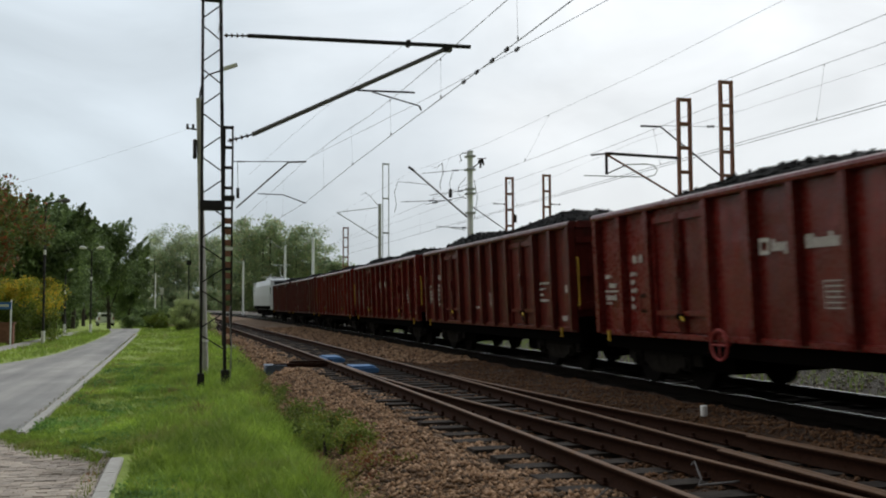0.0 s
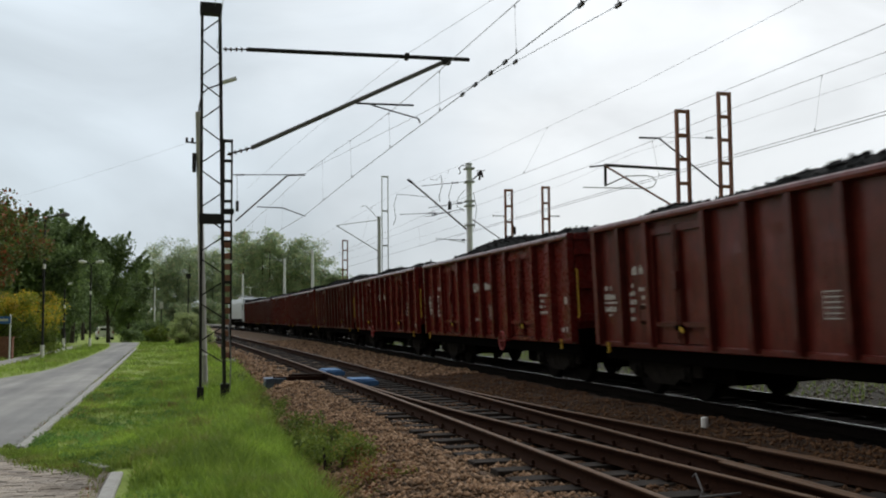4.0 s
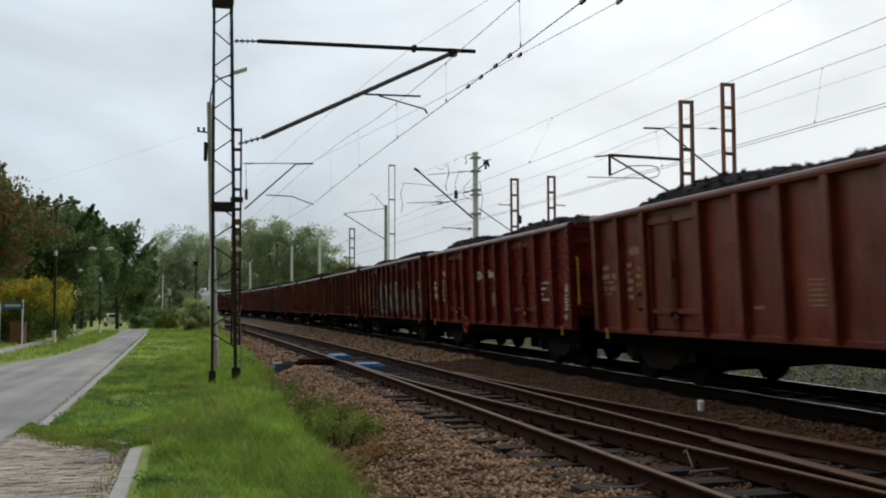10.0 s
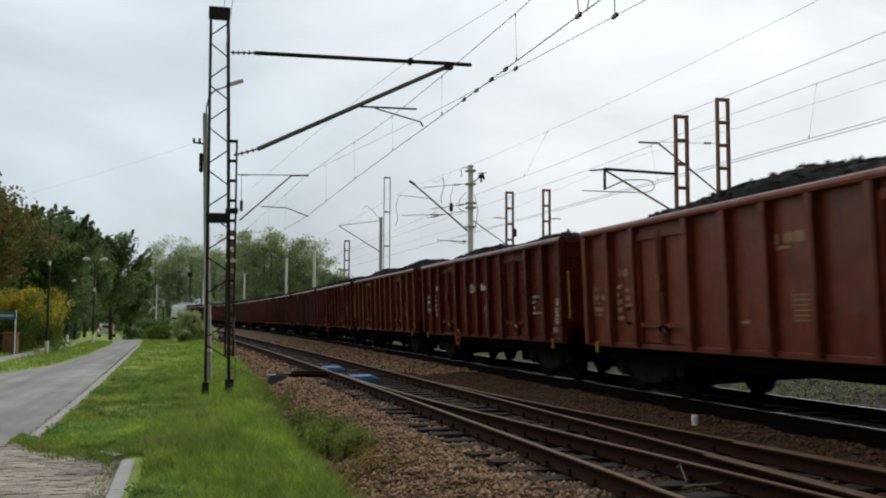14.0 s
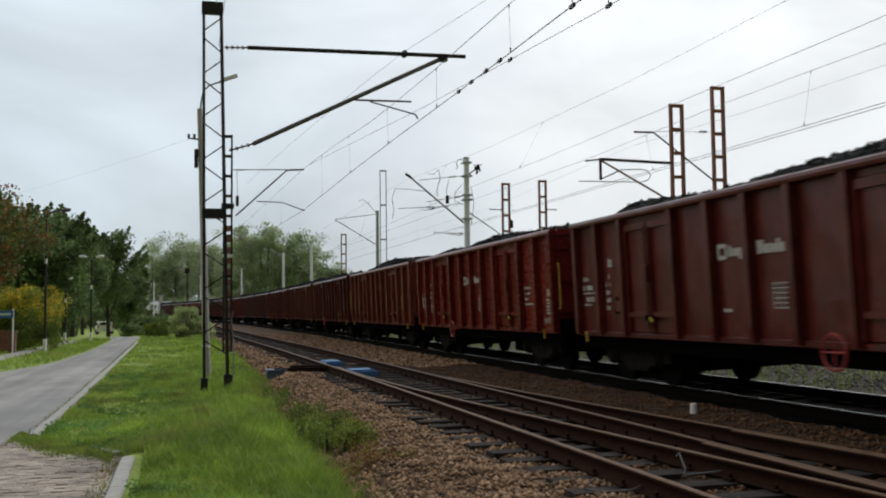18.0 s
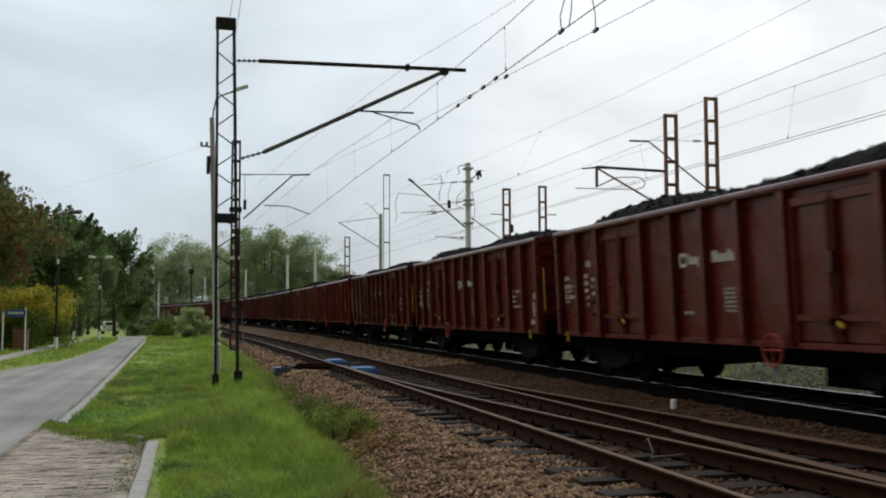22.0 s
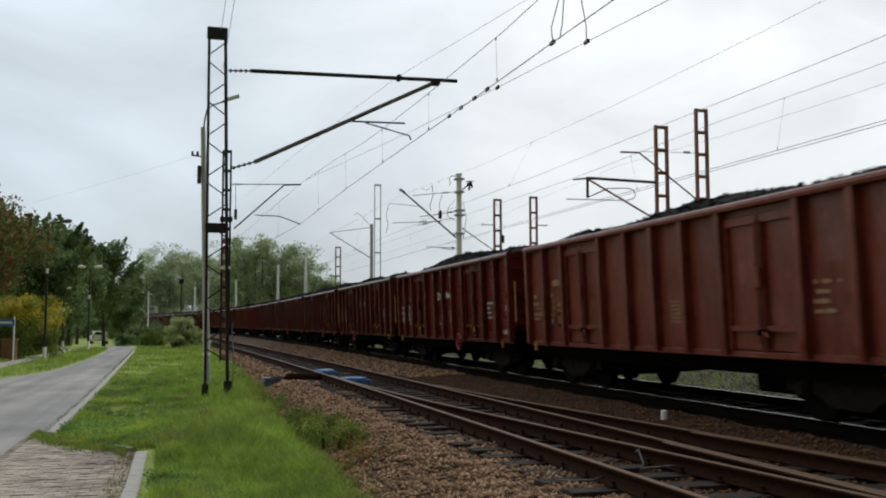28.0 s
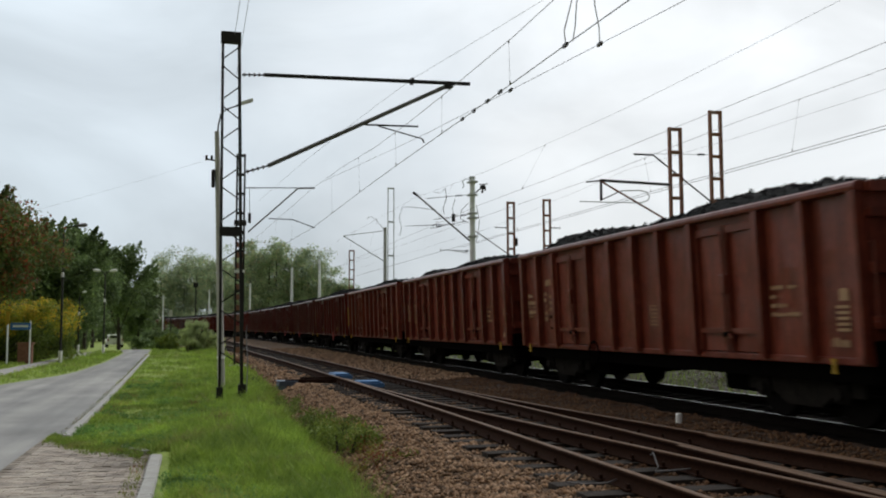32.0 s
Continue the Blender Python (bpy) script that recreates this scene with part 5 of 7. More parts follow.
def build_loco():
    """The electric locomotive at the head, 18.9 m long."""
    w = thing("locomotive", "pale grey electric locomotive pulling the coal train", "locomotive")
    prof = [(-1.45, 1.0), (1.45, 1.0), (1.48, 2.3), (1.40, 3.3), (1.15, 3.85), (-1.15, 3.85), (-1.40, 3.3), (-1.48, 2.3)]
    part("body", Geo().extrude(prof, -7.6, 7.6), LOCO_GREY, w)
    for s in (-1, 1):
        g = Geo()
        fr = [(7.6 * s, 3.85), (8.35 * s, 3.75), (8.85 * s, 2.5), (8.85 * s, 1.0), (7.6 * s, 1.0)]
        g.v = [(-1.42, y, z) for y, z in fr] + [(1.42, y, z) for y, z in fr]
        g.f = [(0, 1, 2, 3, 4), (5, 6, 7, 8, 9)] + [(i, (i + 1) % 5, 5 + (i + 1) % 5, 5 + i) for i in range(5)]
        cab = part("cab", g, LOCO_GREY, w)
        part("windscreen", Geo().beam((0, 8.42 * s, 3.62), (0, 8.80 * s, 2.68), 2.3, 0.03, (0, s, 0.4)), GLASS_DARK, cab)
        for x in (-1.0, 1.0):
            part("headlight", Geo().tube((x, 8.82 * s, 1.6), (x, 8.90 * s, 1.6), 0.11, k=12), WHITE, cab)
        part("side_window", Geo().box(-1.455, -1.42, 7.75 * s - 0.3, 7.75 * s + 0.3, 2.45, 3.1), GLASS_DARK, cab)
        for x in (-0.875, 0.875):
            part("buffer", Geo().tube((x, 8.85 * s, 1.06), (x, 9.45 * s, 1.06), 0.11, 0.2, 12), UNDER, w)
        part("pantograph", Geo().line([(0, 5.2 * s, 4.0), (0, 3.8 * s, 4.6), (0, 5.4 * s, 5.2 if s < 0 else 4.35)], 0.03).tube((-0.8, 5.4 * s, 5.2 if s < 0 else 4.35), (0.8, 5.4 * s, 5.2 if s < 0 else 4.35), 0.03), MAST_GREY, w)
        part("roof_box", Geo().box(-0.7, 0.7, 1.2 * s - 1.0, 1.2 * s + 1.0, 3.85, 4.15, 0.06), MAST_GREY, w)
        b = part("bogie", Geo().box(-1.2, 1.2, -1.9, 1.9, 0.45, 0.85, 0.05), UNDER, w, "", pose(0, 5.2 * s, 0))
        for yy in (-1.25, 1.25):
            part("wheelset", WHEELS, None, b, "", pose(0, yy, 0.5))
    part("underframe", Geo().box(-1.3, 1.3, -7.6, 7.6, 0.8, 1.0), UNDER, w)
    part("transformer_case", Geo().box(-1.25, 1.25, -2.2, 2.2, 0.35, 0.8, 0.06), UNDER, w)
    part("stripe", Geo().box(-1.487, -1.477, -7.6, 7.6, 1.02, 1.35), UNDER, w)
    return w


LOCO = build_loco()


def front_at(t):
    """Length along the track of the front of wagon 0 at t seconds."""
    return 18.15 + 7.0225 * t + 1.217e-4 * t ** 3


def ride(s):
    x, y, h = on_track(s)
    return pose(x, y, 0, 0, 0, math.degrees(h)) @ pose(0, 0, 0, 0, CANT, 0)


def motions():
    """The train draws away along its track."""
    times = [i * 1.0 for i in range(33)]
    for k, w in TRAIN.items():
        walk(w, [(t, ride(front_at(t) - PITCH * k - HALF)) for t in times])
    # the wheels roll, keyed at less than a quarter turn
    spin = [i / 12 for i in range(385)]
    for w in [*TRAIN.values(), LOCO]:
        for b in w.children:
            for o in b.children:
                if o.name.startswith("wheelset"):
                    x, y, z = o.matrix_basis.translation
                    walk(o, [(t, pose(x, y, z, -math.degrees((front_at(t) - front_at(0)) / 0.46))) for t in spin])
    walk(LOCO, [(t, ride(front_at(t) + 5 * PITCH + 0.62 + 9.5)) for t in times])

# ---- masts and overhead line ----


def insulator(g, p, q, n=4, r=0.055):
    """A string of sheds between p and q."""
    p, q = Vector(p), Vector(q)
    d = (q - p).normalized()
    for i in range(n):
        c = p.lerp(q, (i + 0.5) / n)
        g.tube(c - d * 0.02, c + d * 0.02, r, r * 0.55, 10)
    return g.tube(p, q, 0.018, k=6)


def ladder_mast(x, y, h, label, width=0.36, z0=-0.4, material=MAST_RUST, pitch=0.82, bar=0.085):
    """A mast of two uprights joined by short battens."""
    m = thing("ladder_mast", label, "mast", pose(x, y, 0), "rust-brown masts of the overhead line")
    for s in (-1, 1):
        part("upright", Geo().box(s * width / 2 - bar / 2, s * width / 2 + bar / 2, -0.07, 0.07, z0, h), material, m)
    z = h - 0.06
    while z > 0.3:
        part("batten", Geo().box(-width / 2 + bar / 2, width / 2 - bar / 2, -0.05, 0.05, z - 0.055, z + 0.055), material, m)
        z -= pitch
    part("footing", Geo().box(-0.35, 0.35, -0.3, 0.3, z0 - 0.2, z0 + 0.25, 0.03), CONCRETE, m)
    return m


def pole_mast(x, y, h, r, label, material=MAST_PALE, z0=-0.6):
    m = thing("pole_mast", label, "mast", pose(x, y, 0), "pale pole masts of the overhead line")
    part("shaft", Geo().tube((0, 0, z0), (0, 0, h), r, r * 0.8, 14), material, m)
    part("cap", Geo().tube((0, 0, h), (0, 0, h + 0.06), r * 1.05, r * 0.9, 14), MAST_GREY, m)
    return m


def near_mast():
    m = thing("lattice_mast", "dark flat lattice mast with a long cantilever over the siding", "mast", pose(0, 21, 0))
    zb, zt = -0.35, 8.0
    L, R = [(0.39, zb), (0.345, zt)], [(0.875, zb), (0.705, zt)]
    for s, w in ((L, 0.058), (R, 0.068)):
        part("leg", Geo().beam((s[0][0], 0, zb), (s[1][0], 0, zt), w, 0.16, (0, 1, 0)), MAST_DARK, m)
    def at(s, z):
        return s[0][0] + (s[1][0] - s[0][0]) * (z - zb) / (zt - zb)
    z, i = 0.5, 0
    while z < 7.45:
        a, b = (L, R) if i % 2 else (R, L)
        part("lacing_bar", Geo().beam((at(a, z), -0.07, z), (at(b, z + 0.30), -0.07, z + 0.30), 0.014, 0.026), MAST_DARK, m)
        z += 0.46
        i += 1
    part("top_plate", Geo().box(0.30, 0.75, -0.10, 0.10, 7.80, 8.04, 0.01), MAST_DARK, m)
    part("middle_plate", Geo().box(0.33, 0.83, -0.11, 0.11, 3.38, 3.58, 0.01), MAST_DARK, m)
    part("foot_sleeve", Geo().box(0.79, 0.96, -0.12, 0.12, -0.45, 0.08, 0.01), MAST_DARK, m)
    part("foot_sleeve", Geo().box(0.32, 0.46, -0.12, 0.12, -0.45, 0.02, 0.01), MAST_DARK, m)
    part("strut_insulator", insulator(Geo(), (0.78, 0, 7.08), (1.34, 0, 7.11), 5), INSULATOR, m)
    part("strut_insulator", insulator(Geo(), (0.88, 0, 4.84), (1.46, 0, 5.03), 5), INSULATOR, m)
    part("top_tube", Geo().tube((1.3, 0, 7.11), (6.19, 0, 7.20), 0.046, k=10), MAST_DARK, m)
    brace = part("brace_tube", Geo().tube((1.40, 0, 5.01), (5.66, 0, 7.14), 0.05, k=10), MAST_MID, m)
    part("clamp", Geo().box(5.55, 5.75, -0.06, 0.06, 7.05, 7.22, 0.02), MAST_DARK, brace)
    part("clamp", Geo().box(4.70, 4.80, -0.06, 0.06, 7.10, 7.25, 0.02), MAST_DARK, brace)
    part("steady_arm", Geo().tube((3.62, 0, 6.07), (4.90, 0, 6.09), 0.022).tube((3.95, 0, 6.05), (5.0, 0, 5.80), 0.016).tube((5.0, 0, 5.80), (5.05, 0, 5.70), 0.02), MAST_DARK, m)
    part("earth_wire", Geo().line([(0.98, 0.1, -0.3), (1.0, 0.1, 0.6), (0.95, 0.05, 1.2), (0.98, 0.05, 1.4)], 0.012), WIRE, m)
    return m


near_mast()


def second_mast():
    m = ladder_mast(1.52, 38, 8.3, "dark rusty ladder mast carrying a cantilever over the siding", 0.30, material=MAST_DARK, pitch=0.78, bar=0.07)
    part("collar", Geo().box(-0.2, 0.2, -0.09, 0.09, 3.50, 3.62), WHITE, m, "white band")
    for i in range(12):
        part("batten", Geo().box(-0.115, 0.115, -0.06, 0.06, -0.1 + i * 0.42, 0.12 + i * 0.42), MAST_RUST, m)
    part("rod", Geo().tube((0.18, 0, 6.93), (2.97, 0, 7.02), 0.018), MAST_DARK, m)
    part("strut_insulator", insulator(Geo(), (0.30, 0, 6.93), (0.62, 0, 6.94), 3), INSULATOR, m)
    part("brace_tube", Geo().tube((0.31, 0, 5.14), (2.30, 0, 6.99), 0.03).tube((2.25, 0, 6.98), (2.97, 0, 7.02), 0.035), MAST_MID, m)
    part("steady_arm", Geo().line([(1.12, 0, 5.71), (2.10, 0, 5.69), (2.98, 0, 5.38)], 0.02), MAST_DARK, m)
    part("tension_weight", Geo().tube((0.36, -0.1, 5.5), (0.36, -0.1, 5.9), 0.06, k=12).tube((0.36, -0.1, 5.9), (0.34, -0.1, 6.9), 0.010), MAST_DARK, m)
    part("switch_box", Geo().box(-0.24, 0.24, -0.12, 0.12, 5.40, 5.6, 0.02), MAST_DARK, m)


second_mast()


def row_masts():
    a = ladder_mast(16.2, 29.4, 8.35, "rust-brown ladder mast with a cantilever and contact arm beyond the train", 0.42)
    part("cantilever", Geo().beam((-0.2, 0, 6.30), (-2.88, 0, 6.36), 0.06, 0.09).beam((-2.80, 0, 6.36), (-3.40, 0, 6.28), 0.04, 0.05), MAST_DARK, a)
    part("brace_tube", Geo().tube((-2.88, 0, 6.34), (-0.15, 0, 4.92), 0.035), MAST_RUST, a)
    part("drop_bracket", Geo().beam((-2.86, 0, 6.34), (-2.86, 0, 5.66), 0.08, 0.05).tube((-2.86, 0, 5.68), (-2.1, 0, 6.02), 0.02), MAST_DARK, a)
    part("contact_arm", Geo().tube((-3.66, 0, 5.60), (-1.4, 0, 5.62), 0.018).line([(-1.4, 0, 5.62), (-1.12, 0, 5.70), (-1.02, 0, 5.86), (-1.15, 0, 6.02), (-1.4, 0, 6.06), (-2.1, 0, 6.02)], 0.02), MAST_GREY, a)
    b = ladder_mast(18.17, 30, 9.2, "tall rust-brown ladder mast with a slanting bracket beyond the train", 0.42)
    part("bracket", Geo().tube((-2.53, 0, 7.46), (-0.2, 0, 5.80), 0.03).tube((-2.5, 0, 7.46), (-3.27, 0, 7.45), 0.035), MAST_DARK, b)
    part("rod", insulator(Geo().tube((-2.5, 0, 7.5), (-0.2, 0, 7.56), 0.008), (-0.75, 0, 7.55), (-0.45, 0, 7.56), 3), MAST_DARK, b)
    c = ladder_mast(16.0, 47, 7.95, "rust-brown ladder mast with an insulator arm beyond the train", 0.36)
    part("rod", insulator(Geo(), (-0.9, 0, 6.55), (-0.2, 0, 6.55), 4), INSULATOR, c)
    part("tension_gear", Geo().tube((0.28, 0, 5.6), (0.28, 0, 6.0), 0.10, k=12).tube((0.25, 0, 6.0), (0.15, 0, 6.6), 0.02), MAST_DARK, c)
    d = ladder_mast(18.04, 47, 8.15, "rust-brown ladder mast with a short insulator arm beyond the train", 0.36)
    part("rod", insulator(Geo(), (0.2, 0, 6.6), (0.8, 0, 6.6), 4), INSULATOR, d)
    ladder_mast(12.74, 80, 7.9, "small rust-brown ladder mast far along the line", 0.40)
    w = pole_mast(12.70, 43, 8.5, 0.16, "pale steel pole mast with switch gear and a cantilever", MAST_PALE)
    gear = part("switch_gear", Geo().box(0.42, 0.62, -0.12, 0.12, 7.98, 8.16, 0.03).tube((0.1, 0, 7.75), (0.5, 0, 8.05), 0.03), MAST_DARK, w)
    part("switch_blade", Geo().tube((0.50, 0, 7.78), (0.56, 0, 8.22), 0.055, 0.03).tube((0.66, 0, 7.9), (0.62, 0, 8.2), 0.05, 0.03).tube((0.35, 0, 8.2), (0.78, 0, 8.24), 0.02), INSULATOR, gear)
    part("top_hook", Geo().line([(-0.1, 0, 8.42), (-0.35, 0, 8.45), (-0.5, 0, 8.30), (-0.42, 0, 8.1), (-0.5, 0, 8.0)], 0.02), MAST_DARK, w)
    cant = part("cantilever", Geo().tube((-0.15, 0, 5.45), (-2.86, 0, 7.66), 0.04), MAST_MID, w)
    part("end_clamp", Geo().tube((-2.95, 0, 7.70), (-2.70, 0, 7.55), 0.06), MAST_DARK, cant)
    for (x0, z0), (x1, z1), ins in (((-0.15, 7.68), (-2.3, 7.42), (0.18, 0.34)), ((-0.15, 6.72), (-1.95, 6.42), (0.10, 0.24)), ((-0.9, 6.22), (-3.3, 6.08), (0.30, 0.46)), ((-0.3, 6.4), (-2.1, 6.0), (0.70, 0.85)), ((-0.1, 4.95), (-1.6, 4.98), (0.1, 0.2))):
        a, b = Vector((x0, 0, z0)), Vector((x1, 0, z1))
        part("rod", insulator(Geo().tube(a, b, 0.014), a.lerp(b, ins[0]), a.lerp(b, ins[1]), 3, 0.055), MAST_DARK, w)
    part("short_bracket", Geo().tube((-0.25, 0, 4.85), (-1.1, 0, 4.97), 0.02).tube((-1.6, 0, 5.05), (-1.6, 0, 4.9), 0.015), MAST_GREY, w)
    for z in (8.25, 7.62, 6.72, 6.5, 5.6):
        part("collar", Geo().box(-0.22, 0.22, -0.2, 0.2, z, z + 0.09, 0.02), MAST_GREY, w)
    part("suspended_gear", Geo().tube((-0.95, 0, 6.35), (-0.95, 0, 6.72), 0.085, k=10).line([(-0.95, 0, 6.72), (-1.0, 0, 7.0), (-0.85, 0, 7.5)], 0.012), MAST_DARK, w)
    part("jumper", Geo().line([(-1.35, 0, 7.95), (-1.3, 0, 7.5), (-1.45, 0, 7.0), (-1.42, 0, 6.7)], 0.014).line([(-1.35, 0, 7.95), (-1.6, 0, 7.7), (-1.9, 0, 7.75)], 0.010), MAST_DARK, w)
    part("jumper", Geo().line([(-1.95, 0, 6.9), (-2.8, 0, 6.98), (-3.45, 0, 7.0), (-3.6, 0, 6.5), (-3.5, 0, 5.95), (-3.6, 0, 5.6)], 0.012), MAST_DARK, w)
    part("jumper", Geo().line([(-0.2, 0, 7.3), (-0.55, 0, 6.9), (-0.6, 0, 6.5), (-0.2, 0, 6.3)], 0.012).line([(0.2, 0, 7.2), (0.35, 0, 6.4), (0.2, 0, 5.4)], 0.012), MAST_DARK, w)
    part("stay", Geo().tube((0.1, 0, 5.95), (2.0, 0, 4.7), 0.025), MAST_MID, w)
    g = pole_mast(13.7, 70, 8.8, 0.15, "grey pole mast with a cantilever far along the line", MAST_GREY)
    part("cantilever", Geo().tube((-0.1, 0, 6.3), (-3.2, 0, 8.15), 0.035).tube((-0.1, 0, 8.6), (-3.2, 0, 8.15), 0.025), MAST_GREY, g)
    part("bracket", Geo().line([(-0.1, 0, 8.7), (-0.7, 0, 9.4), (-1.1, 0, 9.7), (-1.4, 0, 9.5)], 0.02), MAST_GREY, g)
    ladder_mast(14.25, 70.5, 12.0, "tall thin grey lattice post beside the line", 0.46, material=MAST_GREY, pitch=2.6, bar=0.05)
    for x, y, h, r in ((12.5, 100, 8.35, 0.17), (10.75, 112, 8.2, 0.17), (8.0, 150, 8.1, 0.16), (2.5, 200, 8.9, 0.17), (-7.2, 150, 6.4, 0.11), (-5.0, 152, 6.2, 0.10)):
        p = pole_mast(x, y, h, r, "pale concrete pole mast far along the line")
        part("arm", Geo().tube((0, 0, h - 0.6), (-1.6, 0, h + 0.5), 0.03).tube((0, 0, h - 0.2), (-1.5, 0, h - 0.1), 0.02), MAST_GREY, p)
    s = pole_mast(-0.2, 205, 10.2, 0.14, "dark signal post far along the line", MAST_DARK)
    part("signal_head", Geo().box(-0.5, 0.5, -0.2, 0.2, 9.6, 10.6, 0.05), MAST_DARK, s)


row_masts()


def track_sign():
    """A white board on a dark post beside the line behind the bush."""
    m = thing("track_sign", "white board on a dark post beside the far line", "track sign", pose(-2.58, 100, -0.6))
    part("post", Geo().tube((0, 0, -0.3), (0, 0, 3.58), 0.05, k=8), MAST_DARK, m)
    part("board", Geo().box(-0.17, 0.17, -0.05, 0.0, 3.00, 3.68, 0.03), WHITE, m, "white board")


track_sign()


def lamp_pole():
    p = thing("utility_pole", "grey timber pole with a street lamp and insulators", "utility pole", pose(0.47, 24.0, 0))
    part("shaft", Geo().tube((0.05, 0, -0.5), (-0.17, 0, 6.35), 0.095, 0.062, 12), OLD_WOOD, p)
    part("lamp_arm", Geo().line([(-0.16, 0, 5.9), (-0.14, 0, 6.5), (-0.08, 0, 6.8), (0.06, 0, 6.94), (0.36, 0, 7.06)], 0.020).tube((0.30, 0, 7.04), (0.44, 0, 7.10), 0.028), MAST_DARK, p)
    part("lamp_head", Geo().beam((0.40, 0, 7.10), (0.72, 0, 7.22), 0.15, 0.07), WHITE, p, "pale lamp head")
    part("crossarm", Geo().beam((-0.44, 0, 5.62), (-0.04, 0, 5.58), 0.035, 0.035).tube((-0.42, 0, 5.6), (-0.42, 0, 5.72), 0.03).tube((-0.29, 0, 5.6), (-0.29, 0, 5.72), 0.03), MAST_DARK, p)
    part("fuse_box", Geo().box(-0.29, -0.20, -0.08, 0.08, 4.9, 5.35, 0.02), MAST_DARK, p)
    part("band", Geo().tube((0.015, 0, 0.55), (0.015, 0, 0.62), 0.10, k=12), WHITE, p)


lamp_pole()


def sagged(p, q, sag, n=14):
    p, q = Vector(p), Vector(q)
    return [tuple(p.lerp(q, i / n) - Vector((0, 0, sag * 4 * (i / n) * (1 - i / n)))) for i in range(n + 1)]


def at_y(pts, y):
    """The point of a wire at the way y along the line."""
    ys = [p[1] for p in pts]
    return float(np.interp(y, ys, [p[0] for p in pts])), y, float(np.interp(y, ys, [p[2] for p in pts]))


def overhead(label, carrier, contacts, droppers, r=0.0038, sag=0.0):
    """A carrier wire with contact wires under it; droppers: the ways along the line at which the two are tied."""
    o = thing("overhead_line", label, "overhead wires")
    pts = []
    for p, q in zip(carrier, carrier[1:]):
        pts += sagged(p, q, sag * (q[1] - p[1]), 6)[:-1]
    pts.append(carrier[-1])
    part("carrier_wire", Geo().line(pts, r, 5), WIRE, o)
    for c in contacts:
        part("contact_wire", Geo().line(c, r * 1.3, 5), WIRE, o)
    for y in droppers:
        a, b = at_y(pts, y), at_y(contacts[0], y)
        part("dropper", Geo().tube(a, b, 0.0028, k=4).tube(b, (b[0], b[1], b[2] + 0.07), 0.014, k=5).tube((a[0], a[1], a[2] - 0.05), a, 0.012, k=5), WIRE, o)
    return o


def nx(y):
    return float(near_x(y))


A_WIRE = [(5.9, -22, 5.4), (4.96, 12, 5.4), (4.85, 17, 5.4), (4.71, 22, 5.4), (4.6, 27, 5.4), (4.46, 38, 5.4), (nx(60), 60, 5.4), (nx(85), 85, 5.4), (nx(120), 120, 5.4)]
B_WIRE = [(6.9, -3, 5.1), (5.78, 12, 5.62), (5.12, 21, 5.94), (4.64, 38, 7.2)]
siding_line = overhead("overhead wires above the siding", [(6.0, -22, 7.2), (4.94, 12, 6.2), (4.9, 14, 6.16), (4.81, 18.4, 6.2), (4.7, 21.5, 6.22), (4.62, 25, 6.33), (4.5, 29.3, 6.57), (4.49, 38, 7.08), (nx(60) + 0.1, 60, 6.9), (nx(85), 85, 6.9), (nx(120), 120, 6.9)],
                       [A_WIRE], (4.0, 9.0, 14.2, 18.4, 22.6, 27.5, 33.0, 44, 50, 56, 68, 76), 0.0065)
branch_line = overhead("overhead wires above the branch of the turnout", [(8.6, 0, 7.3), (5.45, 17, 7.2), (4.74, 20.8, 7.2), (4.37, 24, 7.2), (3.46, 33.2, 7.2), (2.6, 44, 7.2)],
                       [B_WIRE], (), 0.0040)
for wire, owner, spots in ((A_WIRE, siding_line, (11.85, 14.7, 15.4, 16.2, 16.95)), (B_WIRE, branch_line, (12.4, 15.9))):
    for y in spots:
        x, y, z = at_y(wire, y)
        part("wire_clamp", Geo().box(x - 0.022, x + 0.022, y - 0.07, y + 0.07, z - 0.03, z + 0.03, 0.008), INSULATOR, owner)
part("jumper", Geo().line([(4.97, 11.85, 5.42), (4.93, 11.8, 5.6), (4.95, 11.6, 5.9), (5.0, 11.3, 6.6)], 0.008).line([(5.02, 11.7, 5.42), (5.06, 11.7, 5.65), (5.0, 11.5, 5.9), (5.06, 11.2, 6.6)], 0.008), WIRE, siding_line)
part("jumper", Geo().line([(5.75, 12.4, 5.64), (5.70, 12.3, 5.85), (5.5, 12.0, 6.1), (5.3, 11.6, 6.7)], 0.008), WIRE, branch_line)
overhead("overhead wires above the train's track", [(10.35, -22, 7.0), (10.28, 14.5, 6.8), (10.2, 20.8, 6.78), (10.06, 24.3, 6.8), (9.81, 31.2, 6.85), (9.78, 43, 7.4), (far_x(70) + 0.4, 70, 7.5), (far_x(112) + 0.3, 112, 7.4), (far_x(150), 150, 7.4), (far_x(200), 200, 7.4)],
         [[(9.6, -22, 5.45), (9.5, 12, 5.45), (9.4, 19, 5.45), (9.35, 24, 5.45), (9.13, 30, 5.45), (far_x(70), 70, 5.45), (far_x(112), 112, 5.45), (far_x(150), 150, 5.45), (far_x(200), 200, 5.45)]], (26.0, 36.0, 52, 60, 78, 90))
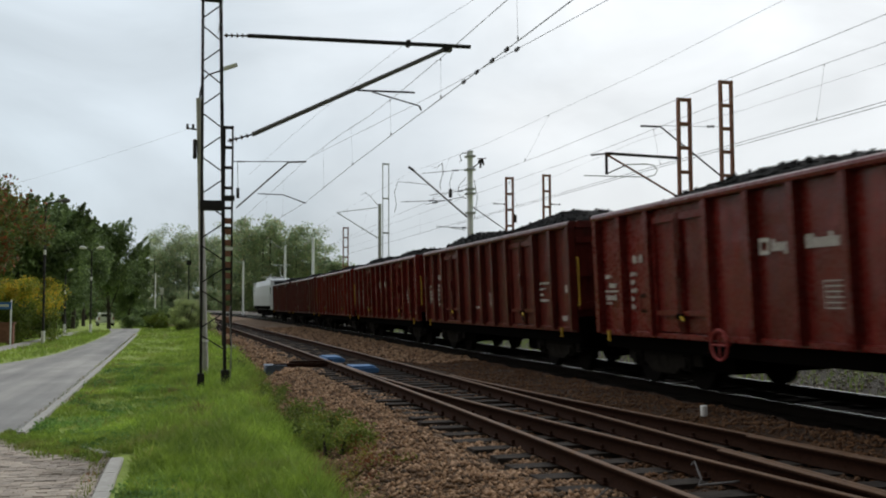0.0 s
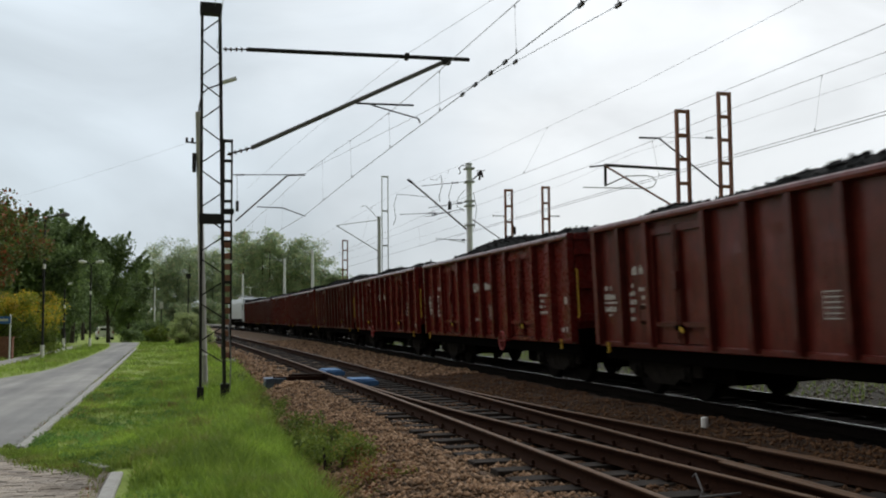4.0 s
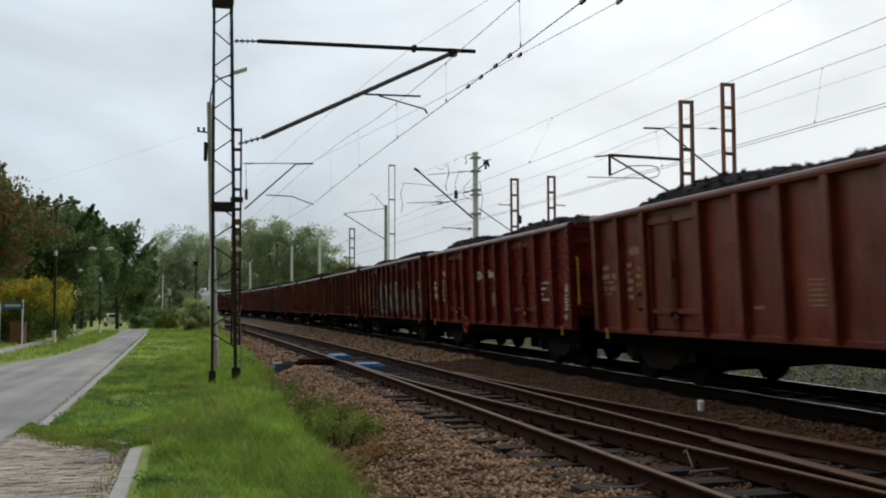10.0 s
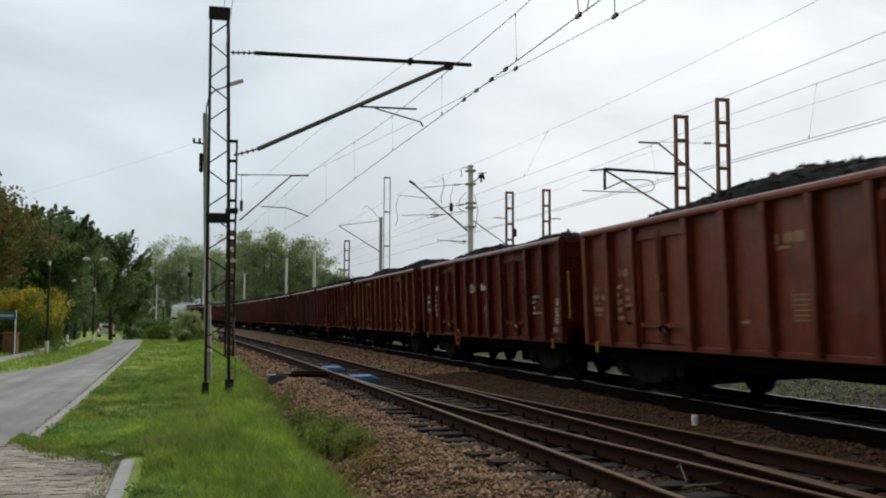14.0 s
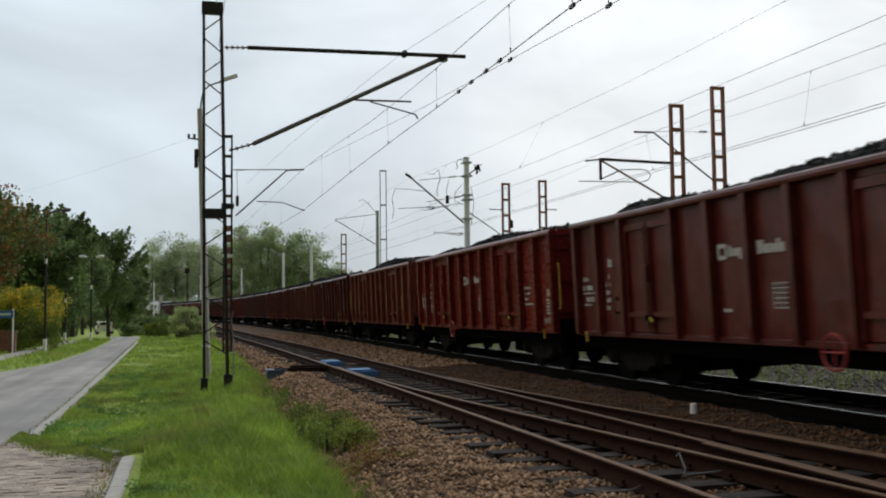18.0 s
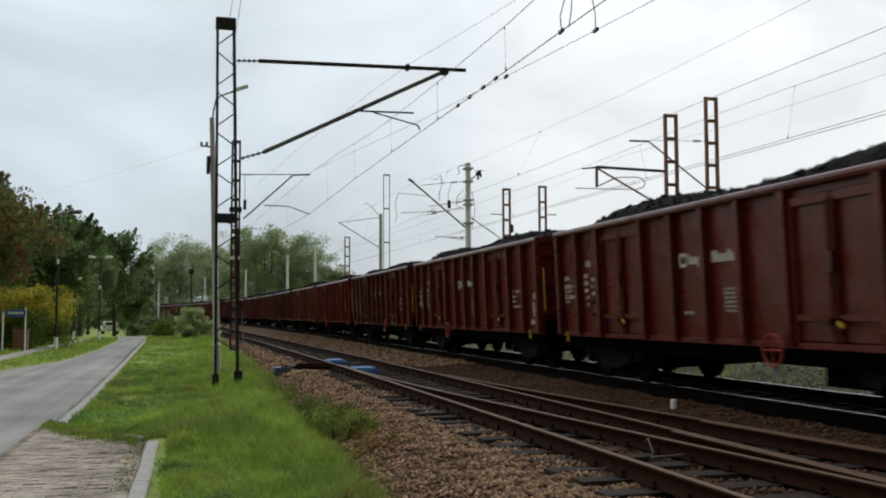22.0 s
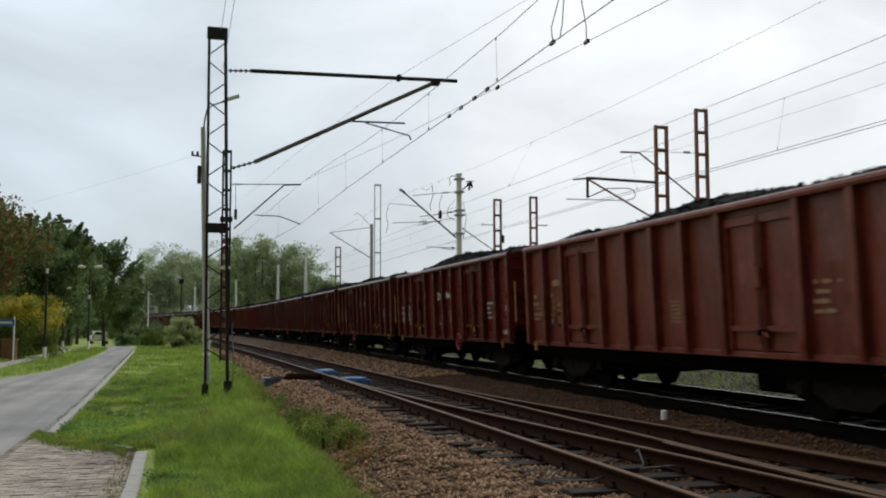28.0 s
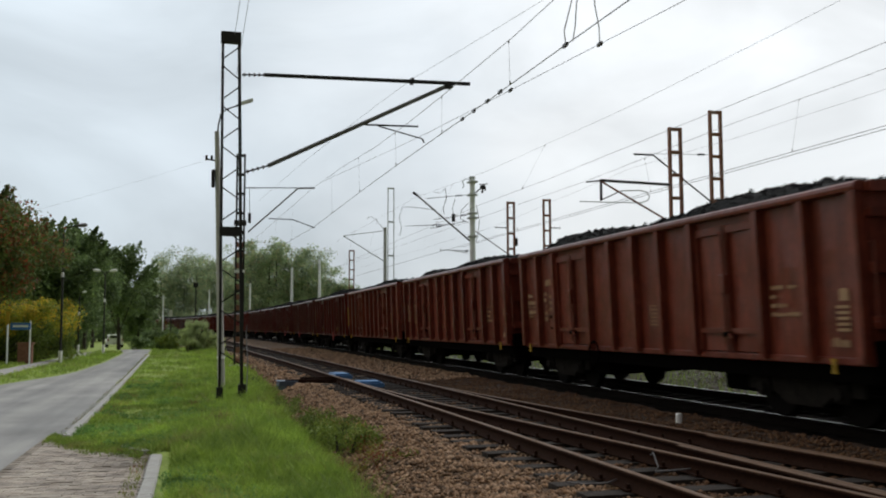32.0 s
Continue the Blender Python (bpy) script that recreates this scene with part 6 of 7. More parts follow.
overhead("overhead wires above the track beyond the train", [(14.6, -22, 6.9), (14.0, 16.6, 6.8), (13.9, 19.1, 6.8), (13.78, 22.4, 6.78), (12.83, 29.4, 6.33), (13.0, 47, 6.6), (far_x(80) + 3.4, 80, 6.7), (far_x(112) + 1.6, 112, 6.7)],
         [[(14.3, -22, 5.5), (13.73, 16.3, 5.5), (13.6, 22, 5.5), (13.4, 29.4, 5.5), (13.1, 47, 5.5), (far_x(80) + 3.4, 80, 5.5)], [(14.45, -22, 5.46), (13.84, 16.3, 5.46), (13.70, 22, 5.46), (13.5, 29.4, 5.46), (13.2, 47, 5.46)]], (19.0, 26.0, 38.0, 54.0), 0.0060)
overhead("overhead wire beside the brown ladder masts", [(15.9, -22, 7.0), (15.25, 18.0, 6.8), (15.0, 23.8, 6.8), (14.8, 30, 6.95), (15.1, 47, 6.6), (13.6, 100, 6.6)],
         [], ())


def feeder(label, pts, r=0.008):
    g = Geo()
    for p, q in zip(pts, pts[1:]):
        g.line(sagged(p, q, 0.008 * abs(q[1] - p[1])), r, 5)
    solid("feeder_wire", g, WIRE, label, "wire")


feeder("thin wire from the mast top", [(0.60, 21, 7.95), (0.9, 10, 10.2), (1.3, -8, 13)], 0.006)
feeder("thin wire from the mast top", [(0.66, 21, 7.1), (0.95, 10, 9.4), (1.4, -8, 12.2)], 0.006)
feeder("thin wire between the poles", [(0.2, 24, 5.65), (-16, 60, 6.8)], 0.0022)

# ---- trackside things ----


def point_machine():
    m = thing("point_machine", "grey-blue point machine beside the turnout", "point machine", pose(0, 0, 0))
    part("case", Geo().box(2.0, 2.50, 24.9, 25.5, -0.34, -0.12, 0.05), GREY_BLUE, m)
    part("lid", Geo().box(1.98, 2.52, 24.88, 25.52, -0.12, -0.09, 0.012), GREY_BLUE, m)
    part("rod", Geo().box(2.62, 3.70, 25.18, 25.28, -0.06, -0.01).box(2.62, 3.70, 25.4, 25.46, -0.08, -0.03), RAIL_SIDE, m)
    part("mounting_beam", Geo().box(2.2, 3.7, 25.0, 25.12, -0.16, -0.06), RAIL_SIDE, m)


point_machine()


def cover(x, y, w, l, label):
    m = thing("point_cover", label, "point cover", pose(x, y, 0, 0, 0, 2), "blue covers of the turnout")
    part("tray", Geo().box(-w / 2, w / 2, -l / 2, l / 2, -0.16, -0.05, 0.03), BLUE, m)
    part("ridge", Geo().box(-w / 2 + 0.06, w / 2 - 0.06, -l / 2 + 0.1, l / 2 - 0.1, -0.05, -0.01, 0.015), BLUE, m)


cover(4.08, 23.1, 0.66, 0.9, "bright blue cover between the rails of the turnout")
cover(3.98, 27.3, 0.55, 1.2, "blue cover between the rails of the turnout")


def stub_post():
    m = thing("marker_post", "short white marker post standing in the ballast", "marker post", pose(7.56, 13.55, -0.245))
    part("stub", Geo().tube((0, 0, 0), (0, 0, 0.145), 0.055, 0.054, 12), WHITE, m)
    part("cap", Geo().tube((0, 0, 0.145), (0, 0, 0.157), 0.054, 0.04, 12), WHITE, m)


stub_post()
for pts, lab in (([(3.35, 7.75, -0.02), (3.28, 7.82, -0.1), (3.30, 7.9, -0.14), (3.45, 7.8, -0.15), (3.65, 7.7, -0.13), (3.85, 7.8, -0.1)], "grey bonding cable looped over the ballast"),
                 ([(4.47, 8.45, 0.0), (4.50, 8.45, 0.03), (4.48, 8.3, -0.1), (4.42, 8.25, -0.14), (4.7, 8.2, -0.12), (5.1, 8.2, -0.1)], "pale bonding cable between the rails")):
    g = Geo()
    g.line(pts, 0.009, 6)
    solid("bonding_cable", g, MAST_MID, lab, "cable")

# ---- plants ----


def leaf_cloud(centres, radii, per, size, seed, flat=0.75):
    """Leaves as small bent diamonds, gathered in clumps. Returns verts and faces."""
    rng = np.random.default_rng(seed)
    C = np.repeat(np.array(centres, float), per, axis=0)
    R = np.repeat(np.array(radii, float), per)[:, None]
    n = len(C)
    d = rng.normal(size=(n, 3))
    d /= np.linalg.norm(d, axis=1)[:, None]
    P = C + d * R * (rng.random((n, 1)) ** 0.45) * np.array([1, 1, flat])
    a = rng.normal(size=(n, 3))
    a /= np.linalg.norm(a, axis=1)[:, None]
    b = np.cross(a, rng.normal(size=(n, 3)))
    b /= np.linalg.norm(b, axis=1)[:, None]
    s = size * (0.6 + 0.8 * rng.random((n, 1)))
    V = np.stack([P - a * s, P - b * s * 0.55, P + a * s, P + b * s * 0.55], 1).reshape(-1, 3)
    return V, np.arange(4 * n).reshape(-1, 4)


def clumps_in(x, y, z, rx, ry, rz, n, rng, low=-0.9):
    out = []
    while len(out) < n:
        p = np.array([rng.uniform(-1, 1), rng.uniform(-1, 1), rng.uniform(low, 1)])
        q = np.linalg.norm(p)
        if 0.35 < q < 1.0:
            k = 0.82 + 0.3 * math.sin(p[0] * 5 + x) * math.cos(p[2] * 6 + y)
            out.append((x + p[0] * rx * k, y + p[1] * ry * k, z + p[2] * rz * k))
    return out


def tree(x, y, h, r, material, label, seed, per=70, n=46, size=0.16, z0=None, low=0.22, group="", flat=0.75, sprays=0):
    """A tapered trunk with limbs and a crown of leaf clumps with gaps."""
    rng = random.Random(seed)
    z0 = float(ground_z(x, y)) - 0.1 if z0 is None else z0
    t = thing("tree", label, "tree", None, group)
    g = Geo()
    bend = [(x + rng.uniform(-0.12, 0.12) * i, y + rng.uniform(-0.1, 0.1) * i, z0 + h * 0.8 * i / 5) for i in range(6)]
    for i in range(5):
        r0 = 0.035 * h * 0.5 * (1 - i / 5.5)
        g.tube(bend[i], bend[i + 1], r0, 0.035 * h * 0.5 * (1 - (i + 1) / 5.5), 8)
    part("trunk", g, BARK, t)
    cl = clumps_in(x, y, z0 + h * (0.5 + low / 2), r, r, h * (0.5 - low / 2), n, rng)
    radii = [r * rng.uniform(0.26, 0.46) for c in cl]
    # thin leafy shoots stand out of the crown and give it a ragged top
    shoots, thin = [], []
    for i in range(sprays):
        c = rng.choice([q for q in cl if q[2] > z0 + h * 0.55])
        dx, dy, up = (c[0] - x) * 0.25 + rng.uniform(-0.2, 0.5), (c[1] - y) * 0.2, rng.uniform(0.5, 1.0) * 0.42 * r
        for j in range(6):
            f = j / 5
            shoots.append((c[0] + dx * f, c[1] + dy * f, c[2] + 0.14 * r + f * up))
            thin.append(r * (0.13 - 0.018 * j))
    lim = Geo()
    for c in cl[:n:4]:
        k = rng.randint(1, 4)
        lim.tube(bend[k], c, 0.05, 0.015, 5)
    part("branchwork", lim, BARK, t)
    V, F4 = leaf_cloud(cl, radii, per, size, seed, flat)
    if shoots:
        V2, F2 = leaf_cloud(shoots, thin, per // 9, size, seed + 500, 1.1)
        V, F4 = np.concatenate([V, V2]), np.concatenate([F4, F2 + len(V)])
    part("crown", fast_mesh("crown", V, F4, material), None, t)
    return t


tree(-8.75, 44.2, 7.6, 2.75, LEAF_ROWAN, "rowan tree with reddish berries by the road", 11, 230, 70, 0.085, low=0.35, sprays=14)
tree(-10.8, 46.5, 7.6, 2.4, LEAF_ROWAN, "rowan tree with reddish berries behind the hedge", 12, 200, 52, 0.085, low=0.3)
for i, (x, y, h, r) in enumerate(((-13.5, 62, 11.0, 3.6), (-10.6, 66, 9.0, 3.0), (-12.6, 84, 10.8, 3.6), (-9.8, 90, 11.2, 2.9), (-7.3, 97, 11.8, 2.6), (-6.3, 108, 8.0, 2.0), (-8.8, 76, 9.8, 2.7), (-17, 78, 12.5, 4.2), (-13.5, 135, 14, 3.6), (-8.2, 66, 7.8, 2.4))):
    tree(x, y, h, r, LEAF_DARK, "dark green leafy tree behind the road", 20 + i, 200, 74, 0.115, low=0.24 if y > 86 else 0.10, group="dark trees by the road", flat=1.0, sprays=40)


for i, (x, y, h, r) in enumerate(((-8.2, 178, 14.6, 1.5),)):
    tree(x, y, h, r, LEAF_DARK, "tall dark green tree beyond the end of the road", 50 + i, 170, 64, 0.17, z0=-1.5, low=0.06, group="trees beyond the road", flat=0.9, sprays=14)


def shrub(name, label, category, cl, radii, per, size, material, seed, under=None):
    V, F4 = leaf_cloud(cl, radii, per, size, seed, 0.9)
    t = thing(name, label, category)
    me = fast_mesh("foliage", V, F4, material)
    if under:
        me.materials.append(under)
        top = V.reshape(-1, 4, 3).mean(1)
        edge = 1.35 + 0.35 * np.sin(top[:, 0] * 2.3) + 0.3 * np.sin(top[:, 1] * 3.1 + top[:, 0] * 5)
        me.polygons.foreach_set("material_index", (top[:, 2] < edge).astype(np.int32))
    part("foliage", me, None, t)
    g = Geo()
    for c in cl[::3]:
        g.tube((c[0] * 0.3 + cl[0][0] * 0.7, c[1], float(ground_z(c[0], c[1])) - 0.05), c, 0.03, 0.012, 5)
    tagged(part("branchwork", g, BARK, t), kind="stuff")
    return t


rb = random.Random(31)
cl = [(rb.uniform(-10.2, -6.0), rb.uniform(47.2, 50.5), rb.uniform(0.0, 2.5)) for i in range(120)]
shrub("hedge", "yellowing leafy garden hedge beside the road", "hedge", cl, [rb.uniform(0.35, 0.65) for c in cl], 190, 0.055, LEAF_HEDGE, 32, LEAF_SCRUB)
cl = clumps_in(-0.15, 66, 0.62, 1.35, 1.3, 1.35, 90, rb, -0.8)
shrub("bush", "rounded grey-green willow bush at the end of the verge", "bush", cl, [rb.uniform(0.16, 0.36) for c in cl], 230, 0.045, LEAF_BUSH, 33)
cl = clumps_in(-2.0, 73, 0.1, 1.1, 0.9, 0.7, 26, rb, -0.7)
shrub("bush", "low dark weeds beside the rounded bush", "bush", cl, [rb.uniform(0.25, 0.4) for c in cl], 120, 0.06, LEAF_SCRUB, 35)
cl = clumps_in(1.3, 66, 0.2, 0.7, 0.8, 0.6, 12, rb, -0.7)
shrub("bush", "small green bush by the mast", "bush", cl, [rb.uniform(0.2, 0.35) for c in cl], 90, 0.06, LEAF_BUSH, 34)
for x, y, rr, h in ((-15.5, 104, 3.0, 3.4), (-12.2, 108, 1.6, 2.6), (-5.0, 113, 1.4, 2.2), (-5.2, 98, 1.2, 1.2), (-12.2, 92, 2.6, 3.0), (-6.0, 128, 2.6, 3.0), (-10.5, 142, 4.0, 4.0), (-14, 70, 3.0, 3.2), (-11.2, 74, 2.2, 2.6), (-20, 160, 5, 5.0), (-13.5, 172, 4.5, 5.0), (-8.0, 178, 4.0, 4.5), (-17, 100, 4, 4), (-4.6, 112, 2.4, 2.4), (-1.4, 118, 2.2, 1.6), (-3.0, 135, 2.6, 2.8), (0.4, 104, 1.3, 0.9)):
    cl = clumps_in(x, y, float(ground_z(x, y)) + h * 0.5, rr, 1.6, h * 0.6, 26, rb, -0.7)
    shrub("bush", "low dark scrub beyond the verge", "bush", cl, [rb.uniform(0.4, 0.7) for c in cl], 90, 0.12, LEAF_DARK, int(y))


def woodland():
    """The wood behind the curve of the line."""
    rng = random.Random(77)
    cl, rad = [], []
    g = Geo()
    spots = []
    for i in range(22):
        f = i / 21
        spots.append((-14 + f * 40 + rng.uniform(-2, 2), 318 + rng.uniform(-10, 12), (26.5 + 4.0 * math.sin(f * 3.0) + rng.uniform(-2, 2)) * (1 - 0.35 * smooth(0.75, 1.0, f)), 6.0))
    for i in range(20):
        f = i / 19
        spots.append((9 + f * 32 + rng.uniform(-1.5, 1.5), 226 + rng.uniform(-8, 10), (23.5 + 2.0 * math.sin(f * 4.2) + rng.uniform(-2, 1.5)) * (1 - 0.36 * smooth(0.40, 0.80, f) - 0.14 * smooth(0.8, 1.0, f)), 4.3 - 1.3 * smooth(0.5, 1.0, f)))
    for i in range(14):
        spots.append((-60 + i * 3.4, 190 + rng.uniform(-8, 8), 15 + rng.uniform(-2, 2), 4.0))
    for i in range(60):
        f = i / 59
        spots.append((-30 + f * 70, (222 if f > 0.55 else 305) - (110 if f < 0.28 else 0) + rng.uniform(-3, 3), rng.uniform(6, 10), 3.4))
    for x, y, h, r in spots:
        z0 = -2.2
        h = float(h)
        g.tube((x, y, z0), (x, y, z0 + h * 0.7), 0.28, 0.1, 6)
        c = clumps_in(x, y, z0 + h * 0.56, r, r, h * 0.46, 34, rng)
        cl += c
        rad += [r * rng.uniform(0.34, 0.56) for q in c]
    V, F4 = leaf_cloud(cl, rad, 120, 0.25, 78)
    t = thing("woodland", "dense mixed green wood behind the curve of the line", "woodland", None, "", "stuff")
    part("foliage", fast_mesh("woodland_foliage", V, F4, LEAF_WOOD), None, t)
    part("trunks", g, BARK, t)


woodland()


def blades(name, n, spot, hgt, wid, material, label, seed, base=-9.0):
    """Grass blades: spot(rng, n) gives x and y; each is a leaning, tapering strip."""
    rng = np.random.default_rng(seed)
    x, y = spot(rng, n)
    n = len(x)
    z = np.maximum(ground_z(x, y), base) - 0.01
    h = hgt[0] + (hgt[1] - hgt[0]) * rng.random(n) ** 1.6
    patch = 0.65 + 0.5 * (np.sin(x * 2.1 + 1.3 * np.sin(y * 0.7)) * np.sin(y * 1.1 + 0.5) * 0.5 + 0.5)
    h = h * patch * np.where(x < -4, 1.0, 0.45 + 0.75 * smooth(-1.2, 1.2, x + 0.5 * np.sin(y * 0.6)))
    w = wid * (0.6 + 0.8 * rng.random(n)) * (0.5 + y / 26.0)
    a = rng.random(n) * 6.283
    lean = h * (0.25 + 0.75 * rng.random(n))
    la = rng.random(n) * 6.283
    ux, uy = np.cos(a) * w, np.sin(a) * w
    tx, ty = np.cos(la) * lean, np.sin(la) * lean
    V = np.stack([np.stack([x - ux, y - uy, z], 1), np.stack([x + ux, y + uy, z], 1),
                  np.stack([x + tx * 0.35 + ux * 0.8, y + ty * 0.35 + uy * 0.8, z + h * 0.6], 1), np.stack([x + tx * 0.35 - ux * 0.8, y + ty * 0.35 - uy * 0.8, z + h * 0.6], 1),
                  np.stack([x + tx, y + ty, z + h], 1)], 1).reshape(-1, 3)
    k = np.arange(n)[:, None] * 5
    F3 = np.concatenate([k + np.array([[0, 1, 2]]), k + np.array([[0, 2, 3]]), k + np.array([[3, 2, 4]])], 0)
    ob = new(name, fast_mesh(name, V, F3, material))
    tagged(ob, label, "grass", "", "stuff")


def verge_edge(y):
    """Where the grass gives way to the ballast."""
    return 1.52 + 0.10 * np.sin(y * 0.55) + 0.08 * np.sin(y * 1.3 + 1) + np.clip(y - 17, 0, 15) * 0.033 - np.clip(y - 34, 0, 60) * 0.01


def verge(y0, y1, power=1.0):
    def spot(rng, n):
        y = y0 + (y1 - y0) * rng.random(n) ** power
        l = np.where(y < 12.2, -0.40, np.where(y < 14.9, np.maximum(-0.68 - (y - 12.1) / 1.54, -2.0), road_right(y) + 0.16))
        r = verge_edge(y)
        x = l + (r - l) * rng.random(n)
        thin = np.sin(x * 3.1 + y * 0.4) * np.sin(y * 1.3 - x) > 0.72
        keep = ~(thin & (rng.random(n) < 0.6))
        return x[keep], y[keep]
    return spot


def left_side(rng, n):
    y = 14 + 54 * rng.random(n) ** 1.1
    x = road_left(y) - 0.1 - 5.5 * rng.random(n)
    walkway = (x > -7.4) & (x < -6.5) & (y > 34)
    return x[~walkway], y[~walkway]


def beyond(rng, n):
    y = 6 + 60 * rng.random(n)
    u = 12.1 + 2.2 * rng.random(n) - (np.sin(y * 0.7) > 0.3) * 0.8 * rng.random(n)
    return u + far_x(y) - 9.4, y


blades("grass", 60000, verge(6.8, 15, 1.0), (0.04, 0.22), 0.0066, GRASS, "lush uneven green grass of the verge", 1)
blades("grass", 56000, verge(15, 32, 1.2), (0.04, 0.22), 0.0066, GRASS, "lush uneven green grass of the verge", 2)
blades("grass", 40000, verge(32, 95, 1.1), (0.05, 0.26), 0.0060, GRASS, "green grass of the verge towards the bush", 3)
blades("grass", 30000, left_side, (0.05, 0.20), 0.0055, GRASS, "grass strip on the other side of the road", 4)


def edge_weeds(rng, n):
    y = 7 + 20 * rng.random(n)
    x = verge_edge(y) + 0.05 + rng.normal(size=n) * 0.16
    return x, y


blades("weeds", 4200, edge_weeds, (0.06, 0.28), 0.005, DRY, "dry and green weeds along the edge of the ballast", 6)


def weeds_beyond():
    rng = np.random.default_rng(8)
    n = 9000
    x, y = beyond(rng, n)
    h = 0.08 + 0.34 * rng.random(n) ** 2
    z = ballast_z(x - far_x(y) + 9.4, y) - 0.02
    a = rng.random(n) * 6.283
    ux, uy = np.cos(a) * 0.012, np.sin(a) * 0.012
    t = rng.normal(size=(n, 2)) * 0.1
    V = np.stack([np.stack([x - ux, y - uy, z], 1), np.stack([x + ux, y + uy, z], 1), np.stack([x + t[:, 0], y + t[:, 1], z + h], 1)], 1).reshape(-1, 3)
    ob = new("weeds", fast_mesh("weeds", V, np.arange(3 * n).reshape(-1, 3), GRASS))
    tagged(ob, "tufts of grass on the ballast beyond the train", "grass", "", "stuff")


weeds_beyond()


def yard_edge(rng, n):
    x = -0.78 - 1.45 * rng.random(n)
    y = 12.1 + (-0.68 - x) * 1.54 + 0.16 * np.sin(x * 5) + rng.normal(size=n) * 0.24 - 0.12
    return x, y


def kerb_foot(rng, n):
    y = 8.6 + 3.6 * rng.random(n)
    return -0.70 - 0.16 * rng.random(n) ** 1.5, y


blades("weeds", 500, kerb_foot, (0.03, 0.12), 0.005, DRY, "weeds in the joint along the kerb of the yard", 16, -0.285)


def road_edge(rng, n):
    y = 15 + 45 * rng.random(n)
    return road_right(y) - 0.03 - 0.10 * rng.random(n) ** 2, y


blades("weeds", 2600, road_edge, (0.03, 0.10), 0.005, DRY, "low weeds in the joint between road and kerb", 17, -0.30)
blades("weeds", 3600, yard_edge, (0.04, 0.16), 0.006, DRY, "dry weeds creeping over the edge of the paved yard", 18, -0.285)
blades("weeds", 4200, yard_edge, (0.05, 0.19), 0.006, GRASS, "tongue of grass and weeds over the edge of the paved yard", 15, -0.285)


def broad_weeds():
    """Clover and other low broad-leaved plants among the grass."""
    rng = np.random.default_rng(21)
    x, y = verge(6.8, 30, 1.3)(rng, 2600)
    keep = np.sin(x * 2.6 + 0.8 * np.sin(y * 1.1)) * np.sin(y * 1.7 + 0.4) > 0.0
    x, y = x[keep], y[keep]
    z = ground_z(x, y) + 0.03
    V, F4 = leaf_cloud(np.stack([x, y, z], 1), 0.07 + 0.12 * rng.random(len(x)), 46, 0.017, 22, 0.45)
    ob = new("weeds", fast_mesh("weeds", V, F4, WEED_DEEP))
    tagged(ob, "low broad-leaved weeds among the grass of the verge", "weeds", "", "stuff")


broad_weeds()


def tall_tufts():
    """Taller bunches of grass between the mast and the ballast."""
    rng = np.random.default_rng(61)
    k = 420
    cx = -1.2 + 2.7 * rng.random(k) ** 0.6
    cy = 7.2 + 20 * rng.random(k)
    cx = np.where(cy < 15, np.maximum(cx, -0.36 + 0.3 * rng.random(k)), cx)
    x = np.repeat(cx, 26) + rng.normal(size=k * 26) * 0.05
    y = np.repeat(cy, 26) + rng.normal(size=k * 26) * 0.05
    blades("grass", k * 26, lambda r, n: (x, y), (0.12, 0.34), 0.0058, GRASS, "taller bunches of fresh green grass", 62)


tall_tufts()


def worn_spots():
    """Trodden brown spots in the grass, with dead short blades."""
    rng = np.random.default_rng(71)
    spots = [(-0.5, 26.5, 0.35, 2.2), (-1.85, 29.5, 0.3, 2.0), (-1.75, 19.4, 0.35, 1.2), (-1.7, 22.8, 0.28, 1.3), (-0.1, 20.2, 0.25, 0.8), (0.3, 16.2, 0.3, 0.7)]
    x = np.concatenate([px + rng.normal(size=240) * rx * 0.6 for px, py, rx, ry in spots])
    y = np.concatenate([py + rng.normal(size=240) * ry * 0.6 for px, py, rx, ry in spots])
    blades("dead_grass", len(x), lambda r, n: (x, y), (0.12, 0.24), 0.006, DEAD, "trodden brown spots in the grass of the verge", 72)


worn_spots()
cl = [(1.92 + rb.uniform(-0.40, 0.34), 13.7 + rb.uniform(-1.6, 1.6), rb.uniform(-0.42, -0.10)) for i in range(54)]
shrub("bush", "low weedy scrub at the foot of the ballast", "bush", cl, [rb.uniform(0.10, 0.20) for c in cl], 170, 0.022, LEAF_SCRUB, 41)
cl = [(1.5 + rb.uniform(-0.35, 0.35), 24.0 + rb.uniform(-1.5, 3.0), rb.uniform(-0.36, 0.05)) for i in range(16)]
shrub("bush", "green weeds growing round the mast", "bush", cl, [rb.uniform(0.12, 0.22) for c in cl], 60, 0.024, LEAF_SCRUB, 42)

cl = [(2.12 + rb.uniform(-0.34, 0.36), 12.0 + rb.uniform(-1.5, 1.8), rb.uniform(-0.42, -0.20)) for i in range(34)]
shrub("bush", "low reddish weeds at the foot of the ballast", "bush", cl, [rb.uniform(0.10, 0.2) for c in cl], 110, 0.020, RED_WEED, 43)
cl = [(1.62 + rb.uniform(-0.25, 0.3), 18.2 + rb.uniform(-1.6, 1.9), rb.uniform(-0.36, -0.16)) for i in range(22)]
shrub("bush", "low green weeds at the foot of the ballast", "bush", cl, [rb.uniform(0.10, 0.2) for c in cl], 70, 0.022, LEAF_SCRUB, 44)

# ---- along the road ----


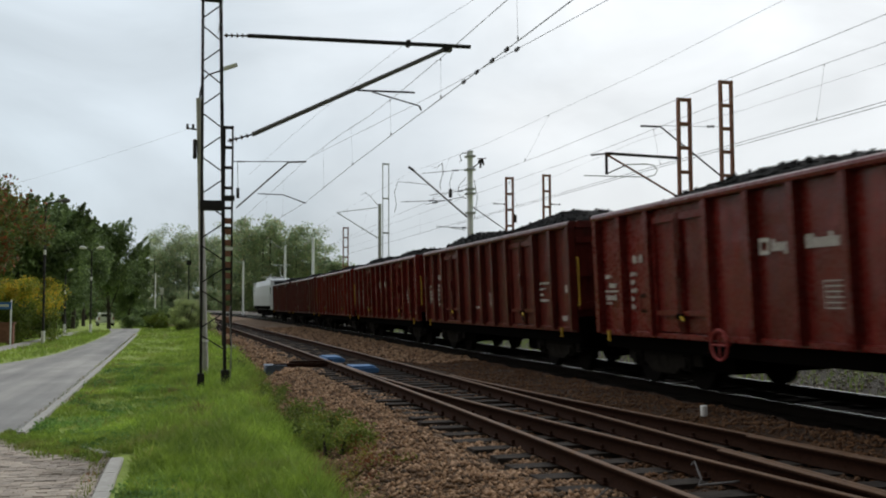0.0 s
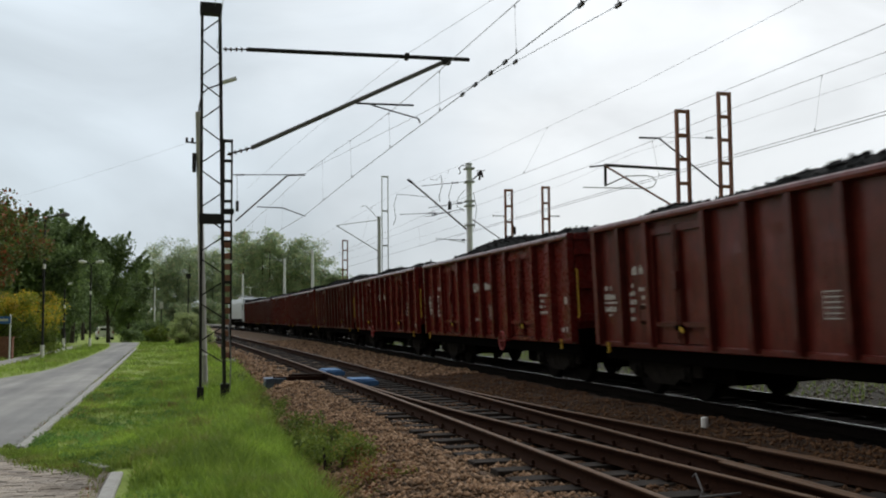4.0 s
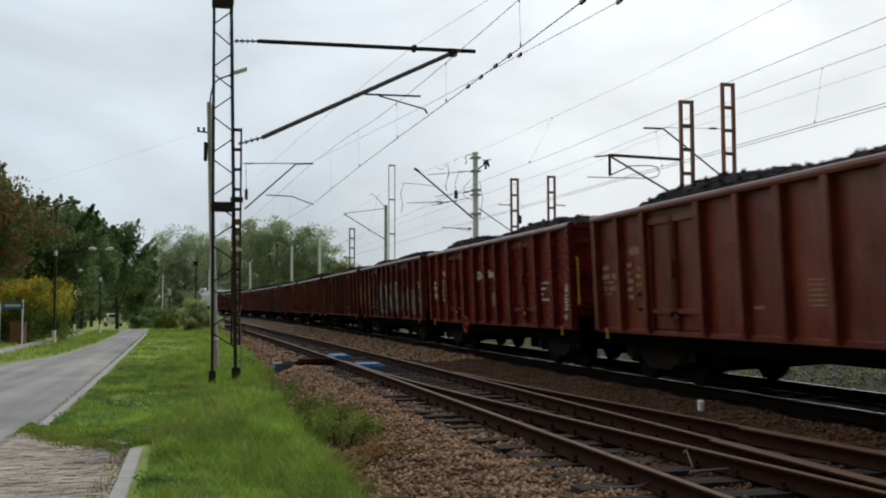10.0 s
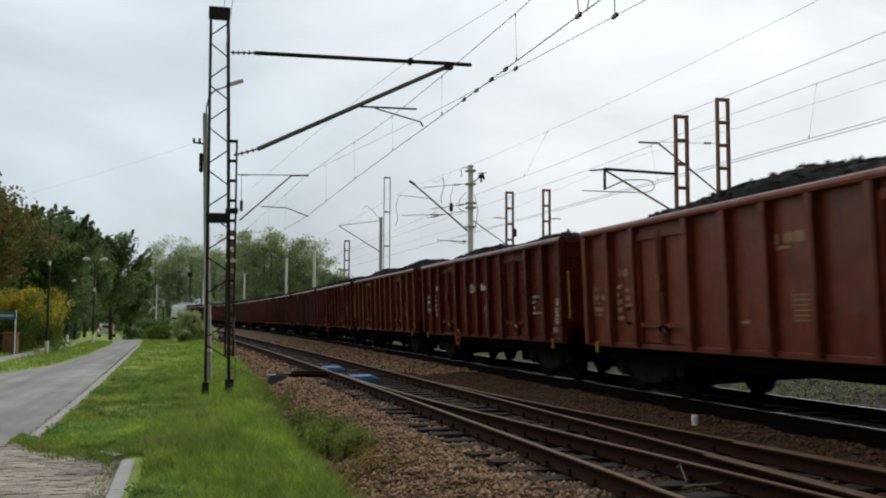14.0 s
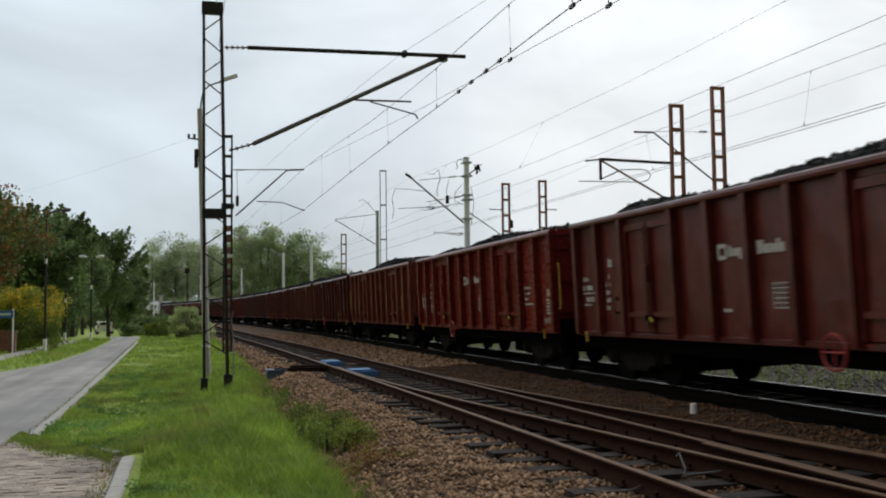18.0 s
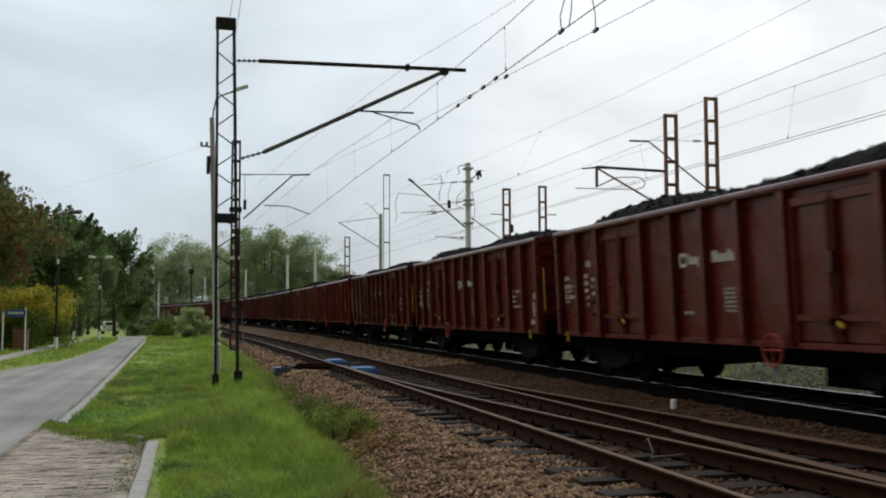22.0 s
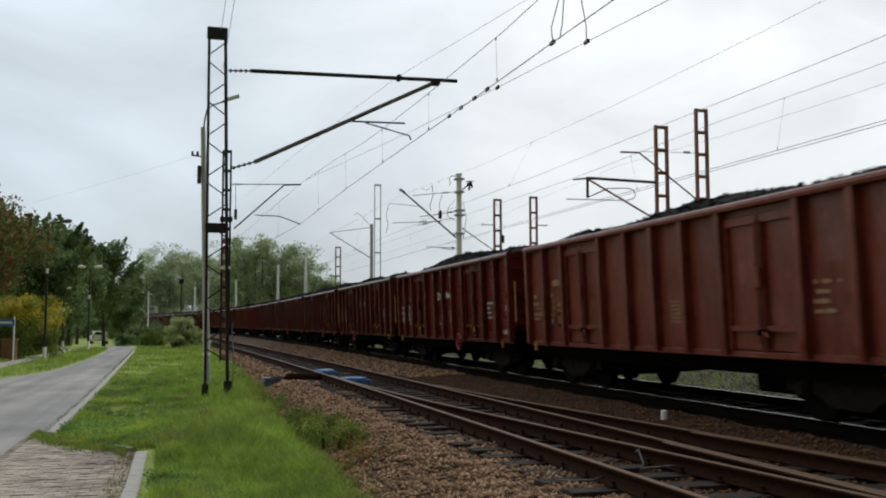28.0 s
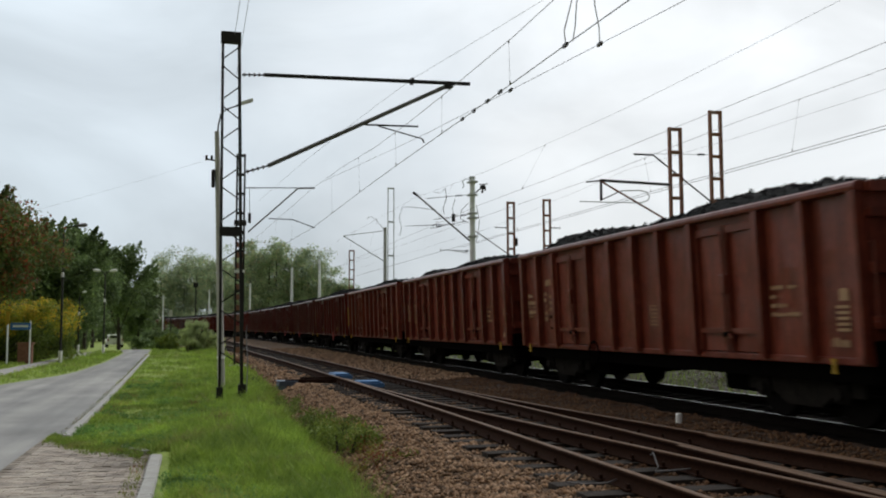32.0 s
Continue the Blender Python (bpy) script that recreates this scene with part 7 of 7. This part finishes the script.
def street_lamp(x, y, h, label, arm=(0.9, 0.0), heads=1, z0=None, head=None, size=1.0):
    z0 = float(ground_z(x, y)) if z0 is None else z0
    head = head or WHITE
    p = thing("street_lamp", label, "street lamp", pose(x, y, z0), "street lamps along the road")
    part("pole_band", Geo().tube((0, 0, h * 0.62), (0, 0, h * 0.62 + 0.22), 0.062, k=10), WHITE, p)
    part("pole", Geo().tube((0, 0, -0.2), (0, 0, h - 0.3), 0.060, 0.04, 10), MAST_DARK, p)
    part("sleeve", Geo().tube((0, 0, 0.0), (0, 0, 0.55), 0.085, 0.085, 10), WHITE, p, "white-painted foot")
    for i in range(heads):
        s = 1 if i == 0 else -1
        part("arm", Geo().line([(0, 0, h - 0.35), (0.06 * s, 0, h - 0.12), (arm[0] * s * 0.7, arm[1], h)], 0.03), MAST_DARK, p)
        g = Geo()
        rings = [(0.0, 0.03), (0.10, 0.075), (0.24, 0.105), (0.38, 0.095), (0.47, 0.05)]
        for (a, ra), (b, rb2) in zip(rings, rings[1:]):
            g.tube((s * (arm[0] * 0.7 + a * size), arm[1], h + 0.10 * a), (s * (arm[0] * 0.7 + b * size), arm[1], h + 0.10 * b), ra * size, rb2 * size, 12)
        part("lamp_head", g, head, p)
    return p


street_lamp(-6.2, 46.7, 6.4, "tall dark street lamp with a white-painted foot", (0.80, 0), head=MAST_MID)
street_lamp(-5.66, 62, 5.15, "dark street lamp with two white heads among the trees", (0.36, 0), 2)
street_lamp(-7.25, 63, 3.85, "dark street lamp with a white head among the trees", (0.2, 0), 1, size=0.6)


def street_sign():
    p = thing("street_sign", "blue street name plate on two grey posts", "street sign", pose(-7.75, 45.4, float(ground_z(-7.75, 45.4))))
    part("post", Geo().tube((0.42, 0, -0.2), (0.42, 0, 1.95), 0.035, k=8), MAST_PALE, p)
    part("plate", Geo().box(-0.40, 0.44, -0.05, -0.035, 1.55, 1.86), SIGN_BLUE, p, "blue name plate")
    part("lettering", Geo().box(-0.30, 0.34, -0.056, -0.052, 1.66, 1.76), WHITE, p)
    q = thing("warning_post", "grey post with a small yellow plate beside the road", "sign post", pose(-8.3, 45.6, float(ground_z(-8.3, 45.6))))
    part("post", Geo().tube((0, 0, -0.2), (0, 0, 2.3), 0.04, k=8), MAST_PALE, q)
    part("plate", Geo().box(-0.08, 0.08, -0.055, -0.04, 1.75, 2.35), YELLOW, q, "yellow plate")
    r = thing("cable_cabinet", "low rusty brown cabinet beside the sign", "cabinet", pose(-7.6, 46.3, float(ground_z(-7.6, 46.3))))
    part("case", Geo().box(-0.35, 0.25, -0.2, 0.2, -0.1, 0.9, 0.02), MAST_RUST, r)
    part("roof", Geo().box(-0.40, 0.30, -0.25, 0.25, 0.9, 0.97, 0.01), MAST_RUST, r)


street_sign()


def parked_car():
    c = thing("car", "white parked car seen from behind at the road's end", "car", pose(-9.4, 118, -1.0, 0, 0, 8))
    prof = [(-0.86, 0.35), (0.86, 0.35), (0.90, 0.80), (0.86, 0.98), (0.70, 1.42), (0.55, 1.50), (-0.55, 1.50), (-0.70, 1.42), (-0.86, 0.98), (-0.90, 0.80)]
    part("body", Geo().extrude(prof, -2.1, 1.2).extrude([(-0.86, 0.35), (0.86, 0.35), (0.9, 0.8), (0.8, 0.98), (-0.8, 0.98), (-0.9, 0.8)], 1.2, 2.2), WHITE, c)
    part("rear_window", Geo().box(-0.56, 0.56, -2.13, -2.09, 1.08, 1.36, 0.0), GLASS_DARK, c)
    for s in (-1, 1):
        part("tail_light", Geo().box(s * 0.78 - 0.08, s * 0.78 + 0.08, -2.13, -2.09, 0.75, 1.0), RED_IRON, c)
        part("side_window", Geo().box(s * 0.83 - 0.02, s * 0.83 + 0.02, -1.6, 0.8, 1.0, 1.32), GLASS_DARK, c)
        for y in (-1.35, 1.35):
            w = part("wheel", Geo().tube((s * 0.70, y, 0.31), (s * 0.92, y, 0.31), 0.31, k=16), UNDER, c)
            part("rim", Geo().tube((s * 0.90, y, 0.31), (s * 0.93, y, 0.31), 0.19, k=12), MAST_GREY, w)
    part("bumper", Geo().box(-0.88, 0.88, -2.2, -2.08, 0.35, 0.6, 0.03), WHITE, c)
    part("number_plate", Geo().box(-0.26, 0.26, -2.215, -2.2, 0.42, 0.53), CONCRETE, c)


parked_car()
ribbon("pavement", lambda y: -7.35 + (y - 40) * 0.018, lambda y: -6.55 + (y - 40) * 0.018, np.arange(34, 68, 2.0), lambda y: -0.265, CONCRETE, "narrow pale footway beside the road")

paving_blocks()
sleepers()
motions()
